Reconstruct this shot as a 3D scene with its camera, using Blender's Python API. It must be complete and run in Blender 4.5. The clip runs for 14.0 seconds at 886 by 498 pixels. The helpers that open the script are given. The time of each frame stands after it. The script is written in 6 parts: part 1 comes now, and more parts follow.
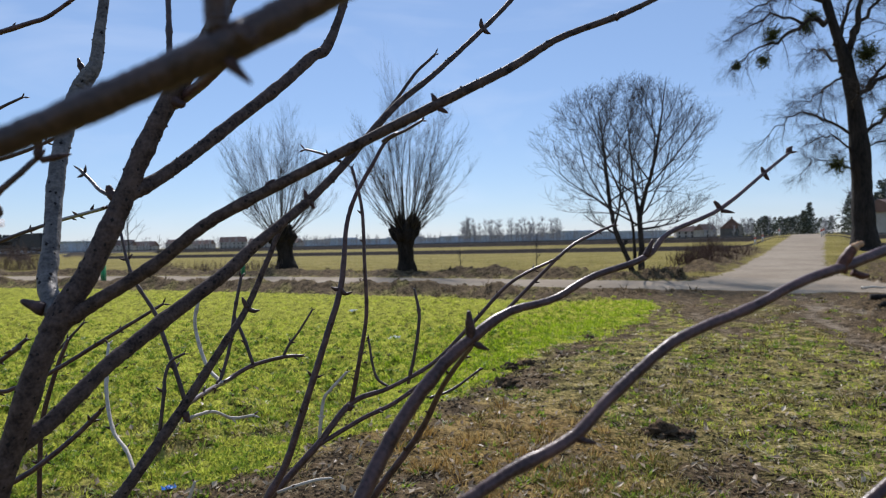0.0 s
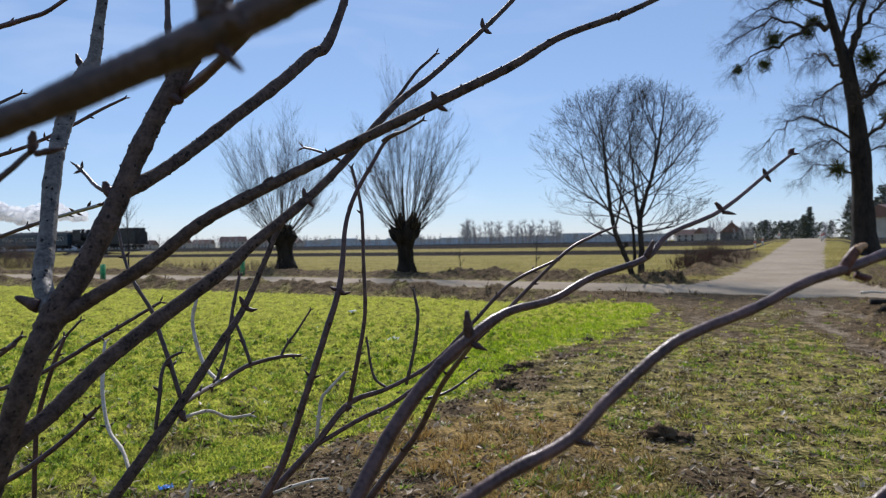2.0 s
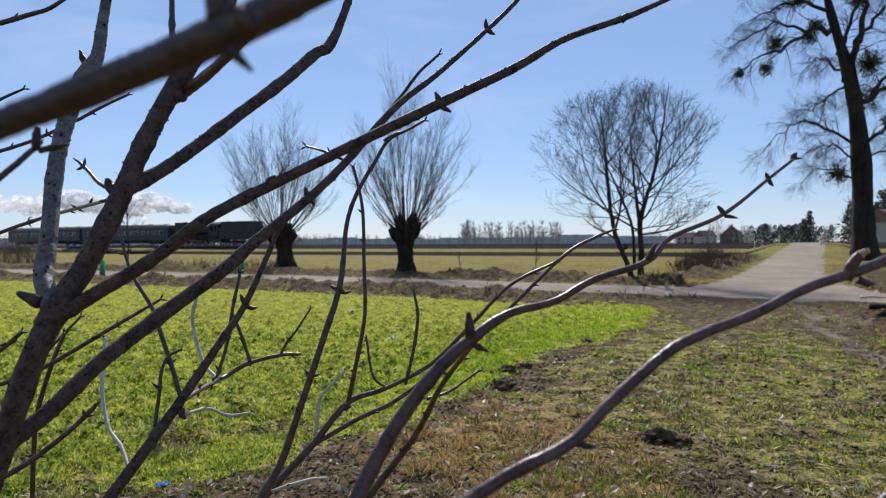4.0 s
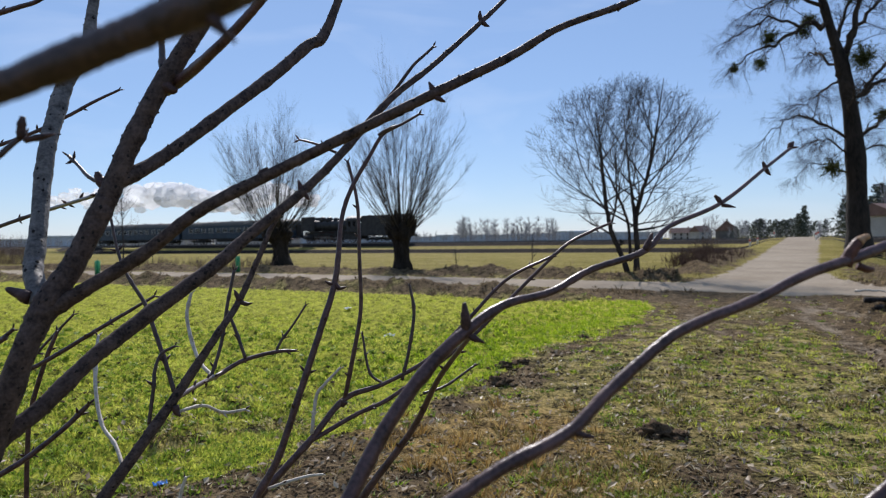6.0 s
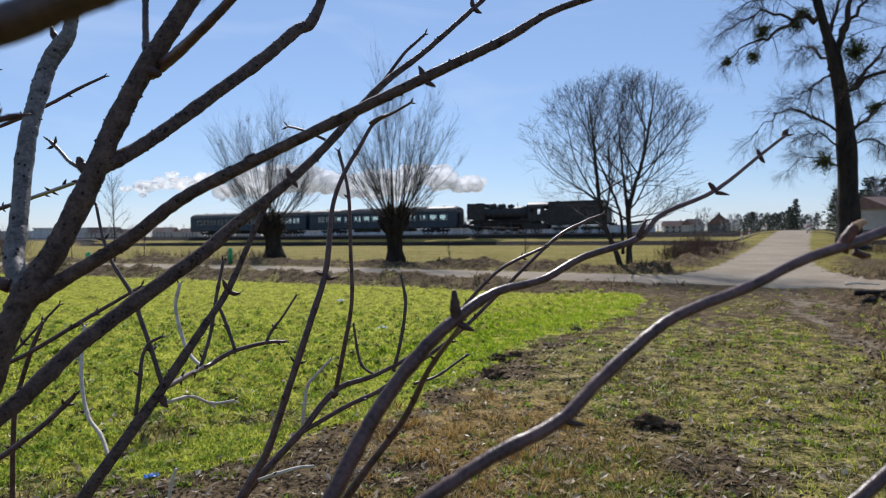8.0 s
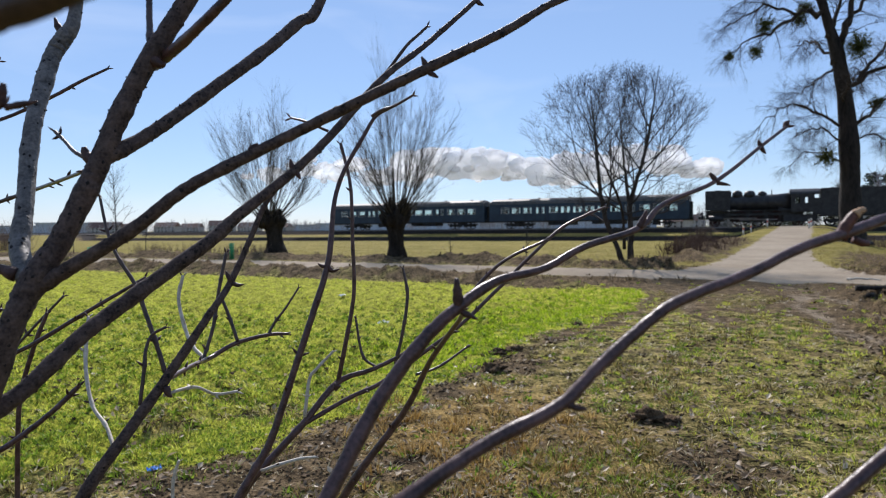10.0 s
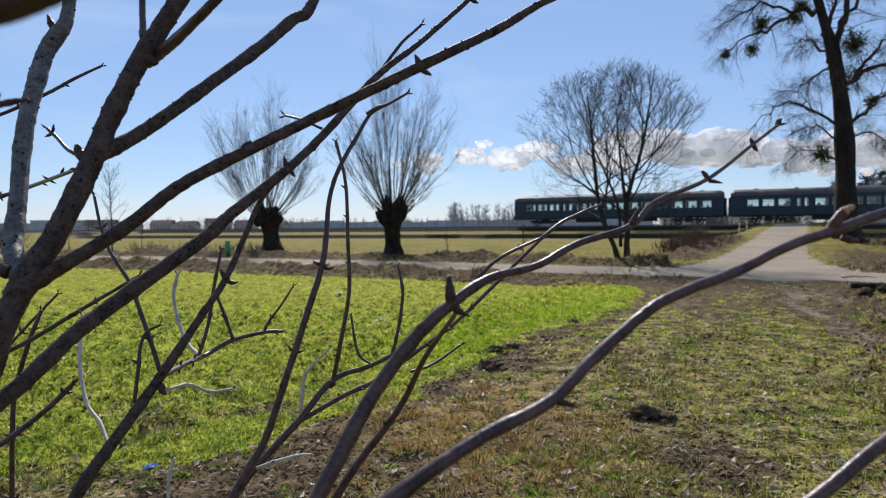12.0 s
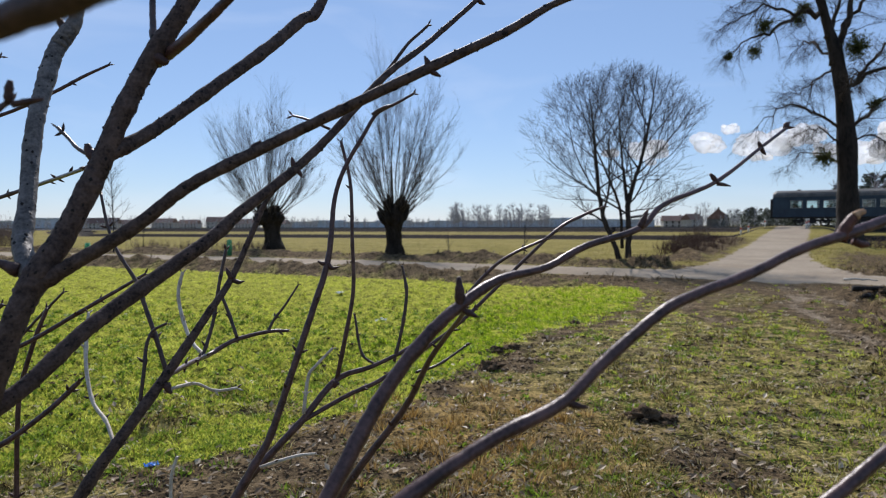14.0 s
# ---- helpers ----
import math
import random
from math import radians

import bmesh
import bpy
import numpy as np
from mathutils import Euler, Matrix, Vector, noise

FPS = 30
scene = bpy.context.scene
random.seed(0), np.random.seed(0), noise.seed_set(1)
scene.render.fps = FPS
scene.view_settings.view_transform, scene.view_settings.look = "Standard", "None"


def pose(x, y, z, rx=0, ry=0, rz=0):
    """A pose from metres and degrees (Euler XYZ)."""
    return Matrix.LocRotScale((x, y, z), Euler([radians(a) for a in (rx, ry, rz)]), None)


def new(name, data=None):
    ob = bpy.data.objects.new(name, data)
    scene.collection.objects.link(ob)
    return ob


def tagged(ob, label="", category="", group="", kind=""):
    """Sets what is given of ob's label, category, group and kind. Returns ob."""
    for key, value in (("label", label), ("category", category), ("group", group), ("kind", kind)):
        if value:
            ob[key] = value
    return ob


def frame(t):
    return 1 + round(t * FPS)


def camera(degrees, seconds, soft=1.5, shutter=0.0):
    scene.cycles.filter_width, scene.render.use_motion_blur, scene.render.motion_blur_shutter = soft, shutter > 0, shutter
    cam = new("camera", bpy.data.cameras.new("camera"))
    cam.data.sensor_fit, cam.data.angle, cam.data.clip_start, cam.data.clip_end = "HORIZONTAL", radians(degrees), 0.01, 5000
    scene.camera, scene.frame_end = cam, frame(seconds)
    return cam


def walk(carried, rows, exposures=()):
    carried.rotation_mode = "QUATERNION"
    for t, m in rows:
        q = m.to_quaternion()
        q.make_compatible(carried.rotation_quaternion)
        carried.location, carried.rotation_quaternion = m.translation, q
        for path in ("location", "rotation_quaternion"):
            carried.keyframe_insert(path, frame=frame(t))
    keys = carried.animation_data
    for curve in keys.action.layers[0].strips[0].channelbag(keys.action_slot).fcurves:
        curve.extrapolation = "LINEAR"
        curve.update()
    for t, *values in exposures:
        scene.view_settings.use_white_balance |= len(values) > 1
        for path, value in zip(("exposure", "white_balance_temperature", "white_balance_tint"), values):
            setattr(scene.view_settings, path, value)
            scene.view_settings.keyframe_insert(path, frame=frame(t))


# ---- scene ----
# ---- camera ----
cam = camera(69.6, 14.0, soft=1.1)
cam.data.dof.use_dof = True
cam.data.dof.focus_distance, cam.data.dof.aperture_fstop = 1.3, 8.0
walk(cam, [
    (0, pose(0.0000, 0.0000, 1.6000, 89.340, 1.400, 0.000)),
    (0.5, pose(0.0033, -0.0027, 1.6019, 89.456, 1.352, -0.043)),
    (1, pose(0.0060, -0.0035, 1.5992, 89.356, 1.258, -0.186)),
    (1.5, pose(0.0021, 0.0030, 1.5969, 89.465, 1.258, -0.088)),
    (2, pose(0.0015, 0.0066, 1.5973, 89.474, 0.936, -0.002)),
    (2.5, pose(-0.0004, 0.0039, 1.5983, 89.764, 0.655, 0.035)),
    (3, pose(-0.0006, 0.0045, 1.5983, 89.687, 0.253, -0.038)),
    (5.3, pose(-0.0020, 0.0080, 1.5959, 89.334, 0.675, 0.153)),
    (5.5, pose(-0.0001, 0.0082, 1.5915, 89.336, 1.056, -0.084)),
    (6, pose(-0.0001, 0.0148, 1.5911, 89.232, 0.741, -0.373)),
    (6.5, pose(0.0033, 0.0209, 1.5889, 89.168, 0.737, -0.687)),
    (7, pose(0.0044, 0.0221, 1.5885, 88.976, 0.605, -0.624)),
    (7.5, pose(0.0007, 0.0256, 1.5871, 88.959, 0.361, -0.667)),
    (8, pose(0.0037, 0.0277, 1.5848, 88.565, 0.644, -0.981)),
    (8.2, pose(0.0041, 0.0259, 1.5840, 88.623, 0.627, -0.850)),
    (10.5, pose(0.0019, 0.0222, 1.5772, 87.974, 0.560, -0.891)),
    (11, pose(0.0019, 0.0240, 1.5763, 87.884, 0.600, -1.268)),
    (11.5, pose(0.0040, 0.0242, 1.5773, 87.870, 0.584, -1.171)),
    (12, pose(0.0063, 0.0201, 1.5783, 87.919, 0.590, -1.162)),
    (12.5, pose(0.0030, 0.0187, 1.5787, 88.001, 0.517, -1.081)),
    (13, pose(0.0018, 0.0227, 1.5792, 88.159, 0.680, -0.981)),
    (13.5, pose(0.0015, 0.0203, 1.5794, 87.915, 0.584, -1.067)),
    (14, pose(-0.0024, 0.0185, 1.5795, 87.940, 0.222, -1.048)),
], exposures=((0, 0.1, 6080, 15), (6, 0.1, 6080, 15), (7.5, 0.16, 6080, 15), (8.2, 0.1, 6080, 15), (9.8, 0.25, 6120, 15), (11.2, 0.23, 6120, 15), (12, 0.13, 6120, 15), (14, 0.09, 6120, 15)))

# ---- light ----
SUN_AZ, SUN_EL = -7.0, 40.0
world = bpy.data.worlds.new("sky")
scene.world = world
world.use_nodes = True
wn = world.node_tree.nodes
wl = world.node_tree.links
sky = wn.new("ShaderNodeTexSky")
sky.sky_type = "NISHITA"
sky.sun_disc = False
sky.sun_elevation = radians(SUN_EL)
sky.sun_rotation = radians(SUN_AZ)
sky.air_density, sky.dust_density, sky.ozone_density = 1.0, 0.03, 3.0
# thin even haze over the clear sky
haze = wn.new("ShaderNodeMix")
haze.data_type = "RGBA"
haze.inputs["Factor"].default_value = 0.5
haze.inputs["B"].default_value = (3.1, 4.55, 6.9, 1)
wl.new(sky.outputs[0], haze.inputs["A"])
# faint wisps of high cloud
w_tc, w_map, w_noise, w_ramp, w_mix = wn.new("ShaderNodeTexCoord"), wn.new("ShaderNodeMapping"), wn.new("ShaderNodeTexNoise"), wn.new("ShaderNodeValToRGB"), wn.new("ShaderNodeMix")
w_map.inputs["Rotation"].default_value = (0.0, radians(28), radians(12))
w_map.inputs["Scale"].default_value = (2.2, 1.4, 7.5)
w_noise.inputs["Scale"].default_value, w_noise.inputs["Detail"].default_value, w_noise.inputs["Distortion"].default_value = 1.3, 7, 0.7
w_ramp.color_ramp.elements[0].position, w_ramp.color_ramp.elements[0].color = 0.52, (0, 0, 0, 1)
w_ramp.color_ramp.elements[1].position, w_ramp.color_ramp.elements[1].color = 0.8, (0.24, 0.24, 0.24, 1)
w_mix.data_type = "RGBA"
w_mix.inputs["B"].default_value = (8.2, 8.8, 9.6, 1)
wl.new(w_tc.outputs["Generated"], w_map.inputs[0])
wl.new(w_map.outputs[0], w_noise.inputs["Vector"])
wl.new(w_noise.outputs[0], w_ramp.inputs[0])
wl.new(w_ramp.outputs[0], w_mix.inputs["Factor"])
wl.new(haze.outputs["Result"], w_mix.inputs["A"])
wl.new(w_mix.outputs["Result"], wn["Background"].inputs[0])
wn["Background"].inputs[1].default_value = 0.099
sun_data = bpy.data.lights.new("sun", "SUN")
sun_data.energy, sun_data.angle, sun_data.color = 5.0, radians(0.5), (1.0, 0.94, 0.84)
sun = new("sun", sun_data)
az, el = radians(SUN_AZ), radians(SUN_EL)
SUN_DIR = Vector((math.sin(az) * math.cos(el), math.cos(az) * math.cos(el), math.sin(el)))
sun.matrix_world = Matrix.Translation((0, 0, 60)) @ SUN_DIR.to_track_quat("Z", "Y").to_matrix().to_4x4()


# ---- materials ----
def surface(name, dark, light, scale=8.0, rough=0.8, bump=0.3, fine=60.0, metal=0.0, stretch=(1, 1, 1), through_light=0.0, relief=0.01, gloss=0.3):
    """A two-scale noise material: broad stains, fine grain and relief."""
    m = bpy.data.materials.new(name)
    m.use_nodes = True
    n, l = m.node_tree.nodes, m.node_tree.links
    bsdf = n["Principled BSDF"]
    tc, mp = n.new("ShaderNodeTexCoord"), n.new("ShaderNodeMapping")
    mp.inputs["Scale"].default_value = stretch
    l.new(tc.outputs["Object"], mp.inputs[0])
    a, b = n.new("ShaderNodeTexNoise"), n.new("ShaderNodeTexNoise")
    a.inputs["Scale"].default_value, b.inputs["Scale"].default_value = scale, fine
    a.inputs["Detail"].default_value, b.inputs["Detail"].default_value = 5, 4
    for t in (a, b):
        l.new(mp.outputs[0], t.inputs["Vector"])
    add = n.new("ShaderNodeMath")
    add.operation = "MULTIPLY_ADD"
    add.inputs[1].default_value = 0.55
    l.new(a.outputs[0], add.inputs[0])
    half = n.new("ShaderNodeMath")
    half.operation = "MULTIPLY"
    half.inputs[1].default_value = 0.45
    l.new(b.outputs[0], half.inputs[0])
    l.new(half.outputs[0], add.inputs[2])
    ramp = n.new("ShaderNodeValToRGB")
    ramp.color_ramp.elements[0].position, ramp.color_ramp.elements[1].position = 0.36, 0.64
    ramp.color_ramp.elements[0].color = (*dark, 1)
    ramp.color_ramp.elements[1].color = (*light, 1)
    l.new(add.outputs[0], ramp.inputs[0])
    l.new(ramp.outputs[0], bsdf.inputs["Base Color"])
    bsdf.inputs["Roughness"].default_value, bsdf.inputs["Metallic"].default_value = rough, metal
    bsdf.inputs["Specular IOR Level"].default_value = gloss
    bm_ = n.new("ShaderNodeBump")
    bm_.inputs["Strength"].default_value, bm_.inputs["Distance"].default_value = bump, relief
    l.new(add.outputs[0], bm_.inputs["Height"])
    l.new(bm_.outputs[0], bsdf.inputs["Normal"])
    if through_light:
        tr, mix = n.new("ShaderNodeBsdfTranslucent"), n.new("ShaderNodeMixShader")
        l.new(ramp.outputs[0], tr.inputs[0])
        mix.inputs[0].default_value = through_light
        l.new(bsdf.outputs[0], mix.inputs[1])
        l.new(tr.outputs[0], mix.inputs[2])
        l.new(mix.outputs[0], n["Material Output"].inputs[0])
    return m


def blade_material(name, colours, through_light, rough=0.45):
    """Grass or leaf: each blade takes its own tint."""
    m = bpy.data.materials.new(name)
    m.use_nodes = True
    n, l = m.node_tree.nodes, m.node_tree.links
    bsdf = n["Principled BSDF"]
    geo, ramp = n.new("ShaderNodeNewGeometry"), n.new("ShaderNodeValToRGB")
    l.new(geo.outputs["Random Per Island"], ramp.inputs[0])
    e = ramp.color_ramp.elements
    for i, c in enumerate(colours):
        p = i / (len(colours) - 1)
        k = e[0] if i == 0 else e[-1] if i == len(colours) - 1 else e.new(p)
        k.position, k.color = p, (*c, 1)
    l.new(ramp.outputs[0], bsdf.inputs["Base Color"])
    bsdf.inputs["Roughness"].default_value, bsdf.inputs["Specular IOR Level"].default_value = rough, 0.15
    tr, mix = n.new("ShaderNodeBsdfTranslucent"), n.new("ShaderNodeMixShader")
    l.new(ramp.outputs[0], tr.inputs[0])
    mix.inputs[0].default_value = through_light
    l.new(bsdf.outputs[0], mix.inputs[1])
    l.new(tr.outputs[0], mix.inputs[2])
    l.new(mix.outputs[0], n["Material Output"].inputs[0])
    return m


BARK = surface("grey_brown_bark", (0.026, 0.017, 0.014), (0.118, 0.08, 0.065), 60, 0.65, 0.9, 260, relief=0.003, gloss=0.18)
BARK_LIGHT = surface("pale_grey_bark", (0.045, 0.04, 0.036), (0.19, 0.17, 0.155), 60, 0.6, 0.8, 260, relief=0.003)
BARK_RED = surface("red_brown_bark", (0.022, 0.011, 0.0075), (0.085, 0.045, 0.03), 60, 0.42, 0.6, 400, relief=0.002, gloss=0.5)
BARK_GREY = surface("violet_grey_bark", (0.026, 0.0115, 0.0098), (0.125, 0.066, 0.058), 45, 0.36, 0.6, 300, relief=0.0015, gloss=0.38)
WART = surface("dark_warts", (0.006, 0.0045, 0.004), (0.022, 0.016, 0.013), 120, 0.8, 0.2, 500, relief=0.001)
BARK_PALE = surface("bleached_twig", (0.32, 0.27, 0.2), (0.6, 0.54, 0.44), 50, 0.6, 0.3, 300, relief=0.001)
BUD = surface("dark_bud_scales", (0.025, 0.012, 0.01), (0.09, 0.045, 0.035), 120, 0.5, 0.4, 500, relief=0.001)
BUD_RED = surface("red_brown_bud_scales", (0.04, 0.014, 0.01), (0.13, 0.05, 0.032), 120, 0.5, 0.4, 500, relief=0.001)
CUT = surface("pale_broken_wood", (0.3, 0.16, 0.08), (0.55, 0.36, 0.2), 60, 0.7, 0.4, 300, relief=0.001)
WILLOW_BARK = surface("furrowed_willow_bark", (0.01, 0.008, 0.006), (0.042, 0.034, 0.026), 3, 0.9, 1.0, 18, stretch=(1, 1, 0.3), relief=0.06, gloss=0.1)
SHOOT = surface("willow_shoot_bark", (0.02, 0.016, 0.01), (0.055, 0.044, 0.028), 3, 0.7, 0.2, 20)
OLD_BARK = surface("furrowed_old_bark", (0.007, 0.0055, 0.0045), (0.036, 0.028, 0.022), 3, 0.9, 1.0, 14, stretch=(1, 1, 0.25), relief=0.08)
TREE_BARK = surface("tree_bark", (0.018, 0.014, 0.011), (0.065, 0.052, 0.041), 4, 0.9, 0.8, 25, stretch=(1, 1, 0.4), relief=0.04, gloss=0.1)
TWIG = surface("bare_twig_bark", (0.013, 0.0115, 0.0105), (0.042, 0.037, 0.033), 4, 0.8, 0.2, 20)

# ---- the lie of the land ----
TRACK_Y0, TRACK_SLOPE = 93.6, -0.525
U = Vector((1, TRACK_SLOPE, 0)).normalized()
HEADING = math.degrees(math.atan2(U.y, U.x))
RAIL_Z = 1.42
ROAD_A, ROAD_B = Vector((10.9, 21.5)), Vector((41.6, 72.3))
ROAD_DIR = (ROAD_B - ROAD_A).normalized()
ROAD_LEN = (ROAD_B - ROAD_A).length


def smooth(a, b, x):
    t = np.clip((x - a) / (b - a), 0, 1)
    return t * t * (3 - 2 * t)


def track_off(x, y):
    """Metres from the track's centre line, towards the field with the willows."""
    return (TRACK_Y0 + TRACK_SLOPE * x - y) * 0.8854


def road_frame(x, y):
    dx, dy = x - ROAD_A.x, y - ROAD_A.y
    return dx * ROAD_DIR.x + dy * ROAD_DIR.y, dx * ROAD_DIR.y - dy * ROAD_DIR.x


def lane_off(x, y):
    """Distance across the lane that runs past the willows."""
    return (y - (25.6 - 0.62 * x - 0.004 * x * x * (x < 0))) * 0.85


def wave(x, y, seed=0.0):
    """Smooth unevenness from a few crossed waves."""
    return (np.sin(x * 1.7 + seed + 0.6 * np.sin(y * 0.9)) * np.sin(y * 1.3 - seed + 0.8 * np.sin(x * 1.1))
            + 0.5 * np.sin(x * 4.1 - y * 2.3 + seed) * np.sin(y * 3.7 + x * 1.9) + 0.25 * np.sin(x * 9.7 + y * 7.1) * np.sin(y * 11.3 - x * 5.2 + seed))


def ruts(x, y):
    """Wheel tracks that swing off the lane to the near right."""
    wob = 0.12 * np.sin(y * 0.9) + 0.06 * np.sin(y * 2.3 + 1)
    w = 0.8 * np.exp(-((x - 4.5 - 0.23 * (y - 9.6) - wob) / 0.28) ** 2) * smooth(8.8, 10.5, y)
    w = w + np.exp(-((x - 5.4 - 0.41 * (y - 7.6) - wob) / 0.34) ** 2) + 0.9 * np.exp(-((x - 7.6 - 0.35 * (y - 10.7) + wob) / 0.36) ** 2)
    return np.clip(w, 0, 1) * smooth(6.0, 8.5, y) * (1 - smooth(18.5, 21.0, y))


def churned(x, y):
    """Bare ground worn by turning wheels between the lane and the grass."""
    return smooth(-1.6, 1.4, y - 11.4 + 1.0 * (x - 5.2)) * smooth(3.9, 5.0, x) * (1 - smooth(20, 23, y))


def land(x, y):
    p = np.abs(track_off(x, y))
    z = 0.4 * (1 - smooth(2.5, 3.1, p)) + 0.4 * (1 - np.clip((p - 3.1) / 6, 0, 1)) + 0.44 * (1 - smooth(9.2, 9.9, p))
    s, side = road_frame(x, y)
    rise = np.clip((s - 3) / (ROAD_LEN - 5), 0, 1)
    top = 1.46 * (0.8 * rise + 0.2 * rise * rise * (3 - 2 * rise)) * (1 - smooth(ROAD_LEN + 4, ROAD_LEN + 40, s))
    f = 1 - smooth(2.4, 6.0, np.abs(side))
    z = z * (1 - f) + np.maximum(z, top) * f
    lane = lane_off(x, y)
    r = np.hypot(x, y)
    off_road = smooth(1.6, 2.6, np.abs(lane)) * smooth(2.0, 2.8, np.abs(side))
    z = z + off_road * ((0.3 + 0.16 * wave(x * 0.7, y * 0.7, 3)) * np.exp(-((lane - 3.6) / 0.8) ** 2) * (side < -3) + (0.26 + 0.13 * wave(x * 1.1, y * 1.1, 6)) * np.exp(-((lane + 4.3) / 0.6) ** 2) * (1 - smooth(1.5, 4.5, x)) - 0.1 * np.exp(-((lane + 5.7) / 0.6) ** 2) * (x < 4))
    z = z + (r < 60) * (0.02 * wave(x, y) * np.clip(r / 4, 0.4, 1) * (0.2 + 0.8 * off_road) + off_road * (0.03 * wave(x * 3.1, y * 3.1, 4) + (r < 30) * (1 - 0.45 * smooth(-0.3, 0.4, y - crop_edge(x))) * (0.045 * wave(x * 7.3, y * 7.3, 1) + 0.042 * wave(x * 15, y * 15, 6))))
    z = z - 0.045 * ruts(x, y)
    # earth bank along the left of the road
    z = z + (0.3 + 0.16 * wave(x * 0.9, y * 0.9, 7)) * np.exp(-((side + 3.3) / 0.9) ** 2) * smooth(4.5, 7, s) * (1 - smooth(20, 30, s))
    return z


# green crop: right and near edge of the sown field
EDGE = np.array([(-9.0, 1.6), (-4.0, 3.1), (-2.6, 3.9), (-1.65, 4.5), (-1.0, 4.95), (-0.45, 5.5), (0.25, 6.9), (0.85, 8.0), (1.8, 9.5), (3.2, 11.4), (4.15, 12.9), (4.9, 14.6), (5.3, 16.3)])


def crop_edge(x):
    return np.interp(x, EDGE[:, 0], EDGE[:, 1], left=1.0, right=60)


def covers(x, y):
    """Shares of sown green, bare dirt, straw and road gravel."""
    jit = 0.18 * wave(x * 1.3, y * 1.3, 2.0) + 0.10 * wave(x * 4, y * 4, 5.0)
    lane = lane_off(x, y)
    s, side = road_frame(x, y)
    p = track_off(x, y)
    green = smooth(-0.25, 0.35, y - crop_edge(x) + jit * 1.6) * (1 - smooth(-6.1, -5.2, lane + jit)) * (x < 5.6)
    green = green * (1 - 0.75 * smooth(0.25, 0.6, wave(x * 0.9, y * 0.9, 8)) * smooth(9, 4, y - 0.3 * x))
    green = green * (1 - 0.6 * smooth(0.05, 0.45, wave(x * 3.3, y * 3.3, 13)) * smooth(8.5, 4.5, y))
    far_field = smooth(4.2, 6.5, lane + jit * 2) * (smooth(11, 13, np.abs(p) + jit * 3) + 0.8 * smooth(3.8, 4.6, np.abs(p)) * (1 - smooth(8.2, 9.0, np.abs(p))))
    road = (1 - smooth(1.5, 2.2, np.abs(lane) + jit * 0.8)) * (x < 40)
    half = 1.3 + (0.8 + 0.9 * (side > 0)) * np.exp(-np.clip(s, 0, None) / 4.0)
    road = np.maximum(road, (1 - smooth(half, half + 0.5, np.abs(side) + jit * 0.6)) * smooth(-3, 0, s))
    rut = ruts(x, y)
    verge = smooth(-6.0, -4.8, lane + jit) * (1 - smooth(-2.6, -1.6, lane)) + smooth(1.8, 2.6, lane) * (1 - smooth(4.0, 5.4, lane + jit))
    dirt = np.clip((rut + 0.5 * churned(x, y)) * (0.95 + 1.3 * jit) + 0.95 * verge * (0.7 + 1.2 * jit), 0, 1) * (green < 0.5)
    road = np.maximum(road, 0.45 * rut * (0.85 + 1.5 * jit))
    bare = np.exp(-(((x + 0.55) / 1.0) ** 2 + ((y - 4.25) / 0.55) ** 2)) + 0.8 * np.exp(-(((x + 1.1) / 0.5) ** 2 + ((y - 3.9) / 0.5) ** 2))
    bare = bare + 0.9 * np.exp(-(((x - 0.9) / 0.5) ** 2 + ((y - 7.3) / 0.5) ** 2)) + 0.7 * np.exp(-((y - crop_edge(x) + 0.35 + jit) / 0.3) ** 2) * (x > -2) * (x < 5)
    bare = bare + 0.8 * np.exp(-(((x - 1.9) / 0.45) ** 2 + ((y - 4.4) / 0.6) ** 2)) + 0.8 * np.exp(-(((x - 1.75) / 0.3) ** 2 + ((y - 5.2) / 0.3) ** 2))
    dirt = np.clip(dirt + bare * (0.8 + jit) + 0.5 * smooth(0.45, 0.8, wave(x * 1.9, y * 1.9, 11)), 0, 1)
    roadside = np.exp(-((side + 3.2) / 1.3) ** 2) * smooth(3, 6, s) * (1 - smooth(22, 32, s)) + 0.8 * np.exp(-((side - 4.0) / 1.6) ** 2) * smooth(2, 4, s) * (1 - smooth(10, 18, s))
    dirt = np.clip(dirt + roadside * (1 + 1.5 * jit), 0, 1)
    far_field = far_field * (1 - 0.85 * np.clip(roadside, 0, 1))
    straw = np.exp(-(((x - 0.25) / 0.95) ** 2 + ((y - 4.9) / 1.1) ** 2)) + 0.35
    bank = smooth(8.5, 9.2, np.abs(p) + jit) * (1 - smooth(10.8, 12.0, np.abs(p) + jit)) + (1 - smooth(3.4, 4.4, np.abs(p)))
    straw = np.clip(straw + 0.4 * bank + 0.3 * jit, 0, 1)
    # track bed and bank faces, which take the shade-darkened stone
    ballast = (1 - smooth(3.3, 4.0, np.abs(p) + jit)) + smooth(8.7, 9.3, np.abs(p) + jit) * (1 - smooth(10.2, 11.0, np.abs(p) + jit))
    return green, np.clip(dirt + 0.9 * bank, 0, 1), straw, np.clip(road, 0, 1), far_field, ballast


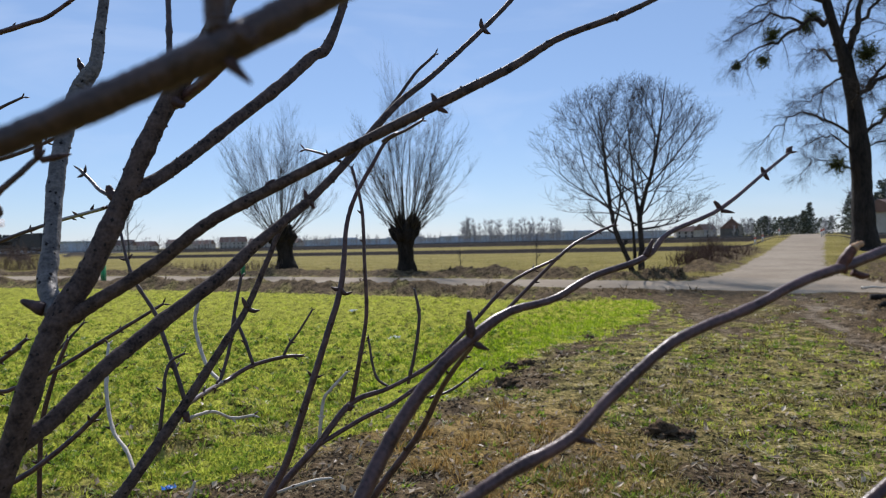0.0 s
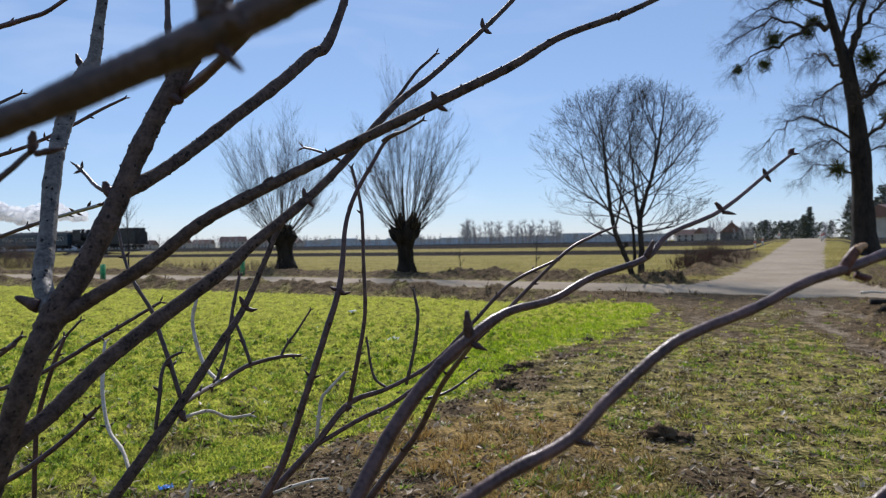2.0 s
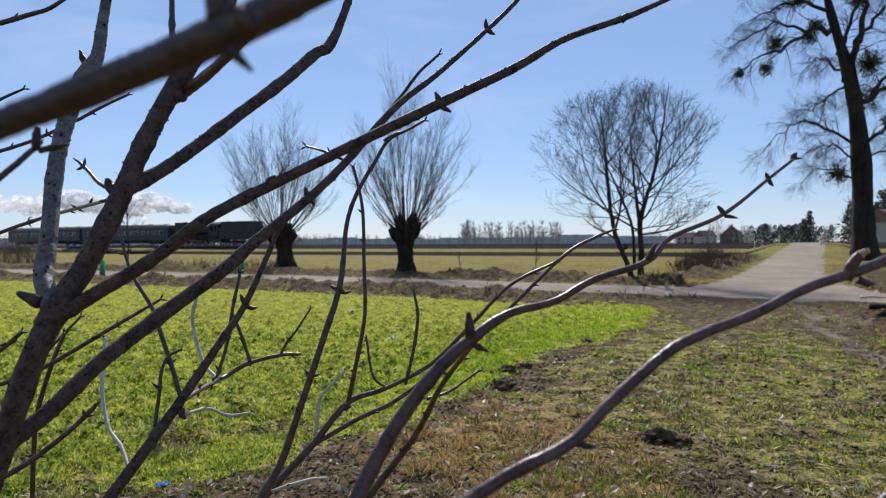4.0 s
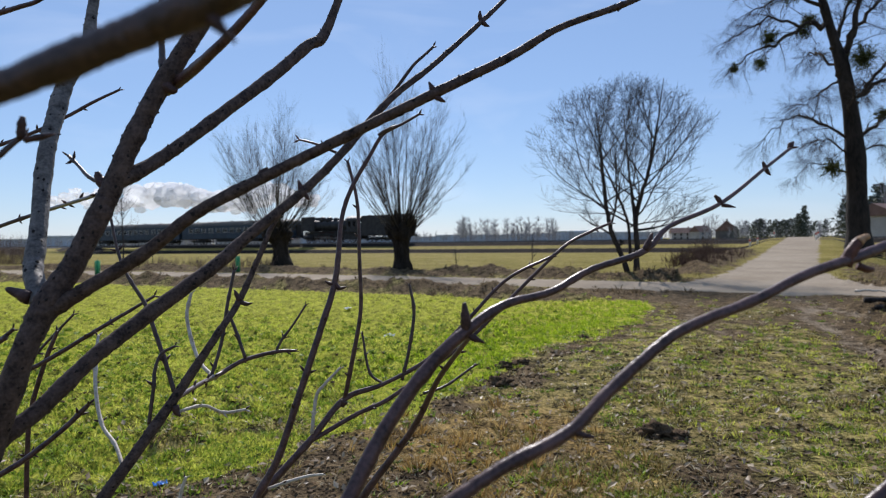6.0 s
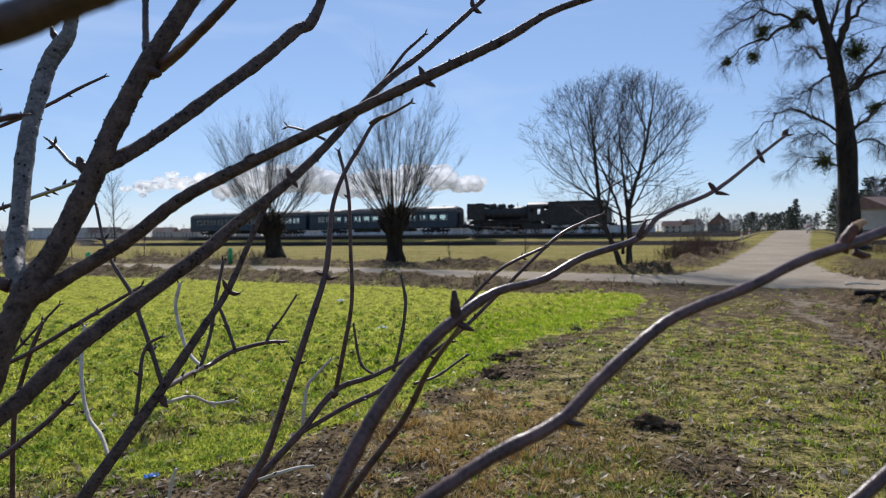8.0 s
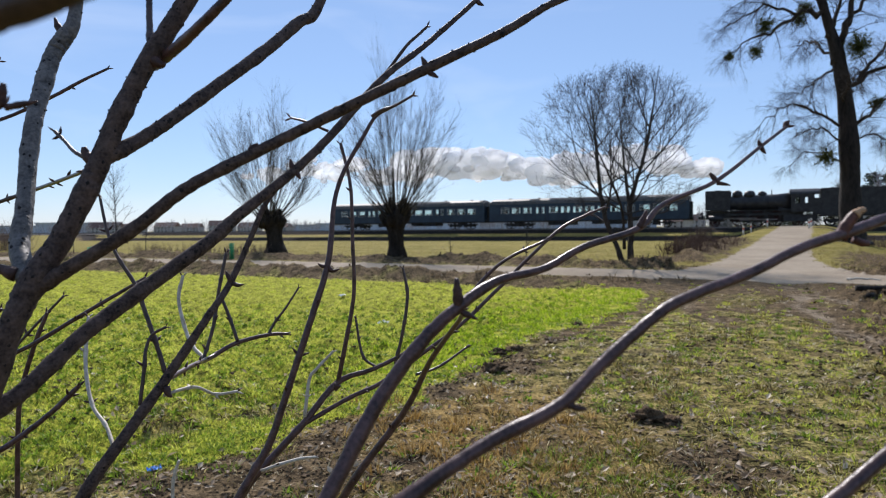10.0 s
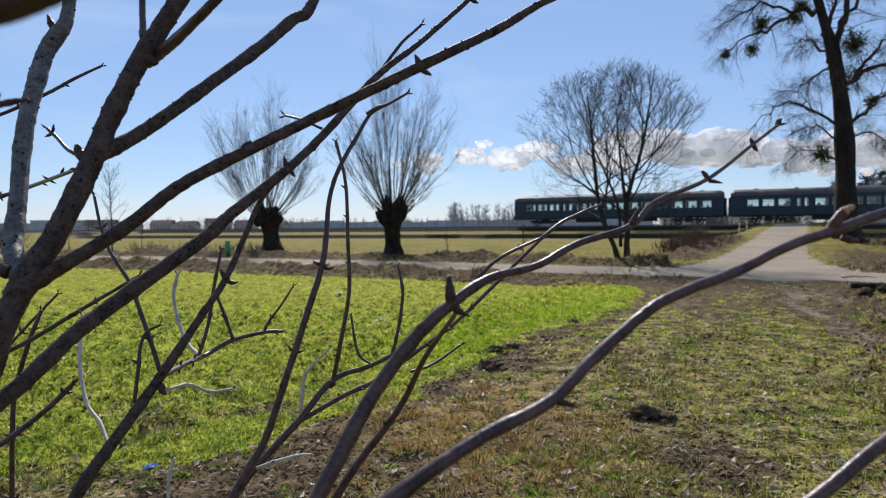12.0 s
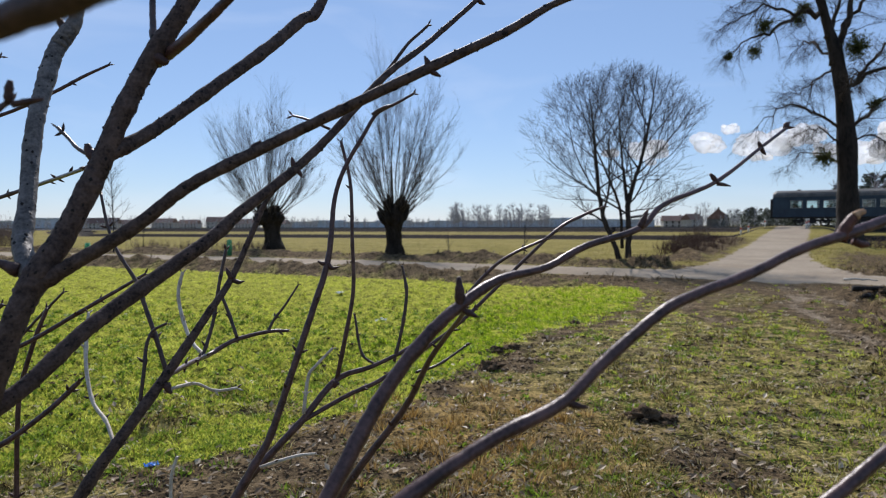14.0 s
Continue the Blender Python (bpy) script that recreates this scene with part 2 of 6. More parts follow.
def ground_material():
    m = bpy.data.materials.new("field_ground")
    m.use_nodes = True
    n, l = m.node_tree.nodes, m.node_tree.links
    bsdf = n["Principled BSDF"]
    bsdf.inputs["Roughness"].default_value = 0.95
    bsdf.inputs["Specular IOR Level"].default_value = 0.04
    tc = n.new("ShaderNodeTexCoord")

    def noise_(scale, detail=6, rough=0.6):
        t = n.new("ShaderNodeTexNoise")
        t.inputs["Scale"].default_value, t.inputs["Detail"].default_value, t.inputs["Roughness"].default_value = scale, detail, rough
        l.new(tc.outputs["Object"], t.inputs["Vector"])
        return t

    big, mid, fine = noise_(0.35), noise_(4.5), noise_(26.0)

    def ramp_(src, *stops):
        r = n.new("ShaderNodeValToRGB")
        e = r.color_ramp.elements
        for i, (p, c) in enumerate(stops):
            k = e[i] if i < 2 else e.new(p)
            k.position, k.color = p, (*c, 1)
        l.new(src, r.inputs[0])
        return r.outputs[0]

    both = n.new("ShaderNodeMath")
    both.operation = "ADD"
    l.new(mid.outputs[0], both.inputs[0])
    l.new(fine.outputs[0], both.inputs[1])
    halfn = n.new("ShaderNodeMath")
    halfn.operation = "MULTIPLY"
    halfn.inputs[1].default_value = 0.5
    l.new(both.outputs[0], halfn.inputs[0])
    tex = halfn.outputs[0]
    # grass, soil and straw: dark stops put shade between tufts into the colour
    grass = ramp_(tex, (0.42, (0.013, 0.01, 0.004)), (0.6, (0.47, 0.4, 0.15)), (0.5, (0.13, 0.116, 0.034)))
    green = ramp_(tex, (0.40, (0.06, 0.06, 0.01)), (0.62, (0.48, 0.48, 0.06)), (0.5, (0.29, 0.3, 0.034)))
    soil = ramp_(tex, (0.40, (0.018, 0.012, 0.007)), (0.62, (0.21, 0.15, 0.082)))
    straw = ramp_(tex, (0.40, (0.025, 0.016, 0.006)), (0.62, (0.44, 0.3, 0.11)))
    road = ramp_(tex, (0.36, (0.19, 0.155, 0.113)), (0.64, (0.38, 0.32, 0.24)))
    far = ramp_(big.outputs[0], (0.35, (0.175, 0.15, 0.034)), (0.65, (0.27, 0.22, 0.068)))
    at = n.new("ShaderNodeVertexColor")
    at.layer_name = "cover"
    at2 = n.new("ShaderNodeVertexColor")
    at2.layer_name = "cover_far"
    sep, sep2 = n.new("ShaderNodeSeparateColor"), n.new("ShaderNodeSeparateColor")
    l.new(at.outputs[0], sep.inputs[0])
    l.new(at2.outputs[0], sep2.inputs[0])

    def over(base, top, fac, sharp=True):
        if sharp:
            a = n.new("ShaderNodeMath")
            a.operation = "MULTIPLY_ADD"
            a.inputs[1].default_value, a.inputs[2].default_value = 1.2, -0.6
            l.new(tex, a.inputs[0])
            b = n.new("ShaderNodeMath")
            b.operation = "ADD"
            l.new(a.outputs[0], b.inputs[0])
            l.new(fac, b.inputs[1])
            mr = n.new("ShaderNodeMapRange")
            mr.inputs[1].default_value, mr.inputs[2].default_value = 0.3, 0.7
            l.new(b.outputs[0], mr.inputs[0])
            fac = mr.outputs[0]
        x = n.new("ShaderNodeMix")
        x.data_type = "RGBA"
        l.new(fac, x.inputs["Factor"])
        l.new(base, x.inputs["A"])
        l.new(top, x.inputs["B"])
        return x.outputs["Result"]

    c = over(grass, straw, sep.outputs["Blue"])
    c = over(c, far, sep2.outputs["Green"], False)
    c = over(c, soil, sep.outputs["Green"])
    c = over(c, green, sep.outputs["Red"])
    # old ballast stone, darkened to put the bank's shade into its colour
    shaded_stone = ramp_(tex, (0.36, (0.012, 0.01, 0.009)), (0.64, (0.05, 0.042, 0.035)))
    c = over(c, shaded_stone, sep2.outputs["Blue"])
    worn = ramp_(big.outputs[0], (0.38, (0.21, 0.168, 0.12)), (0.62, (0.34, 0.288, 0.218)))
    road = over(road, worn, halfn.outputs[0], False)
    c = over(c, road, sep2.outputs["Red"])
    l.new(c, bsdf.inputs["Base Color"])
    bump = n.new("ShaderNodeBump")
    bump.inputs["Distance"].default_value = 0.1
    # rolled gravel is smoother than turf
    rolled = n.new("ShaderNodeMath")
    rolled.operation = "MULTIPLY_ADD"
    rolled.inputs[1].default_value, rolled.inputs[2].default_value = -0.8, 1.0
    l.new(sep2.outputs["Red"], rolled.inputs[0])
    l.new(rolled.outputs[0], bump.inputs["Strength"])
    l.new(tex, bump.inputs["Height"])
    l.new(bump.outputs[0], bsdf.inputs["Normal"])
    return m


def build_ground():
    inner = np.concatenate([np.radians(np.linspace(-50, 50, 640)), np.radians(np.linspace(60, 300, 41))])
    radii = np.concatenate([[0.0005], np.geomspace(0.6, 3.0, 14)[:-1], np.geomspace(3.0, 60, 290)[:-1], np.linspace(60, 130, 150)[:-1], np.geomspace(130, 4500, 24)])
    A, R = np.meshgrid(inner, radii)
    X, Y = np.sin(A) * R, np.cos(A) * R
    Z = land(X, Y)
    nr, na = X.shape
    verts = np.stack([X, Y, Z], -1).reshape(-1, 3)
    i, j = np.meshgrid(np.arange(nr - 1), np.arange(na), indexing="ij")
    k = (j + 1) % na
    faces = np.stack([i * na + j, (i + 1) * na + j, (i + 1) * na + k, i * na + k], -1).reshape(-1, 4)[:, ::-1]
    me = bpy.data.meshes.new("ground")
    me.from_pydata(verts.tolist(), [], faces.tolist())
    g, d, s, r, f, b = covers(X.ravel(), Y.ravel())
    for name, cols in (("cover", (g, d, s)), ("cover_far", (r, f, b))):
        a = me.color_attributes.new(name, "FLOAT_COLOR", "POINT")
        a.data.foreach_set("color", np.stack([*cols, np.ones_like(g)], -1).astype(np.float32).ravel())
    me.polygons.foreach_set("use_smooth", np.ones(len(me.polygons), bool))
    me.materials.append(ground_material())
    ob = new("ground", me)
    return tagged(ob, "field ground with green crop, dry grass and dirt lane", "ground", kind="structure")


ground = build_ground()


# ---- mesh helpers ----
def mesh_from(name, verts, faces, mats, smooth_faces=True, index=None):
    me = bpy.data.meshes.new(name)
    me.from_pydata([tuple(v) for v in verts], [], faces)
    for m in mats if isinstance(mats, (list, tuple)) else [mats]:
        me.materials.append(m)
    if index is not None:
        me.polygons.foreach_set("material_index", index)
    if smooth_faces:
        me.polygons.foreach_set("use_smooth", np.ones(len(me.polygons), bool))
    return me


def part(name, data, parent, label=""):
    ob = new(name, data)
    ob.parent = parent
    if label:
        tagged(ob, label)
    return ob


def thing(name, m, label, category, group="", kind=""):
    ob = new(name)
    ob.matrix_world = m
    ob.empty_display_size = 0.2
    return tagged(ob, label, category, group, kind)


def tube(V, F, pts, radii, sides=6, cap=True):
    """Adds a tapering tube along the points to the vertex and face lists."""
    n0 = len(V)
    pts = [Vector(p) for p in pts]
    a = None
    for i, p in enumerate(pts):
        d = (pts[min(i + 1, len(pts) - 1)] - pts[max(i - 1, 0)])
        d = d.normalized() if d.length > 1e-9 else Vector((0, 0, 1))
        a = d.orthogonal() if a is None else a - d * a.dot(d)
        a = a.normalized() if a.length > 1e-6 else d.orthogonal().normalized()
        b = d.cross(a)
        for k in range(sides):
            t = 2 * math.pi * k / sides
            V.append(p + (a * math.cos(t) + b * math.sin(t)) * radii[i])
    for i in range(len(pts) - 1):
        for k in range(sides):
            q, r = n0 + i * sides, (k + 1) % sides
            F.append((q + k, q + r, q + sides + r, q + sides + k))
    if cap:
        F.append(tuple(range(n0 + sides - 1, n0 - 1, -1)))
        F.append(tuple(range(n0 + (len(pts) - 1) * sides, n0 + len(pts) * sides)))


def box(V, F, x0, x1, y0, y1, z0, z1):
    n = len(V)
    V += [Vector(p) for p in ((x0, y0, z0), (x1, y0, z0), (x1, y1, z0), (x0, y1, z0), (x0, y0, z1), (x1, y0, z1), (x1, y1, z1), (x0, y1, z1))]
    F += [tuple(n + i for i in f) for f in ((3, 2, 1, 0), (4, 5, 6, 7), (0, 1, 5, 4), (1, 2, 6, 5), (2, 3, 7, 6), (3, 0, 4, 7))]


def spline(pts, per=6):
    """Catmull-Rom through rows of numbers."""
    P = [np.array(p, float) for p in pts]
    P = [2 * P[0] - P[1]] + P + [2 * P[-1] - P[-2]]
    out = []
    for i in range(1, len(P) - 2):
        for k in range(per):
            t = k / per
            out.append(0.5 * (2 * P[i] + (P[i + 1] - P[i - 1]) * t + (2 * P[i - 1] - 5 * P[i] + 4 * P[i + 1] - P[i + 2]) * t * t + (3 * P[i] - P[i - 1] - 3 * P[i + 1] + P[i + 2]) * t ** 3))
    out.append(P[-2])
    return out

# ---- the shrub before the camera ----
shrub = thing("shrub", pose(-0.64, 0.74, 0), "leafless spring shrub with warty grey-brown stems and dark buds", "shrub")
rnd = random.Random(4)


def limb(name, rows, warts=False, light=False, grey=False, pale=False, plain=False, red=False, base=None):
    """One stem, branch or twig: a bent tube with swollen nodes, warts and bud pairs. rows: x, y, z, radius."""
    rows = ([(*b, rows[0][3] * k) for b, k in base] if base else []) + list(rows)
    sp = spline(rows, 12)
    thick = max(r[3] for r in rows)
    sides = 14 if thick > 0.008 else 9
    V, F, N = [], [], []
    length = [0.0]
    for a, b in zip(sp, sp[1:]):
        length.append(length[-1] + float(np.linalg.norm(b[:3] - a[:3])))
    step = 0.10 if thick > 0.006 else 0.075
    nodes = []
    s = rnd.uniform(0.3, 1.0) * step
    while s < length[-1] - 0.01:
        nodes.append(s)
        s += step * rnd.uniform(0.7, 1.5)
    pts, rad = [], []
    for s, p in zip(length, sp):
        swell = 1 + (0.1 if warts or thick > 0.005 else 0.32) * sum(math.exp(-((s - q) / (0.9 * p[3] + 0.0025)) ** 2) for q in nodes)
        wob = 0.05 * p[3]
        pts.append(Vector(p[:3]) + Vector((rnd.uniform(-wob, wob), rnd.uniform(-wob, wob), rnd.uniform(-wob, wob))))
        rad.append(max(p[3], 0.0007) * swell * rnd.uniform(0.98, 1.02))
    tube(V, F, pts, rad, sides)
    n_bark = len(F)
    # warts
    if warts:
        for i in range(len(pts) - 1):
            seg = (pts[i + 1] - pts[i])
            for _ in range(int(seg.length * rad[i] * 17000) + (rnd.random() < 0.5)):
                t, a = rnd.random(), rnd.uniform(0, 6.283)
                d = seg.normalized()
                u = d.orthogonal().normalized()
                nrm = u * math.cos(a) + d.cross(u) * math.sin(a)
                c = pts[i].lerp(pts[i + 1], t) + nrm * rad[i] * 0.95
                w, h = rnd.uniform(0.0009, 0.0031), rnd.uniform(0.0007, 0.0026)
                e = d.cross(nrm)
                k = len(V)
                V += [c + d * w * 1.5, c + e * w, c - d * w * 1.5, c - e * w, c + nrm * h + d * w * 0.3]
                F += [(k, k + 1, k + 4), (k + 1, k + 2, k + 4), (k + 2, k + 3, k + 4), (k + 3, k, k + 4)]
    mat = BARK_RED if red else BARK_PALE if light else BARK_LIGHT if pale else BARK_GREY if grey else BARK if warts else BARK_GREY if thick > 0.005 and name != "stem" else BARK_RED
    ob = part(name, mesh_from(name, V, F, [mat, WART], True, [0] * n_bark + [1] * (len(F) - n_bark)), shrub)
    ob.matrix_parent_inverse = shrub.matrix_world.inverted()
    # buds sit in pairs at the nodes
    for q in nodes if not (warts or plain) else ():
        i = min(range(len(length)), key=lambda n: abs(length[n] - q))
        if i < 1 or i > len(pts) - 2 or rad[i] > 0.009 or (rad[i] > 0.006 and rnd.random() < 0.4):
            continue
        bud_pair(ob, pts[i], (pts[i + 1] - pts[i - 1]).normalized(), rad[i], light)
    if rad[-1] < 0.006:
        bud_pair(ob, pts[-1], (pts[-1] - pts[-2]).normalized(), rad[-1], light, True)
    return ob


def bud_pair(ob, at, d, r, light=False, tip=False):
    u = d.orthogonal().normalized()
    a = rnd.uniform(0, 6.283)
    side = u * math.cos(a) + d.cross(u) * math.sin(a)
    size = min(0.007, 0.0032 + r * 0.5) * rnd.uniform(0.7, 1.3)
    for sgn in (1, -1):
        if not tip and rnd.random() < 0.25:
            continue
        V, F = [], []
        v = (side * sgn + d * (1.4 if tip else 0.75)).normalized()
        o = at + side * sgn * r * 0.8
        tube(V, F, [o, o + v * size * 0.6, o + v * size * 1.3, o + v * size * 2.2], [size * 0.3, size * 0.42, size * 0.3, size * 0.04], 6)
        part("bud", mesh_from("bud", V, F, BARK_PALE if light and rnd.random() < 0.5 else BUD), ob)


def spur(rows, mat):
    """A large single bud, thorn or broken stub on a branch. rows: x, y, z, radius."""
    V, F = [], []
    sp = spline(rows, 4)
    tube(V, F, [Vector(p[:3]) for p in sp], [max(p[3], 0.0004) * rnd.uniform(0.9, 1.12) for p in sp], 9)
    ob = part("stub" if mat is CUT else "bud", mesh_from("spur", V, F, mat), shrub)
    ob.matrix_parent_inverse = shrub.matrix_world.inverted()


limb("stem", [(-1.16, 1.15, -0.02, 0.024), (-1.15, 1.15, 0.8, 0.021), (-1.12, 1.14, 1.6, 0.018), (-1.10, 1.12, 2.3, 0.012)], warts=True)
limb("stem", [(-0.64, 0.44, -0.02, 0.022), (-0.63, 0.43, 0.8, 0.02), (-0.61, 0.42, 1.5, 0.017), (-0.58, 0.40, 2.0, 0.011)])
limb("stem", [(-0.660, 0.740, -0.020, 0.0191), (-0.650, 0.735, 0.600, 0.0169), (-0.595, 0.735, 1.173, 0.0147), (-0.537, 0.741, 1.300, 0.0143), (-0.513, 0.747, 1.371, 0.0137), (-0.484, 0.755, 1.465, 0.0136), (-0.465, 0.774, 1.523, 0.0149), (-0.443, 0.790, 1.569, 0.0134), (-0.420, 0.805, 1.626, 0.0128), (-0.405, 0.812, 1.664, 0.0126), (-0.383, 0.826, 1.730, 0.0120), (-0.355, 0.842, 1.796, 0.0117), (-0.325, 0.853, 1.851, 0.0113), (-0.300, 0.863, 1.899, 0.0108), (-0.271, 0.874, 1.967, 0.0102)], warts=True)
limb("branch", [(-0.473, 0.774, 1.521, 0.0120), (-0.504, 0.809, 1.561, 0.0114), (-0.517, 0.840, 1.604, 0.0105), (-0.538, 0.886, 1.674, 0.0107), (-0.546, 0.911, 1.725, 0.0110), (-0.555, 0.947, 1.779, 0.0114), (-0.559, 0.983, 1.838, 0.0118), (-0.547, 0.993, 1.868, 0.0123), (-0.538, 1.003, 1.893, 0.0098), (-0.539, 1.019, 1.944, 0.0081), (-0.538, 1.035, 2.004, 0.0078), (-0.537, 1.045, 2.054, 0.0074)], warts=True, pale=True)
limb("branch", [(-0.353, 0.842, 1.799, 0.0042), (-0.367, 0.873, 1.862, 0.0041), (-0.371, 0.884, 1.912, 0.0038), (-0.380, 0.904, 1.983, 0.0036)], plain=True)
limb("branch", [(-0.363, 0.873, 1.798, 0.0088), (-0.324, 0.838, 1.805, 0.0072), (-0.267, 0.783, 1.821, 0.0060), (-0.228, 0.768, 1.850, 0.0055), (-0.192, 0.758, 1.883, 0.0048)], plain=True)
limb("branch", [(-0.408, 0.812, 1.665, 0.0080), (-0.392, 0.821, 1.675, 0.0092), (-0.360, 0.861, 1.708, 0.0087), (-0.309, 0.932, 1.776, 0.0088), (-0.245, 1.013, 1.859, 0.0091), (-0.209, 1.054, 1.909, 0.0088), (-0.190, 1.074, 1.927, 0.0090), (-0.174, 1.094, 1.972, 0.0072), (-0.161, 1.115, 2.024, 0.0063), (-0.150, 1.136, 2.082, 0.0059)], warts=True)
limb("branch", [(-0.486, 0.774, 1.501, 0.0107), (-0.458, 0.774, 1.517, 0.0097), (-0.415, 0.779, 1.543, 0.0086), (-0.354, 0.785, 1.581, 0.0080), (-0.294, 0.790, 1.628, 0.0076), (-0.214, 0.807, 1.673, 0.0070), (-0.126, 0.806, 1.715, 0.0066), (-0.006, 0.806, 1.772, 0.0063), (0.089, 0.813, 1.818, 0.0056), (0.156, 0.823, 1.858, 0.0043), (0.232, 0.833, 1.887, 0.0041), (0.288, 0.844, 1.913, 0.0031), (0.360, 0.854, 1.948, 0.0027)], warts=True)
limb("branch", [(-0.561, 0.737, 1.311, 0.0115), (-0.528, 0.757, 1.354, 0.0112), (-0.490, 0.798, 1.393, 0.0104), (-0.452, 0.848, 1.445, 0.0103), (-0.401, 0.909, 1.498, 0.0106), (-0.331, 0.970, 1.561, 0.0101), (-0.296, 1.000, 1.600, 0.0089), (-0.222, 1.058, 1.673, 0.0074), (-0.164, 1.102, 1.741, 0.0068), (-0.086, 1.173, 1.847, 0.0063), (-0.007, 1.244, 1.928, 0.0053), (0.093, 1.325, 2.038, 0.0048), (0.161, 1.386, 2.120, 0.0047), (0.211, 1.427, 2.197, 0.0045)], warts=True)
limb("branch", [(-0.810, 0.979, -0.020, 0.0138), (-0.774, 0.949, 0.490, 0.0128), (-0.713, 0.978, 0.898, 0.0117), (-0.612, 1.044, 1.082, 0.0106), (-0.565, 1.075, 1.169, 0.0101), (-0.535, 1.095, 1.216, 0.0098), (-0.474, 1.153, 1.318, 0.0087), (-0.413, 1.198, 1.423, 0.0067), (-0.385, 1.241, 1.481, 0.0060), (-0.355, 1.270, 1.561, 0.0053), (-0.324, 1.290, 1.638, 0.0050), (-0.274, 1.321, 1.700, 0.0043), (-0.210, 1.352, 1.767, 0.0041), (-0.153, 1.393, 1.845, 0.0040), (-0.098, 1.424, 1.917, 0.0037), (-0.054, 1.455, 1.984, 0.0035), (-0.027, 1.465, 2.012, 0.0031), (-0.006, 1.475, 2.034, 0.0028)], warts=True)
limb("branch", [(-0.320, 0.437, -0.020, 0.0096), (-0.284, 0.407, 0.666, 0.0089), (-0.225, 0.452, 1.112, 0.0081), (-0.127, 0.546, 1.285, 0.0074), (-0.084, 0.587, 1.360, 0.0075), (-0.050, 0.613, 1.419, 0.0072), (-0.011, 0.629, 1.469, 0.0067), (0.025, 0.641, 1.501, 0.0061), (0.067, 0.664, 1.525, 0.0046), (0.118, 0.689, 1.535, 0.0040), (0.166, 0.710, 1.557, 0.0038), (0.234, 0.740, 1.576, 0.0037), (0.270, 0.760, 1.604, 0.0029), (0.346, 0.796, 1.632, 0.0026), (0.430, 0.850, 1.681, 0.0022), (0.487, 0.891, 1.713, 0.0021)], plain=True)
limb("branch", [(-0.413, 1.331, -0.020, 0.0116), (-0.375, 1.301, 0.433, 0.0107), (-0.313, 1.254, 0.828, 0.0098), (-0.210, 1.193, 1.012, 0.0090), (-0.144, 1.155, 1.130, 0.0072), (-0.052, 1.123, 1.260, 0.0057), (-0.005, 1.047, 1.364, 0.0045), (0.037, 0.898, 1.452, 0.0033), (0.036, 0.749, 1.486, 0.0024)])
limb("branch", [(-0.392, 0.374, -0.020, 0.0080), (-0.326, 0.344, 0.828, 0.0074), (-0.218, 0.369, 1.277, 0.0068), (-0.037, 0.428, 1.389, 0.0062), (0.010, 0.443, 1.417, 0.0052), (0.043, 0.453, 1.434, 0.0050), (0.090, 0.464, 1.454, 0.0048), (0.123, 0.477, 1.480, 0.0046), (0.170, 0.489, 1.515, 0.0044), (0.205, 0.499, 1.529, 0.0042), (0.246, 0.511, 1.541, 0.0041), (0.293, 0.522, 1.560, 0.0041), (0.338, 0.533, 1.572, 0.0044), (0.378, 0.545, 1.583, 0.0043), (0.445, 0.560, 1.601, 0.0040)], plain=True)
limb("branch", [(-0.189, 0.396, -0.020, 0.0064), (-0.119, 0.366, 0.812, 0.0059), (-0.005, 0.379, 1.252, 0.0054), (0.186, 0.417, 1.354, 0.0049), (0.237, 0.428, 1.382, 0.0047), (0.275, 0.438, 1.401, 0.0047), (0.308, 0.448, 1.419, 0.0046), (0.370, 0.468, 1.446, 0.0045)], plain=True)
limb("branch", [(-0.685, 1.423, -0.020, 0.0141), (-0.645, 1.393, 0.361, 0.0130), (-0.580, 1.405, 0.740, 0.0119), (-0.472, 1.442, 0.928, 0.0108), (-0.410, 1.463, 1.034, 0.0096), (-0.374, 1.474, 1.101, 0.0086), (-0.327, 1.496, 1.244, 0.0081), (-0.285, 1.517, 1.375, 0.0077), (-0.249, 1.542, 1.501, 0.0072), (-0.235, 1.561, 1.644, 0.0056), (-0.211, 1.571, 1.721, 0.0053), (-0.169, 1.582, 1.797, 0.0050), (-0.135, 1.593, 1.854, 0.0042), (-0.091, 1.603, 1.880, 0.0033), (-0.047, 1.614, 1.907, 0.0029)])
limb("branch", [(-0.780, 1.659, -0.020, 0.0145), (-0.735, 1.629, 0.307, 0.0134), (-0.661, 1.646, 0.665, 0.0123), (-0.537, 1.691, 0.841, 0.0112), (-0.480, 1.712, 0.922, 0.0099), (-0.363, 1.754, 1.044, 0.0095), (-0.272, 1.809, 1.147, 0.0085), (-0.163, 1.825, 1.185, 0.0062), (-0.032, 1.856, 1.251, 0.0059), (0.084, 1.877, 1.361, 0.0055), (0.201, 1.899, 1.474, 0.0050), (0.341, 1.920, 1.541, 0.0040)])
limb("branch", [(-0.272, 1.809, 1.147, 0.0066), (-0.250, 1.796, 1.244, 0.0065), (-0.222, 1.798, 1.395, 0.0057), (-0.223, 1.799, 1.538, 0.0053), (-0.227, 1.801, 1.698, 0.0048), (-0.253, 1.803, 1.818, 0.0043)])
limb("branch", [(-0.363, 1.754, 1.044, 0.0064), (-0.242, 1.794, 1.105, 0.0065), (-0.147, 1.815, 1.145, 0.0062), (-0.032, 1.846, 1.220, 0.0059), (0.078, 1.877, 1.295, 0.0055), (0.201, 1.918, 1.404, 0.0056), (0.376, 1.970, 1.561, 0.0052), (0.472, 2.000, 1.612, 0.0048), (0.544, 2.021, 1.640, 0.0036)])
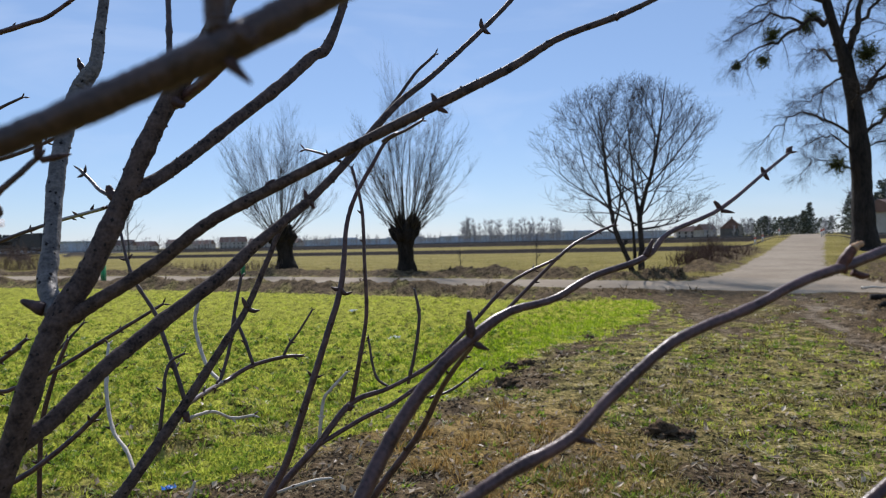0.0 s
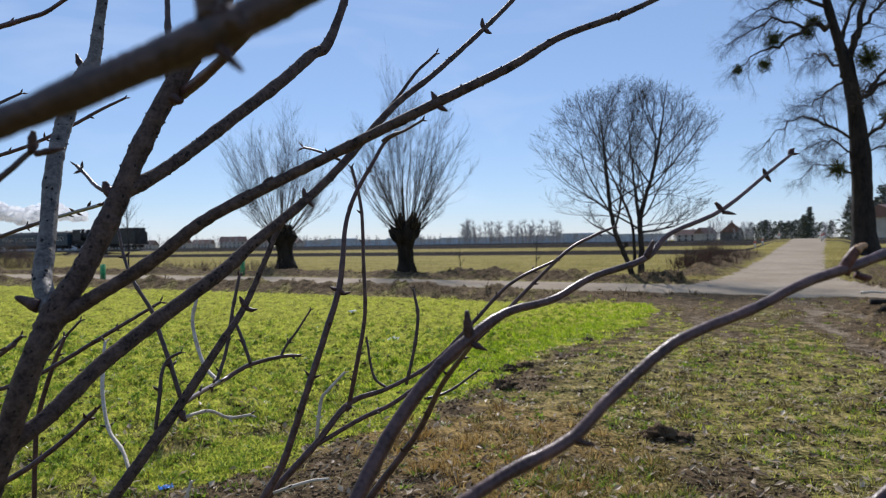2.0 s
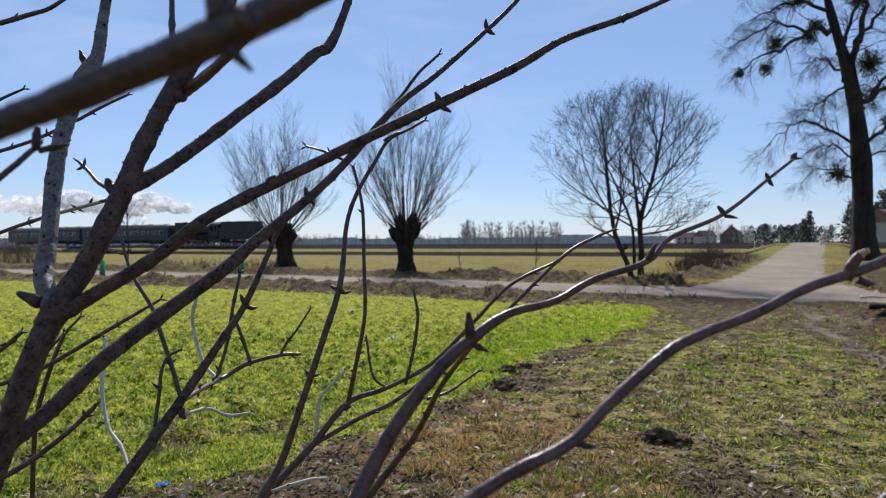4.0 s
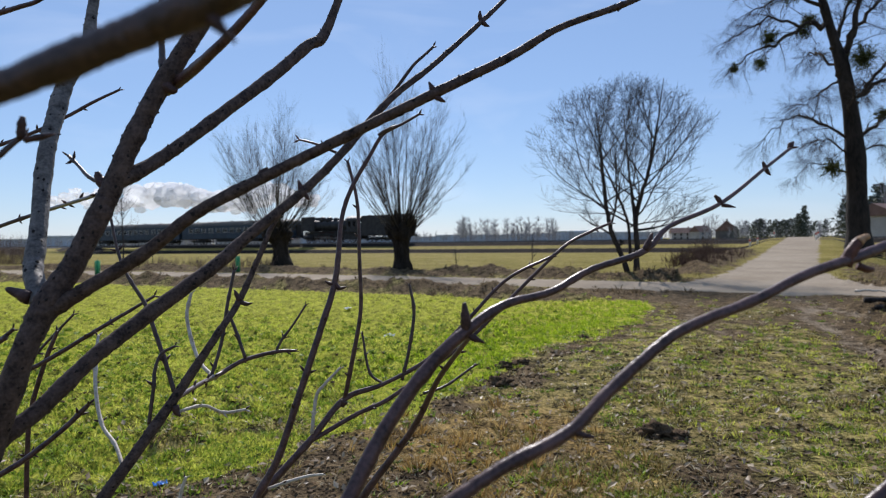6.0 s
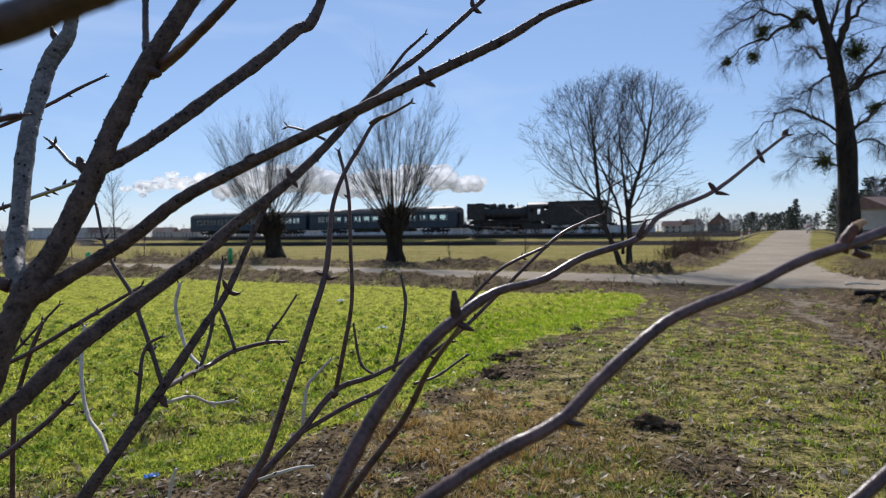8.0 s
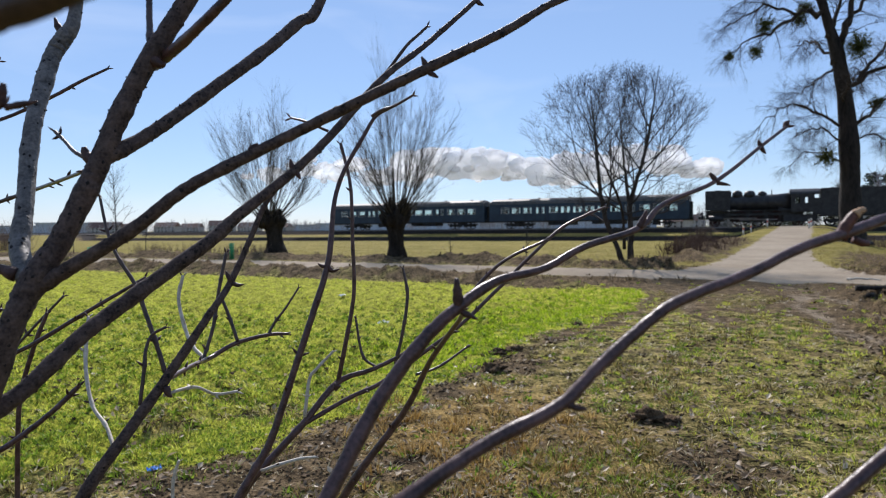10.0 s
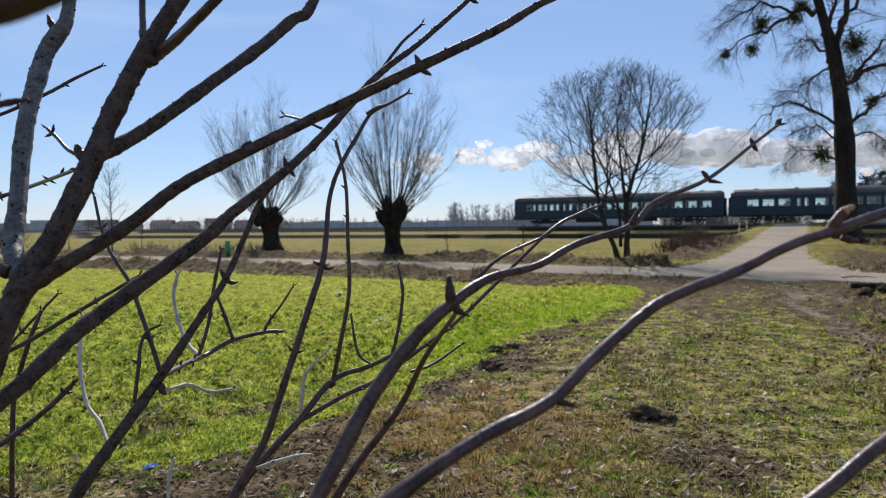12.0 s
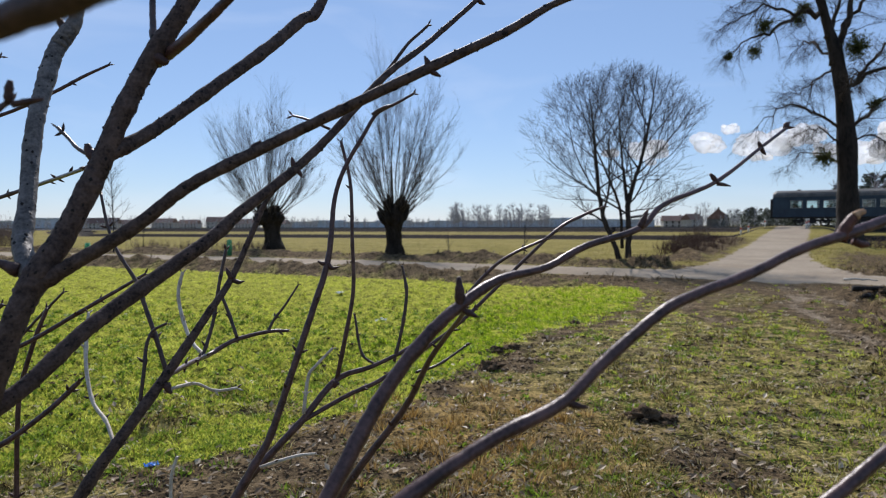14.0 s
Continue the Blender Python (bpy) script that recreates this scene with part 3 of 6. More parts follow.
limb("twig", [(-0.143, 1.560, 1.847, 0.0044), (-0.121, 1.560, 1.861, 0.0039), (-0.087, 1.560, 1.873, 0.0035), (-0.042, 1.560, 1.898, 0.0030)])
limb("twig", [(-0.166, 1.060, 1.737, 0.0024), (-0.190, 1.060, 1.748, 0.0022), (-0.210, 1.060, 1.755, 0.0019), (-0.227, 1.060, 1.759, 0.0017)])
limb("twig", [(-0.111, 1.835, 1.192, 0.0049), (-0.088, 1.846, 1.287, 0.0049), (-0.075, 1.858, 1.384, 0.0049), (-0.085, 1.868, 1.450, 0.0039), (-0.089, 1.869, 1.466, 0.0033)])
limb("twig", [(-0.163, 1.825, 1.185, 0.0038), (-0.205, 1.846, 1.216, 0.0039), (-0.226, 1.867, 1.320, 0.0033)])
limb("branch", [(-0.472, 1.153, 1.316, 0.0046), (-0.497, 1.347, 1.301, 0.0049), (-0.534, 1.541, 1.275, 0.0056), (-0.488, 1.597, 1.300, 0.0054), (-0.416, 1.634, 1.314, 0.0048), (-0.371, 1.657, 1.312, 0.0035)])
limb("twig", [(-0.544, 1.541, 1.271, 0.0045), (-0.602, 1.597, 1.307, 0.0047), (-0.649, 1.653, 1.399, 0.0044), (-0.643, 1.668, 1.465, 0.0040)], light=True)
limb("twig", [(-0.551, 1.541, 1.268, 0.0041), (-0.537, 1.577, 1.344, 0.0042), (-0.528, 1.598, 1.433, 0.0042), (-0.515, 1.619, 1.524, 0.0038)])
limb("twig", [(-0.484, 1.597, 1.304, 0.0042), (-0.514, 1.617, 1.373, 0.0043), (-0.538, 1.628, 1.422, 0.0034)])
limb("twig", [(-0.419, 1.634, 1.313, 0.0039), (-0.404, 1.647, 1.344, 0.0034), (-0.379, 1.657, 1.378, 0.0029), (-0.348, 1.678, 1.430, 0.0024)])
limb("twig", [(-0.480, 1.156, 1.286, 0.0031), (-0.467, 1.196, 1.286, 0.0032), (-0.452, 1.236, 1.280, 0.0029), (-0.431, 1.276, 1.256, 0.0030), (-0.393, 1.296, 1.256, 0.0027)], light=True)
limb("twig", [(-0.540, 1.095, 1.209, 0.0035), (-0.574, 1.136, 1.238, 0.0033), (-0.619, 1.176, 1.266, 0.0034), (-0.651, 1.217, 1.322, 0.0036), (-0.664, 1.247, 1.381, 0.0033), (-0.671, 1.268, 1.414, 0.0026)], light=True)
limb("branch", [(-1.140, 1.145, 0.849, 0.0079), (-0.921, 1.194, 1.099, 0.0060), (-0.852, 1.205, 1.149, 0.0057), (-0.788, 1.215, 1.187, 0.0053), (-0.722, 1.226, 1.239, 0.0049), (-0.685, 1.236, 1.276, 0.0049), (-0.674, 1.236, 1.287, 0.0036)], grey=True)
limb("branch", [(-0.914, 1.429, -0.020, 0.0078), (-0.912, 1.399, 0.307, 0.0072), (-0.909, 1.389, 0.692, 0.0066), (-0.903, 1.392, 0.912, 0.0060), (-0.900, 1.393, 1.048, 0.0051), (-0.891, 1.385, 1.139, 0.0050), (-0.883, 1.386, 1.231, 0.0050), (-0.851, 1.385, 1.335, 0.0047), (-0.821, 1.386, 1.408, 0.0040)])
limb("branch", [(-1.140, 1.145, 1.024, 0.0059), (-1.003, 1.326, 1.274, 0.0045), (-0.915, 1.337, 1.311, 0.0046), (-0.834, 1.342, 1.344, 0.0046), (-0.709, 1.346, 1.417, 0.0043), (-0.648, 1.358, 1.454, 0.0036), (-0.603, 1.369, 1.482, 0.0029)])
limb("twig", [(-0.899, 1.387, 1.326, 0.0029), (-0.848, 1.397, 1.385, 0.0029), (-0.797, 1.408, 1.442, 0.0025)])
limb("branch", [(-0.478, 1.157, 1.326, 0.0042), (-0.497, 1.167, 1.377, 0.0042), (-0.528, 1.188, 1.442, 0.0040), (-0.545, 1.199, 1.478, 0.0038), (-0.590, 1.219, 1.537, 0.0032), (-0.617, 1.240, 1.585, 0.0029), (-0.638, 1.260, 1.644, 0.0026)])
limb("twig", [(-0.510, 1.126, 1.277, 0.0033), (-0.506, 1.137, 1.337, 0.0033), (-0.507, 1.147, 1.368, 0.0031), (-0.500, 1.158, 1.394, 0.0028), (-0.478, 1.168, 1.407, 0.0024)])
limb("branch", [(-1.140, 1.145, 1.678, 0.0056), (-0.740, 1.004, 1.928, 0.0043), (-0.687, 1.004, 1.945, 0.0040), (-0.642, 1.004, 1.958, 0.0036), (-0.611, 1.004, 1.968, 0.0032), (-0.569, 1.004, 1.995, 0.0027), (-0.516, 1.005, 2.028, 0.0024)])
limb("twig", [(-1.140, 1.145, 1.601, 0.0043), (-0.918, 1.253, 1.851, 0.0033), (-0.862, 1.253, 1.883, 0.0030), (-0.815, 1.253, 1.904, 0.0022)])
limb("branch", [(-1.140, 1.145, 1.534, 0.0053), (-1.043, 1.402, 1.784, 0.0041), (-0.968, 1.402, 1.804, 0.0041), (-0.893, 1.402, 1.828, 0.0037), (-0.805, 1.403, 1.868, 0.0037), (-0.742, 1.403, 1.901, 0.0033), (-0.686, 1.404, 1.927, 0.0025)])
limb("branch", [(-0.610, 0.420, 1.458, 0.0032), (-0.378, 0.500, 1.608, 0.0029), (-0.355, 0.505, 1.643, 0.0025), (-0.337, 0.511, 1.663, 0.0024), (-0.329, 0.517, 1.674, 0.0022), (-0.325, 0.521, 1.677, 0.0019)])
limb("branch", [(-1.140, 1.145, 1.348, 0.0049), (-0.973, 1.300, 1.598, 0.0038), (-0.896, 1.290, 1.622, 0.0038), (-0.837, 1.270, 1.638, 0.0037), (-0.726, 1.201, 1.656, 0.0035), (-0.481, 0.901, 1.658, 0.0026), (-0.425, 0.831, 1.659, 0.0022)])
limb("twig", [(-0.421, 0.811, 1.668, 0.0028), (-0.441, 0.821, 1.678, 0.0024), (-0.463, 0.841, 1.693, 0.0022), (-0.482, 0.851, 1.708, 0.0020)])
limb("twig", [(-1.140, 1.145, 1.171, 0.0049), (-0.734, 1.048, 1.421, 0.0038), (-0.711, 1.048, 1.439, 0.0036), (-0.689, 1.048, 1.457, 0.0031)], grey=True)
limb("branch", [(-0.610, 0.410, 1.550, 0.0058), (-0.360, 0.300, 1.600, 0.0055), (-0.181, 0.217, 1.627, 0.0051), (-0.166, 0.223, 1.634, 0.0052), (-0.145, 0.227, 1.643, 0.0053), (-0.118, 0.230, 1.655, 0.0059), (-0.098, 0.232, 1.664, 0.0063), (-0.080, 0.233, 1.672, 0.0069), (-0.064, 0.236, 1.681, 0.0064), (-0.039, 0.243, 1.696, 0.0058), (-0.011, 0.250, 1.713, 0.0056)], plain=True, red=True)
limb("branch", [(-0.080, 0.233, 1.671, 0.0040), (-0.080, 0.232, 1.681, 0.0045), (-0.080, 0.231, 1.693, 0.0047), (-0.081, 0.229, 1.706, 0.0043)], plain=True)
limb("twig", [(-0.911, 2.225, -0.020, 0.0076), (-0.909, 2.195, 0.045, 0.0070), (-0.906, 2.186, 0.364, 0.0064), (-0.901, 2.188, 0.584, 0.0058), (-0.897, 2.190, 0.721, 0.0058), (-0.876, 2.191, 0.794, 0.0052)], light=True)
limb("twig", [(-0.405, 1.493, 1.019, 0.0040), (-0.356, 1.513, 1.029, 0.0040), (-0.320, 1.533, 1.032, 0.0037), (-0.285, 1.543, 1.032, 0.0027)], light=True)
limb("twig", [(-0.355, 1.754, 1.067, 0.0051), (-0.345, 1.775, 1.163, 0.0047), (-0.326, 1.785, 1.192, 0.0043), (-0.279, 1.796, 1.240, 0.0037)], light=True)
limb("twig", [(-0.030, 1.097, 1.331, 0.0026), (0.010, 1.117, 1.340, 0.0023), (0.059, 1.137, 1.369, 0.0020)])
spur([(0.331, 0.533, 1.566, 0.0056), (0.334, 0.532, 1.575, 0.0049), (0.339, 0.531, 1.583, 0.0043), (0.343, 0.531, 1.588, 0.0036)], BUD_RED)
spur([(0.341, 0.530, 1.586, 0.0036), (0.345, 0.530, 1.589, 0.0030), (0.349, 0.530, 1.590, 0.0022)], CUT)
spur([(0.342, 0.533, 1.566, 0.0034), (0.349, 0.532, 1.563, 0.0030), (0.354, 0.532, 1.563, 0.0016)], BUD_RED)
spur([(0.095, 0.464, 1.454, 0.0030), (0.101, 0.463, 1.452, 0.0024), (0.108, 0.462, 1.451, 0.0009)], BUD)
spur([(0.026, 0.641, 1.499, 0.0046), (0.025, 0.639, 1.514, 0.0051), (0.024, 0.637, 1.530, 0.0018)], BUD)
spur([(0.027, 0.641, 1.498, 0.0031), (0.035, 0.639, 1.494, 0.0031), (0.044, 0.638, 1.490, 0.0008)], BUD)
spur([(0.235, 0.740, 1.577, 0.0041), (0.239, 0.739, 1.586, 0.0035), (0.243, 0.738, 1.597, 0.0012)], BUD)
spur([(0.348, 0.796, 1.631, 0.0032), (0.344, 0.796, 1.637, 0.0032), (0.339, 0.795, 1.642, 0.0016)], BUD)
spur([(0.348, 0.795, 1.630, 0.0025), (0.355, 0.795, 1.629, 0.0025), (0.364, 0.794, 1.627, 0.0006)], BUD)
spur([(0.430, 0.850, 1.681, 0.0030), (0.428, 0.850, 1.685, 0.0027), (0.426, 0.849, 1.689, 0.0010)], BUD)
spur([(0.430, 0.850, 1.680, 0.0027), (0.433, 0.850, 1.675, 0.0024), (0.436, 0.849, 1.671, 0.0007)], BUD)
spur([(0.485, 0.891, 1.712, 0.0036), (0.487, 0.892, 1.717, 0.0039), (0.491, 0.892, 1.721, 0.0011)], BUD)
spur([(-0.005, 0.806, 1.773, 0.0045), (-0.006, 0.805, 1.779, 0.0038), (-0.010, 0.804, 1.787, 0.0010)], BUD)
spur([(-0.003, 0.806, 1.770, 0.0038), (0.003, 0.805, 1.766, 0.0032), (0.010, 0.804, 1.762, 0.0010)], BUD)
spur([(-0.220, 0.807, 1.675, 0.0045), (-0.216, 0.806, 1.679, 0.0039), (-0.210, 0.805, 1.684, 0.0010)], BUD)
spur([(0.231, 0.833, 1.885, 0.0046), (0.238, 0.832, 1.890, 0.0040), (0.244, 0.832, 1.892, 0.0013)], BUD)
spur([(0.093, 1.325, 2.038, 0.0053), (0.090, 1.324, 2.048, 0.0047), (0.090, 1.323, 2.059, 0.0016)], BUD)
spur([(0.094, 1.325, 2.038, 0.0047), (0.101, 1.324, 2.031, 0.0042), (0.109, 1.323, 2.027, 0.0011)], BUD)
spur([(-0.222, 1.058, 1.675, 0.0051), (-0.225, 1.057, 1.682, 0.0046), (-0.227, 1.056, 1.692, 0.0013)], BUD)
spur([(-0.219, 1.058, 1.672, 0.0042), (-0.215, 1.057, 1.666, 0.0038), (-0.211, 1.056, 1.660, 0.0013)], BUD)
spur([(-0.192, 1.074, 1.929, 0.0068), (-0.187, 1.073, 1.932, 0.0051), (-0.179, 1.072, 1.932, 0.0013)], BUD)
spur([(-0.414, 0.812, 1.665, 0.0078), (-0.421, 0.811, 1.673, 0.0058), (-0.423, 0.810, 1.682, 0.0029)], BUD)
spur([(-0.555, 1.003, 1.880, 0.0056), (-0.561, 1.002, 1.890, 0.0048), (-0.564, 1.001, 1.901, 0.0016)], BUD)
spur([(-0.486, 0.774, 1.529, 0.0093), (-0.500, 0.773, 1.535, 0.0068), (-0.513, 0.772, 1.541, 0.0025)], BUD)
spur([(-0.079, 0.233, 1.671, 0.0032), (-0.074, 0.232, 1.665, 0.0024), (-0.068, 0.232, 1.659, 0.0006)], BUD)
spur([(-0.323, 0.517, 1.674, 0.0025), (-0.311, 0.516, 1.676, 0.0027), (-0.298, 0.515, 1.678, 0.0006)], BUD)
spur([(-0.326, 0.517, 1.675, 0.0033), (-0.325, 0.516, 1.684, 0.0035), (-0.323, 0.515, 1.692, 0.0021)], BUD)
spur([(-0.349, 0.840, 1.794, 0.0087), (-0.339, 0.838, 1.789, 0.0060), (-0.333, 0.837, 1.790, 0.0020)], BUD)
spur([(-0.473, 1.147, 1.304, 0.0073), (-0.469, 1.145, 1.292, 0.0055), (-0.462, 1.144, 1.286, 0.0018)], BUD)
spur([(-0.271, 1.805, 1.144, 0.0116), (-0.281, 1.804, 1.129, 0.0087)], BUD)
spur([(-0.250, 1.539, 1.491, 0.0061), (-0.239, 1.538, 1.480, 0.0049), (-0.221, 1.537, 1.484, 0.0012)], BUD)
spur([(-0.253, 1.539, 1.491, 0.0055), (-0.263, 1.538, 1.492, 0.0049), (-0.273, 1.537, 1.498, 0.0012)], BUD)
spur([(-0.384, 1.239, 1.481, 0.0059), (-0.389, 1.238, 1.492, 0.0044), (-0.393, 1.237, 1.502, 0.0010)], BUD)
spur([(-0.381, 1.239, 1.478, 0.0049), (-0.370, 1.238, 1.474, 0.0040), (-0.359, 1.237, 1.476, 0.0010)], BUD)


# ---- trees ----
def shoot_curve(rg, start, d, length, up=0.3, wobble=0.12, n=6):
    pts, p, v = [Vector(start)], Vector(start), Vector(d).normalized()
    for _ in range(n):
        v = (v + Vector((rg.gauss(0, wobble), rg.gauss(0, wobble), rg.gauss(0, wobble) + up / n))).normalized()
        p = p + v * length / n
        pts.append(p.copy())
    return pts


def twigs(rg, V, F, pts, r0, count, length, spread=0.7, up=0.25, from_=0.25, sub=0, sides=3):
    """Side shoots along a curve, and theirs in turn."""
    for _ in range(count):
        t = from_ + (1 - from_) * rg.random()
        k = min(int(t * (len(pts) - 1)), len(pts) - 2)
        a, b = pts[k], pts[k + 1]
        o = a.lerp(b, rg.random())
        d = (b - a).normalized()
        side = Vector((rg.gauss(0, 1), rg.gauss(0, 1), rg.gauss(0, 1)))
        side = (side - d * side.dot(d)).normalized()
        ln = length * rg.uniform(0.5, 1.2) * (1.15 - 0.6 * t)
        n = 3 if sub else 2
        q = shoot_curve(rg, o, d + side * spread * rg.uniform(0.6, 1.4), ln, up, 0.13, n)
        r = r0 * (1 - 0.6 * t)
        tube(V, F, q, [r * (1 - 0.65 * k / n) for k in range(n + 1)], sides, False)
        if sub:
            twigs(rg, V, F, q, r * 0.65, sub, ln * 0.55, spread, up, 0.15)


def reach(o, d, c, r):
    """How far one can go from o along d inside the ellipsoid of centre c and radii r."""
    a = [(o[i] - c[i]) / r[i] for i in range(3)]
    b = [d[i] / r[i] for i in range(3)]
    A, B, C = sum(x * x for x in b), sum(x * y for x, y in zip(a, b)), sum(x * x for x in a) - 1
    q = B * B - A * C
    return max(0.3, (-B + math.sqrt(q)) / A) if q > 0 else 0.3


def pollard(place, seed, trunk_h, trunk_r, crown_h, crown_w, label, lean=0.0, sheaves=11):
    """A pollard: stout trunk with a swollen head, and sheaves of long shoots that bend upwards."""
    rg = random.Random(seed)
    ob = thing("pollard_willow", pose(*place, 0, 0, rg.uniform(0, 360)), label, "tree", "pollard willows by the lane")
    V, F = [], []
    n, sides = 16, 24
    for i in range(n + 1):
        t = i / n
        k = min(max((t - 0.5) / 0.35, 0), 1)
        r = trunk_r * (1.18 - 0.45 * min(t * 4, 1) + 0.08 * t + 0.55 * k * k * (3 - 2 * k)) * math.sqrt(max(0.08, 1 - max(0, (t - 0.84) / 0.165) ** 2))
        for k in range(sides):
            a = 2 * math.pi * k / sides
            w = 1 + 0.10 * math.sin(3 * a + 5 * t) + 0.07 * math.sin(7 * a - 3 * t + seed) + rg.uniform(-0.05, 0.05) + (0.12 * rg.uniform(-1, 1) if t > 0.6 else 0)
            V.append(Vector((math.cos(a) * r * w + lean * t, math.sin(a) * r * w, t * trunk_h + (0.1 * rg.uniform(-1, 1) if t > 0.7 else 0) - 0.15 * (i == 0))))
    for i in range(n):
        for k in range(sides):
            q, r2 = i * sides, (k + 1) % sides
            F.append((q + k, q + r2, q + sides + r2, q + sides + k))
    F.append(tuple(range(n * sides, (n + 1) * sides)))
    part("trunk", mesh_from("trunk", V, F, WILLOW_BARK), ob)
    for _ in range(46):
        V, F = [], []
        a = rg.uniform(0, 6.283)
        lift = rg.random()
        rr = trunk_r * (1.25 - 0.75 * lift)
        o = Vector((math.cos(a) * rr * 0.8 + lean * (0.7 + 0.3 * lift), math.sin(a) * rr * 0.8, trunk_h * (0.66 + 0.32 * lift)))
        e = Vector((math.cos(a), math.sin(a), 0.5 + 1.2 * lift)).normalized()
        size = rg.uniform(0.6, 1.25)
        tube(V, F, [o, o + e * 0.16 * size, o + e * 0.34 * size + Vector((0, 0, 0.05)), o + e * 0.5 * size + Vector((0, 0, 0.16))], [0.17 * size, 0.19 * size, 0.13 * size, 0.05 * size], 7)
        part("burr", mesh_from("burr", V, F, WILLOW_BARK), ob)
    V, F = [], []
    middle, radii = (lean, 0, trunk_h + crown_h * 0.47), (crown_w, crown_w, crown_h * 0.53)
    ways = []
    for i in range(sheaves):
        out = ((i + 0.5) / sheaves) ** 0.6
        ways.append((2.4 * i + rg.uniform(-0.4, 0.4), radians(4 + 68 * out), rg.uniform(0.8, 1.06)))
    for i in range(96):
        a, tilt, ln = ways[i % sheaves] if rg.random() < 0.8 else (rg.uniform(0, 6.283), radians(rg.uniform(10, 85)), rg.uniform(0.55, 0.95))
        a, tilt = a + rg.gauss(0, 0.26), max(0.0, tilt + rg.gauss(0, 0.13))
        out = min(1, tilt / 1.3)
        o = Vector((math.cos(a) * trunk_r * (0.25 + 0.85 * out) + lean, math.sin(a) * trunk_r * (0.25 + 0.85 * out), trunk_h * (1.0 - 0.22 * out * rg.uniform(0.5, 1.2))))
        d = Vector((math.cos(a) * math.sin(tilt), math.sin(a) * math.sin(tilt), math.cos(tilt)))
        ln = reach(o, d, middle, radii) * ln * rg.uniform(0.78, 1.06)
        q = shoot_curve(rg, o, d, ln, 0.25 + 0.75 * out, 0.055, 9)
        r = rg.uniform(0.012, 0.032)
        tube(V, F, q, [r * (1 - 0.84 * (k / 9) ** 0.8) for k in range(10)], 5, False)
        twigs(rg, V, F, q, 0.0095, 8, ln * 0.36, 0.45, 0.25, 0.38, 7)
        twigs(rg, V, F, q, 0.0095, 12, ln * 0.2, 0.55, 0.25, 0.5, 7)
    part("crown", mesh_from("crown", V, F, SHOOT), ob)
    return ob


def fork(rg, V, F, o, d, ln, r, level, middle, radii):
    """A branch that bends upwards and divides again and again inside the crown's outline."""
    n = (2, 3, 5, 7)[level]
    q = shoot_curve(rg, o, d, ln, (0.15, 0.2, 0.25, 0.3)[level], (0.16, 0.15, 0.12, 0.09)[level], n)
    tube(V, F, q, [r * (1 - 0.72 * k / n) for k in range(n + 1)], 3 if level < 2 else 5, False)
    if level == 0:
        # dry bud clusters at the tips
        for p in q[1:]:
            if rg.random() < 0.3:
                e = Vector((rg.gauss(0, 1), rg.gauss(0, 1), rg.gauss(0, 1))).normalized()
                f = e.orthogonal() * 0.014
                k = len(V)
                V.extend((p - e * 0.02, p + f, p + e * 0.03, p - f))
                F.append((k, k + 1, k + 2, k + 3))
        return
    for i in range((0, 5, 6, 7)[level]):
        t = 0.15 + 0.85 * (i + rg.random()) / (0, 5, 6, 7)[level]
        k = min(int(t * n), n - 1)
        p, e = q[k].lerp(q[k + 1], min(1, t * n - k)), (q[k + 1] - q[k]).normalized()
        side = Vector((rg.gauss(0, 1), rg.gauss(0, 1), rg.gauss(0.15, 0.7)))
        side = (side - e * side.dot(e)).normalized()
        c = (e + side * rg.uniform(0.45, 1.0)).normalized()
        room = reach(p, c, middle, radii)
        if room < 0.4 and rg.random() < 0.75:
            continue
        cl = min(ln * rg.uniform(0.4, 0.66) * (1.2 - 0.5 * t), room)
        fork(rg, V, F, p, c, cl, max(0.0055, r * (1 - 0.72 * t) * rg.uniform(0.45, 0.65)), level - 1, middle, radii)


def forked_tree(place, seed, stems, middle, radii, label):
    """A bare tree of several slim stems whose forks fan out into fine twigs. stems: ways of x, y, z, radius."""
    rg = random.Random(seed)
    ob = thing("young_tree", pose(*place), label, "tree")
    for limbs, *ctl in stems:
        V, F = [], []
        sp = spline(ctl, 6)
        main = [Vector(p[:3]) + Vector((rg.gauss(0, 0.012), rg.gauss(0, 0.012), 0)) for p in sp]
        tube(V, F, main, [p[3] * rg.uniform(0.93, 1.07) for p in sp], 9)
        part("stem", mesh_from("stem", V, F, TREE_BARK), ob)
        V, F = [], []
        for i in range(limbs):
            t = 0.27 + 0.68 * (i + rg.random()) / limbs
            k = min(int(t * (len(main) - 1)), len(main) - 2)
            o = main[k].lerp(main[k + 1], rg.random())
            a = 2.4 * i + rg.uniform(-0.5, 0.5)
            tilt = radians(rg.uniform(60, 84) - 52 * (t - 0.27) / 0.73)
            d = Vector((math.cos(a) * math.sin(tilt), math.sin(a) * math.sin(tilt), math.cos(tilt)))
            ln = min(reach(o, d, middle, radii) * rg.uniform(0.8, 1.0), 4.2)
            fork(rg, V, F, o, d, ln, sp[k][3] * rg.uniform(0.4, 0.6), 3, middle, radii)
        part("crown", mesh_from("crown", V, F, TWIG), ob)
    return ob


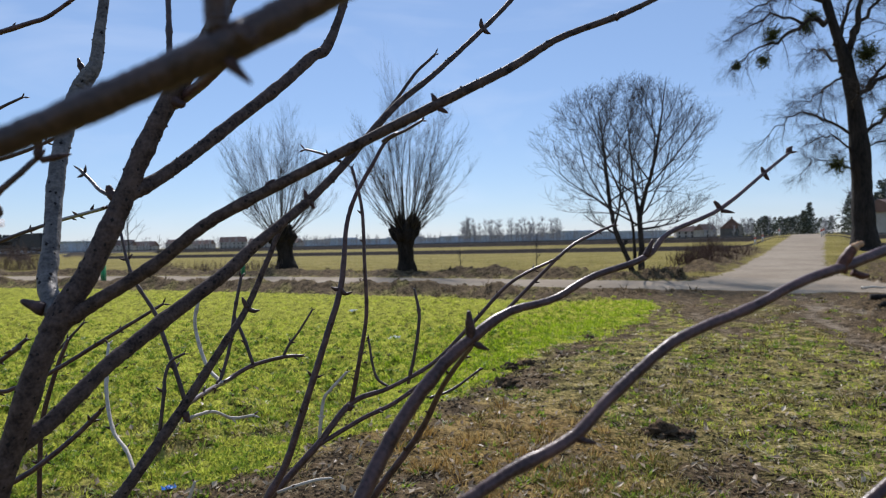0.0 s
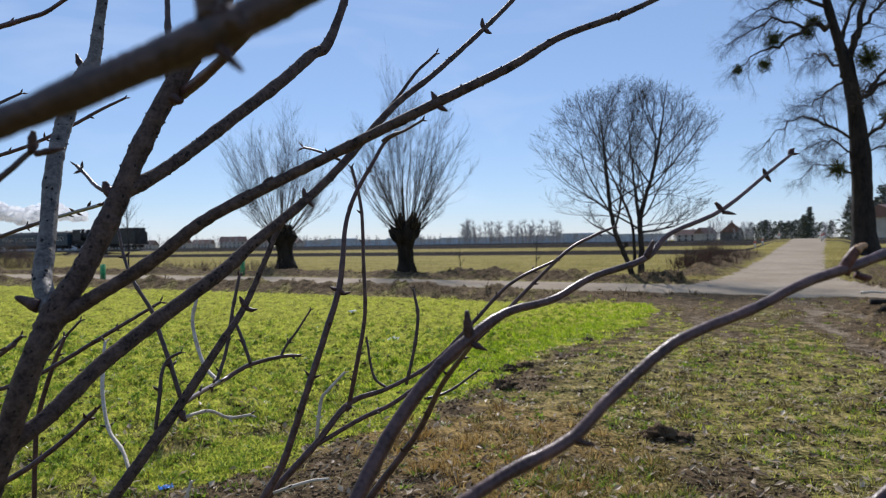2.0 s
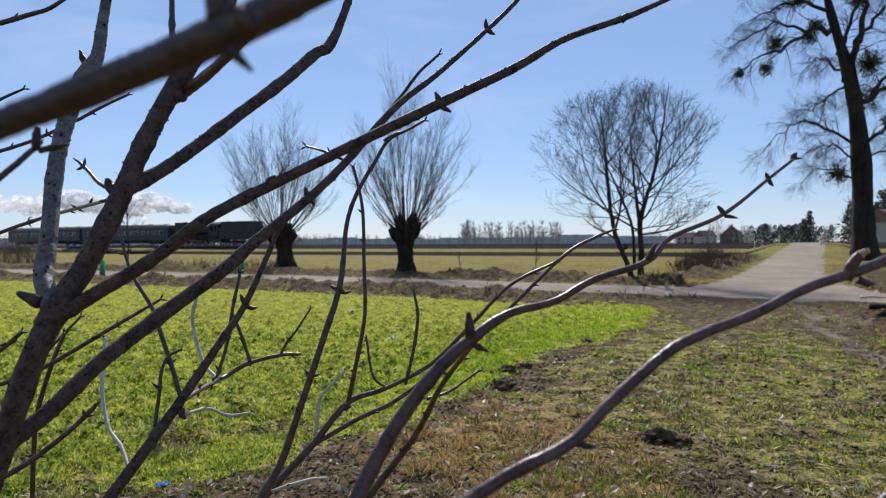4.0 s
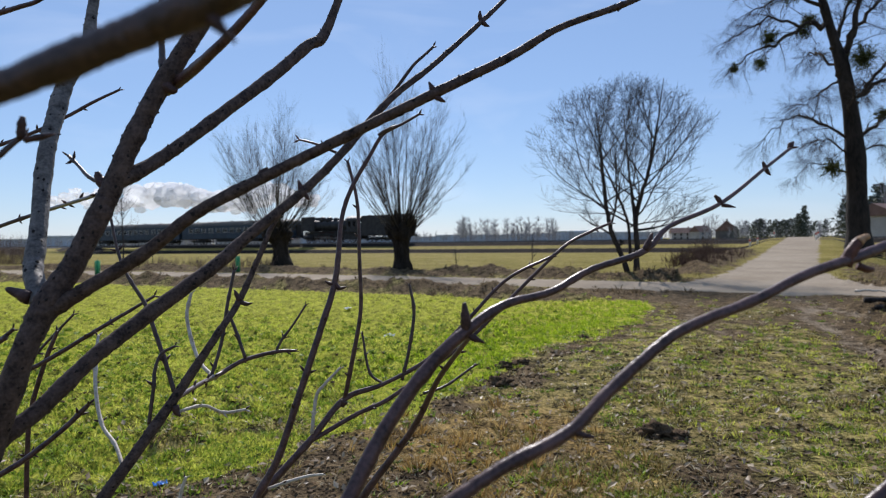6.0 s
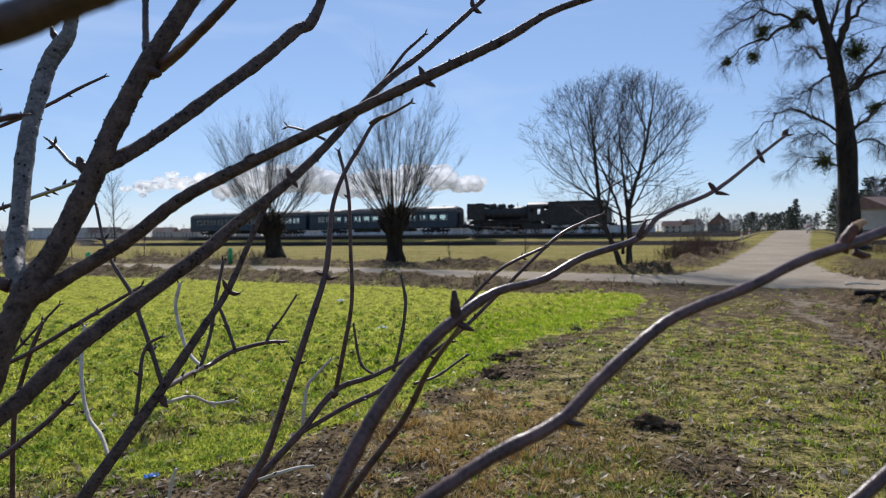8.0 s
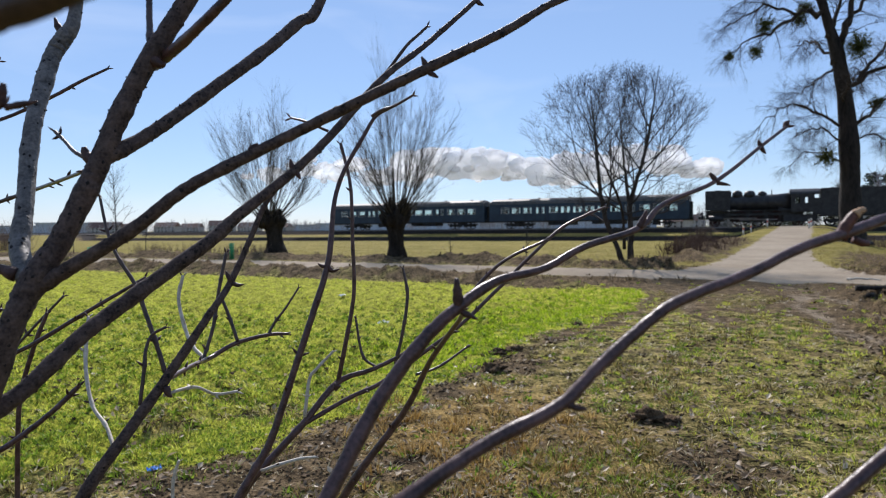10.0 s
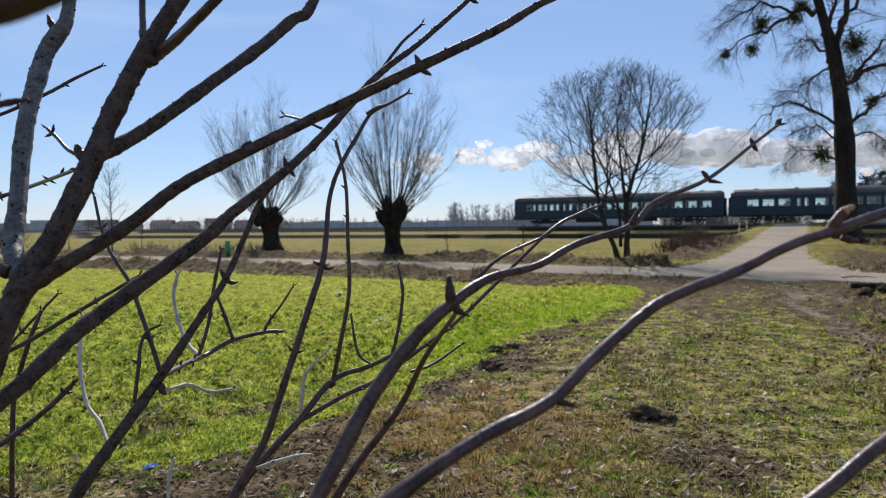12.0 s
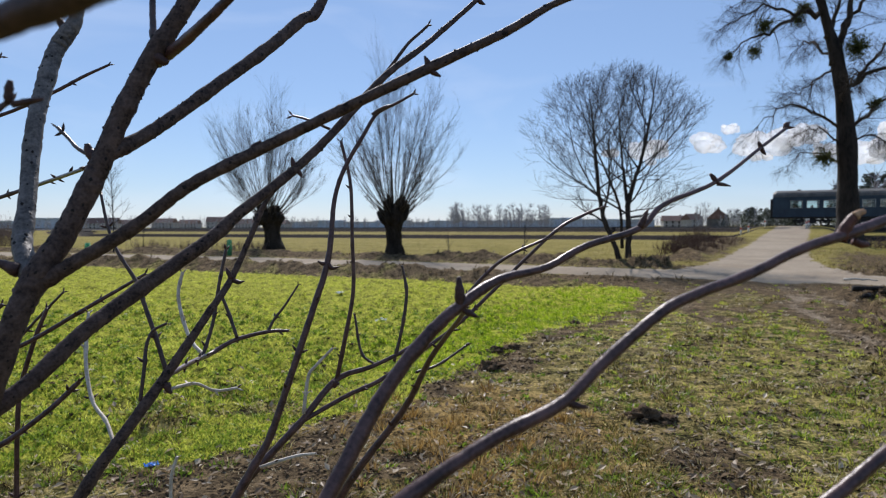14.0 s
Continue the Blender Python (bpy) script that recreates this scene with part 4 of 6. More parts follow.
def blob(rg, V, F, c, r, count):
    """A mistletoe bush: short forked sprigs round a centre, with small leaves."""
    for _ in range(count):
        d = Vector((rg.gauss(0, 1), rg.gauss(0, 1), rg.gauss(0, 1))).normalized()
        q = shoot_curve(rg, c, d, r * rg.uniform(0.6, 1.1), 0.0, 0.22, 3)
        tube(V, F, q, [0.012, 0.01, 0.008, 0.006], 3, False)
        for p in q[1:]:
            for _ in range(3):
                e = Vector((rg.gauss(0, 1), rg.gauss(0, 1), rg.gauss(0, 1))).normalized()
                f = e.orthogonal().normalized() * 0.035
                k = len(V)
                V += [p, p + e * 0.09 + f, p + e * 0.2, p + e * 0.09 - f]
                F.append((k, k + 1, k + 2, k + 3))


MISTLETOE = blade_material("mistletoe_leaf", [(0.05, 0.055, 0.015), (0.10, 0.11, 0.03), (0.07, 0.075, 0.02)], 0.3, 0.9)


def old_tree(place, seed):
    rg = random.Random(seed)
    ob = thing("old_tree", pose(*place), "tall bare old tree with mistletoe clumps by the road", "tree")
    V, F = [], []
    ctl = [(0.15, 0, -0.2, 1.2), (0.1, 0, 0.7, 0.82), (0.0, 0, 3.0, 0.68), (-0.1, 0, 6.0, 0.6), (-0.42, 0, 9.2, 0.53), (-0.92, 0, 11.9, 0.44), (-1.5, 0.1, 14.0, 0.32), (-2.15, 0.2, 16.6, 0.24), (-2.7, 0.2, 20, 0.06)]
    sp = spline(ctl, 5)
    tube(V, F, [Vector(p[:3]) for p in sp], [p[3] * 0.92 * rg.uniform(0.9, 1.1) for p in sp], 16)
    part("trunk", mesh_from("trunk", V, F, OLD_BARK), ob)
    limbs_ = [  # thickness at the foot, then the way that the limb takes
        (0.32, (-1.1, 0, 11.3), (-0.6, -0.1, 13.2), (-0.1, -0.1, 15.4), (0.2, 0, 17.5), (0.4, 0, 20)),
        (0.18, (-0.5, -0.1, 13.6), (0.6, 0, 15.2), (1.8, 0.2, 16.3), (3.0, 0.3, 18)),
        (0.2, (-1.6, 0, 13.0), (-0.8, 0.3, 14.6), (0.2, 0.6, 16.8), (0.8, 0.8, 19)),
        (0.24, (-0.8, 0, 9.3), (0.2, -0.1, 10.0), (1.8, -0.2, 11.0), (3.6, -0.2, 11.4), (5.2, -0.1, 12.6)),
        (0.16, (0.4, -0.1, 10.2), (1.6, 0.3, 11.8), (3.0, 0.6, 13.0), (4.2, 0.8, 14.6)),
        (0.18, (-0.4, 0, 6.9), (0.7, 0.1, 7.6), (2.0, 0.2, 8.9), (3.4, 0.3, 9.6), (4.8, 0.2, 9.4)),
        (0.09, (-0.2, 0, 5.6), (0.8, -0.2, 6.9), (1.8, -0.3, 6.7), (2.7, -0.3, 5.9)),
        (0.2, (-2.0, 0.1, 14.6), (-3.4, -0.1, 14.5), (-5.0, -0.3, 13.5), (-6.7, -0.4, 12.7), (-8.4, -0.5, 11.6)),
        (0.15, (-2.2, 0.1, 15.8), (-3.8, 0.3, 16.4), (-5.6, 0.5, 16.0), (-7.6, 0.4, 15.0)),
        (0.13, (-2.4, 0.1, 17.2), (-3.8, -0.3, 18.2), (-5.6, -0.5, 18.0), (-7.4, -0.4, 17.0)),
        (0.12, (-3.6, -0.1, 14.3), (-5.0, 0.4, 15.1), (-6.6, 0.8, 14.6), (-8.2, 1.0, 13.6)),
        (0.10, (-1.2, 0, 11.0), (-2.2, -0.4, 10.4), (-3.4, -0.6, 9.6), (-4.6, -0.6, 9.3)),
        (0.12, (-0.5, 0, 7.3), (-1.9, 0.1, 8.3), (-3.6, 0.2, 8.7), (-5.0, 0.2, 8.2), (-6.2, 0.2, 7.0)),
        (0.10, (-0.3, 0, 5.9), (-1.4, -0.3, 6.8), (-2.9, -0.5, 7.2), (-4.4, -0.6, 6.4)),
        (0.09, (-0.2, 0, 5.0), (-1.2, 0.2, 5.6), (-2.6, 0.3, 5.8), (-3.8, 0.4, 4.9)),
        (0.10, (-0.7, 0, 8.8), (-1.2, -1.4, 9.6), (-1.8, -2.8, 9.8), (-2.4, -4.0, 9.0)),
        (0.12, (-1.2, 0, 11.8), (-1.2, 1.6, 13.0), (-1.0, 3.2, 13.8), (-0.8, 4.6, 13.6))]
    for r, *way in limbs_:
        V, F = [], []
        q = [Vector(p) for p in spline(way, 4)]
        q = [p + Vector((rg.gauss(0, 0.09), rg.gauss(0, 0.09), rg.gauss(0, 0.09))) * (0 < k < len(q) - 1) for k, p in enumerate(q)]
        m = len(q) - 1
        ln = sum((b - a).length for a, b in zip(q, q[1:]))
        tube(V, F, q, [r * 0.85 * (1 - 0.9 * k / m) for k in range(m + 1)], 8)
        for _ in range(26):
            t = rg.uniform(0.15, 1)
            k = min(int(t * m), m - 1)
            side = Vector((rg.gauss(0, 1), rg.gauss(0, 1), rg.gauss(0, 0.8)))
            b = shoot_curve(rg, q[k].lerp(q[k + 1], rg.random()), (q[k + 1] - q[k]).normalized() + side.normalized() * 0.8, ln * 0.3 * rg.uniform(0.5, 1.1), -0.35, 0.18, 6)
            rb = min(r * 0.26, 0.036) * (1.1 - 0.6 * t)
            tube(V, F, b, [rb * (1 - 0.8 * n / 6) for n in range(7)], 4, False)
            twigs(rg, V, F, b, max(rb * 0.25, 0.0075), 11, 1.2, 0.9, -0.3, 0.2, 9)
        part("limb", mesh_from("limb", V, F, TREE_BARK), ob)
    for c, r, n in (((-5.7, -0.3, 13.7), 0.65, 90), ((-6.3, -0.3, 12.1), 0.5, 60), ((-8.0, -0.4, 11.7), 0.35, 40), ((-3.4, 0, 14.1), 0.5, 50), ((0.1, -0.5, 12.3), 1.05, 190), ((-4.1, 0, 16.4), 0.7, 80), ((-2.9, 0.2, 14.9), 0.6, 80), ((-0.4, 0, 16.4), 0.6, 70), ((-1.8, -0.4, 5.4), 0.7, 70), ((1.8, 0.2, 8.9), 0.5, 60)):
        V, F = [], []
        blob(rg, V, F, Vector(c), r, n)
        part("mistletoe", mesh_from("mistletoe", V, F, MISTLETOE), ob, "yellow-green mistletoe clump")
    return ob


def at(x, y, dz=0.0):
    return x, y, float(land(np.array(x), np.array(y))) + dz


pollard(at(-1.95, 33.7), 3, 2.6, 0.5, 8.5, 4.9, "pollarded willow with stout dark trunk and thin upright shoots", 0.0, 13)
pollard(at(-10.6, 43.5), 12, 2.7, 0.68, 8.7, 5.7, "thick leaning pollarded willow with thin upright shoots", 0.5, 8)
forked_tree(at(8.0, 26.4), 5, (
    (12, (-0.12, 0, -0.1, 0.13), (-0.45, 0, 0.9, 0.105), (-0.85, 0.05, 1.9, 0.095), (-1.05, 0.1, 3.2, 0.078), (-1.2, 0.1, 4.9, 0.05), (-1.45, 0.2, 7.4, 0.012)),
    (12, (0.2, 0.05, -0.1, 0.14), (0.22, 0.05, 1.2, 0.115), (0.2, 0.1, 2.4, 0.1), (0.5, 0, 3.6, 0.08), (0.9, -0.1, 5.2, 0.055), (1.3, -0.2, 8.1, 0.012)),
    (4, (0.22, 0.12, 2.1, 0.08), (0.15, 0.4, 3.3, 0.068), (0.1, 0.7, 4.6, 0.045), (0.0, 1.0, 7.0, 0.01)),
    (6, (-0.02, 0.1, 0.6, 0.07), (-0.25, -0.3, 2.2, 0.058), (-0.9, -0.7, 3.6, 0.042), (-1.9, -0.9, 5.6, 0.01))),
    (-0.35, 0, 4.9), (4.35, 3.7, 3.25), "bare tree with slim forked stems and a broad fan of twigs")
old_tree(at(26.7, 40.5), 2)

# ---- railway ----
STEEL = surface("worn_steel", (0.10, 0.085, 0.075), (0.24, 0.21, 0.19), 6, 0.45, 0.2, 40, 0.7)
SOOT = surface("sooty_black_paint", (0.010, 0.010, 0.011), (0.04, 0.038, 0.037), 2.5, 0.5, 0.25, 30)
RED = surface("dark_red_wheel_paint", (0.022, 0.009, 0.008), (0.06, 0.016, 0.012), 4, 0.6, 0.2, 30)
COACH_BLUE = surface("dark_blue_green_coach_paint", (0.012, 0.024, 0.04), (0.026, 0.048, 0.072), 1.2, 0.35, 0.1, 25)
COACH_ROOF = surface("sooty_grey_roof", (0.05, 0.05, 0.05), (0.11, 0.11, 0.105), 1.5, 0.6, 0.2, 20)
DARK = surface("dark_underframe", (0.012, 0.011, 0.010), (0.04, 0.036, 0.032), 3, 0.7, 0.3, 30)
SEAT = surface("coach_interior", (0.10, 0.07, 0.05), (0.22, 0.16, 0.11), 2, 0.7, 0.1, 20)
FRAME = surface("pale_window_frame", (0.28, 0.29, 0.28), (0.45, 0.46, 0.45), 5, 0.4, 0.1, 30)
# sooty stone, darkened further for the shade beneath the train
BALLAST = surface("sooty_shaded_ballast", (0.015, 0.013, 0.012), (0.06, 0.052, 0.046), 8, 0.95, 0.9, 30, relief=0.06)
SLEEPER = surface("dark_sleeper_wood", (0.03, 0.024, 0.02), (0.09, 0.075, 0.06), 5, 0.9, 0.5, 40)

GLASS = bpy.data.materials.new("coach_glass")
GLASS.use_nodes = True
gn, gl = GLASS.node_tree.nodes, GLASS.node_tree.links
g_clear, g_gloss, g_mix, g_fres = gn.new("ShaderNodeBsdfTransparent"), gn.new("ShaderNodeBsdfGlossy"), gn.new("ShaderNodeMixShader"), gn.new("ShaderNodeFresnel")
g_clear.inputs[0].default_value = (0.86, 0.92, 0.92, 1)
g_gloss.inputs["Roughness"].default_value = 0.03
gl.new(g_fres.outputs[0], g_mix.inputs[0])
gl.new(g_clear.outputs[0], g_mix.inputs[1])
gl.new(g_gloss.outputs[0], g_mix.inputs[2])
gl.new(g_mix.outputs[0], gn["Material Output"].inputs[0])


def on_track(s, z=RAIL_Z, off=0.0):
    """The place s metres along the track, off metres to its far side."""
    return Vector((U.x * s - U.y * off, TRACK_Y0 + U.y * s + U.x * off, z))


def track_pose(s, z=RAIL_Z):
    p = on_track(s, z)
    return pose(p.x, p.y, p.z, 0, 0, HEADING)


def build_track():
    ob = thing("railway_track", track_pose(0, 0), "single railway track on a low ballast bed", "railway track", kind="structure")
    V, F = [], []
    n = len(V)
    prof = ((-2.5, 0.95), (-1.75, 1.22), (1.75, 1.22), (2.5, 0.95))
    for x in (-420, 420):
        V += [Vector((x, y, z)) for y, z in prof]
    F += [(0, 1, 5, 4), (1, 2, 6, 5), (2, 3, 7, 6)]
    part("ballast", mesh_from("ballast", V, F, BALLAST, False), ob)
    for y in (-0.7525, 0.7525):
        V, F = [], []
        box(V, F, -420, 420, y - 0.035, y + 0.035, RAIL_Z - 0.04, RAIL_Z)
        box(V, F, -420, 420, y - 0.009, y + 0.009, RAIL_Z - 0.13, RAIL_Z - 0.04)
        box(V, F, -420, 420, y - 0.065, y + 0.065, RAIL_Z - 0.15, RAIL_Z - 0.13)
        part("rail", mesh_from("rail", V, F, STEEL, False), ob)
    V, F = [], []
    box(V, F, -0.12, 0.12, -1.3, 1.3, 1.12, RAIL_Z - 0.15)
    me = mesh_from("sleeper", V, F, SLEEPER, False)
    for k in range(260):
        o = part("sleeper", me, ob)
        o.location = (-80 + k * 0.62, 0, 0)
    return ob


build_track()


def wheel_mesh(r, spokes, mat, y):
    """One wheel: tyre with flange, spokes and hub, its axle along y."""
    V, F = [], []
    seg = 28
    rings = ((r, -0.06), (r, 0.05), (r + 0.03, 0.055), (r + 0.03, 0.08), (r - 0.07, 0.08), (r - 0.07, -0.06))
    for a_ in range(seg):
        t = 2 * math.pi * a_ / seg
        for rr, w in rings:
            V.append(Vector((math.cos(t) * rr, -w * (1 if y > 0 else -1), math.sin(t) * rr)))
    m = len(rings)
    for a_ in range(seg):
        b_ = (a_ + 1) % seg
        for k in range(m):
            F.append((a_ * m + k, b_ * m + k, b_ * m + (k + 1) % m, a_ * m + (k + 1) % m))
    for k in range(spokes):
        t = 2 * math.pi * k / spokes
        tube(V, F, [Vector((0, 0, 0)), Vector((math.cos(t), 0, math.sin(t))) * (r - 0.05)], [0.035, 0.028], 5)
    tube(V, F, [Vector((0, -0.12, 0)), Vector((0, 0.12, 0))], [0.14, 0.14], 12)
    return mesh_from("wheel", V, F, mat)


MOVING, TURNING = [], []


def wheelset(parent, x, r, spokes, mat, name="wheelset"):
    V, F = [], []
    tube(V, F, [Vector((0, -0.75, 0)), Vector((0, 0.75, 0))], [0.08, 0.08], 10)
    ax = part(name, mesh_from("axle", V, F, DARK), parent)
    ax.location = (x, 0, r)
    for y in (-0.7525, 0.7525):
        w = part("wheel", wheel_mesh(r, spokes, mat, y), ax)
        w.location = (0, y, 0)
    TURNING.append((ax, x, r))
    return ax


def coach(label):
    """A four-axle passenger coach, 26.4 m over the buffers; x runs along it, z = 0 on the rails."""
    ob = thing("railway_coach", Matrix(), label, "railway coach", "coaches of the train")
    L, W = 12.9, 1.42
    Z0, ZS, ZH, ZC = 1.02, 2.02, 2.86, 3.30
    bays = []
    x = -L + 1.5
    for kind in "wwwdwwwwwwdwww":
        wd = 1.6 if kind == "w" else 2.0
        bays.append((kind, x, x + wd))
        x += wd
    holes = []
    for kind, a, b in bays:
        if kind == "w":
            holes.append((a + 0.2, b - 0.2, ZS, ZH))
        else:
            holes += [(a + 0.42, a + 0.82, ZS - 0.05, ZH), (b - 0.82, b - 0.42, ZS - 0.05, ZH)]
    for y in (-W, W):
        V, F = [], []
        y0, y1 = (y, y + 0.06) if y < 0 else (y - 0.06, y)
        box(V, F, -L, L, y0, y1, Z0, ZS - 0.05)
        box(V, F, -L, L, y0, y1, ZH, ZC)
        prev = -L
        for a, b, lo, hi in holes + [(L, L, 0, 0)]:
            if a - prev > 0.01:
                box(V, F, prev, a, y0, y1, ZS - 0.05, ZH)
            if lo > ZS - 0.04:
                box(V, F, a, b, y0, y1, ZS - 0.05, ZS)
            prev = b
        s = -1 if y < 0 else 1
        box(V, F, -L, L, y - 0.0 if s > 0 else y - 0.02, y + 0.02 if s > 0 else y, ZS - 0.17, ZS - 0.12)
        side = part("side_wall", mesh_from("side_wall", V, F, COACH_BLUE, False), ob)
        for a, b, lo, hi in holes:
            V, F = [], []
            yy = y * 0.985
            box(V, F, a, b, yy - 0.004, yy + 0.004, lo, hi)
            pane = part("window", mesh_from("window", V, F, GLASS, False), ob)
            pane.visible_shadow = False
            V, F = [], []
            t = 0.03
            ya, yb = (y - 0.012, y + 0.03) if y < 0 else (y - 0.03, y + 0.012)
            for bx in ((a, a + t, lo, hi), (b - t, b, lo, hi), (a + t, b - t, lo, lo + t), (a + t, b - t, hi - t, hi), (a + t, b - t, lo + (hi - lo) * 0.66, lo + (hi - lo) * 0.66 + t)):
                box(V, F, bx[0], bx[1], ya, yb, bx[2], bx[3])
            part("frame", mesh_from("frame", V, F, FRAME, False), pane)
        for kind, a, b in bays:
            if kind == "d":
                V, F = [], []
                yo = (y - 0.014, y) if y < 0 else (y, y + 0.014)
                for q0, q1 in ((a + 0.3, a + 0.36), ((a + b) / 2 - 0.02, (a + b) / 2 + 0.02), (b - 0.36, b - 0.3)):
                    box(V, F, q0, q1, *yo, Z0, ZC - 0.2)
                part("door", mesh_from("door", V, F, DARK, False), ob)
    # roof: an arch with an overhang, ends closed
    V, F = [], []
    prof = [(-1.46, 3.26), (-1.40, 3.52), (-1.2, 3.74), (-0.8, 3.93), (0, 4.04), (0.8, 3.93), (1.2, 3.74), (1.40, 3.52), (1.46, 3.26)]
    xs = [-L - 0.02, -L + 0.35, L - 0.35, L + 0.02]
    for i, x in enumerate(xs):
        drop = 0.22 if i in (0, 3) else 0
        V += [Vector((x, yy, z - drop * max(0, (z - 3.26)) / 0.78)) for yy, z in prof]
    m = len(prof)
    for i in range(3):
        for k in range(m - 1):
            F.append((i * m + k, (i + 1) * m + k, (i + 1) * m + k + 1, i * m + k + 1))
    F += [tuple(range(m)), tuple(range(4 * m - 1, 3 * m - 1, -1))]
    part("roof", mesh_from("roof", V, F, COACH_ROOF, False), ob)
    for k in range(6):
        V, F = [], []
        x = -L + 2.6 + k * 4.15
        tube(V, F, [Vector((x, 0, 3.98)), Vector((x, 0, 4.10)), Vector((x, 0, 4.14))], [0.2, 0.22, 0.1], 10)
        part("roof_vent", mesh_from("roof_vent", V, F, COACH_ROOF), ob)
    for s in (-1, 1):
        V, F = [], []
        box(V, F, s * L - 0.04, s * L + 0.04, -W + 0.061, -0.45, Z0, 3.25)
        box(V, F, s * L - 0.04, s * L + 0.04, 0.45, W - 0.061, Z0, 3.25)
        box(V, F, s * L - 0.04, s * L + 0.04, -0.45, 0.45, 3.0, 3.25)
        box(V, F, s * L - 0.03, s * L + 0.02, -0.45, 0.45, Z0, 3.0)
        part("end_wall", mesh_from("end_wall", V, F, COACH_BLUE, False), ob)
        for y in (-0.875, 0.875):
            V, F = [], []
            tube(V, F, [Vector((s * L, y, 1.05)), Vector((s * (L + 0.22), y, 1.05)), Vector((s * (L + 0.22), y, 1.05)), Vector((s * (L + 0.3), y, 1.05))], [0.1, 0.09, 0.24, 0.23], 14)
            part("buffer", mesh_from("buffer", V, F, DARK), ob)
        V, F = [], []
        box(V, F, min(s * (L + 0.04), s * (L + 0.28)), max(s * (L + 0.04), s * (L + 0.28)), -0.55, 0.55, 1.15, 3.1)
        part("gangway", mesh_from("gangway", V, F, DARK, False), ob)
        # bogie
        bx = s * 9.0
        bg = part("bogie", mesh_from("bogie", *bogie_frame(), DARK, False), ob)
        bg.location = (bx, 0, 0)
        for dx in (-1.25, 1.25):
            wheelset(ob, bx + dx, 0.46, 0, DARK)
    V, F = [], []
    box(V, F, -L, L, -1.3, 1.3, Z0 - 0.16, Z0 + 0.02)
    part("underframe", mesh_from("underframe", V, F, DARK, False), ob)
    V, F = [], []
    box(V, F, -L + 0.1, L - 0.1, -W + 0.07, W - 0.07, Z0 + 0.03, Z0 + 0.1)
    part("floor", mesh_from("floor", V, F, DARK, False), ob)
    for a, b, lo in ((-4.6, -1.2, 0.42), (1.2, 2.2, 0.5), (3.0, 5.2, 0.46)):
        V, F = [], []
        box(V, F, a, b, -1.15, 1.15, lo, Z0 - 0.17)
        part("equipment_box", mesh_from("equipment_box", V, F, DARK, False), ob)
    for k in range(14):
        V, F = [], []
        x = -L + 2.2 + k * 1.68
        for y in (-0.98, 0.98):
            box(V, F, x - 0.06, x + 0.06, y - 0.35, y + 0.35, Z0 + 0.11, 2.32)
        part("seat", mesh_from("seat", V, F, SEAT, False), ob)
    MOVING.append(ob)
    return ob


def bogie_frame():
    V, F = [], []
    for y in (-1.02, 1.02):
        box(V, F, -1.9, 1.9, y - 0.07, y + 0.07, 0.52, 0.72)
        for x in (-1.25, 1.25):
            box(V, F, x - 0.2, x + 0.2, y - 0.1, y + 0.1, 0.3, 0.6)
        box(V, F, -0.35, 0.35, y - 0.12, y + 0.12, 0.3, 0.55)
    box(V, F, -0.3, 0.3, -0.95, 0.95, 0.5, 0.85)
    return V, F


def ring_loft(V, F, rows, seg=24, zc=0.0):
    """A solid of circles along x: rows of x, radius, centre height."""
    tube(V, F, [Vector((x, 0, z + zc)) for x, r, z in rows], [r for x, r, z in rows], seg)


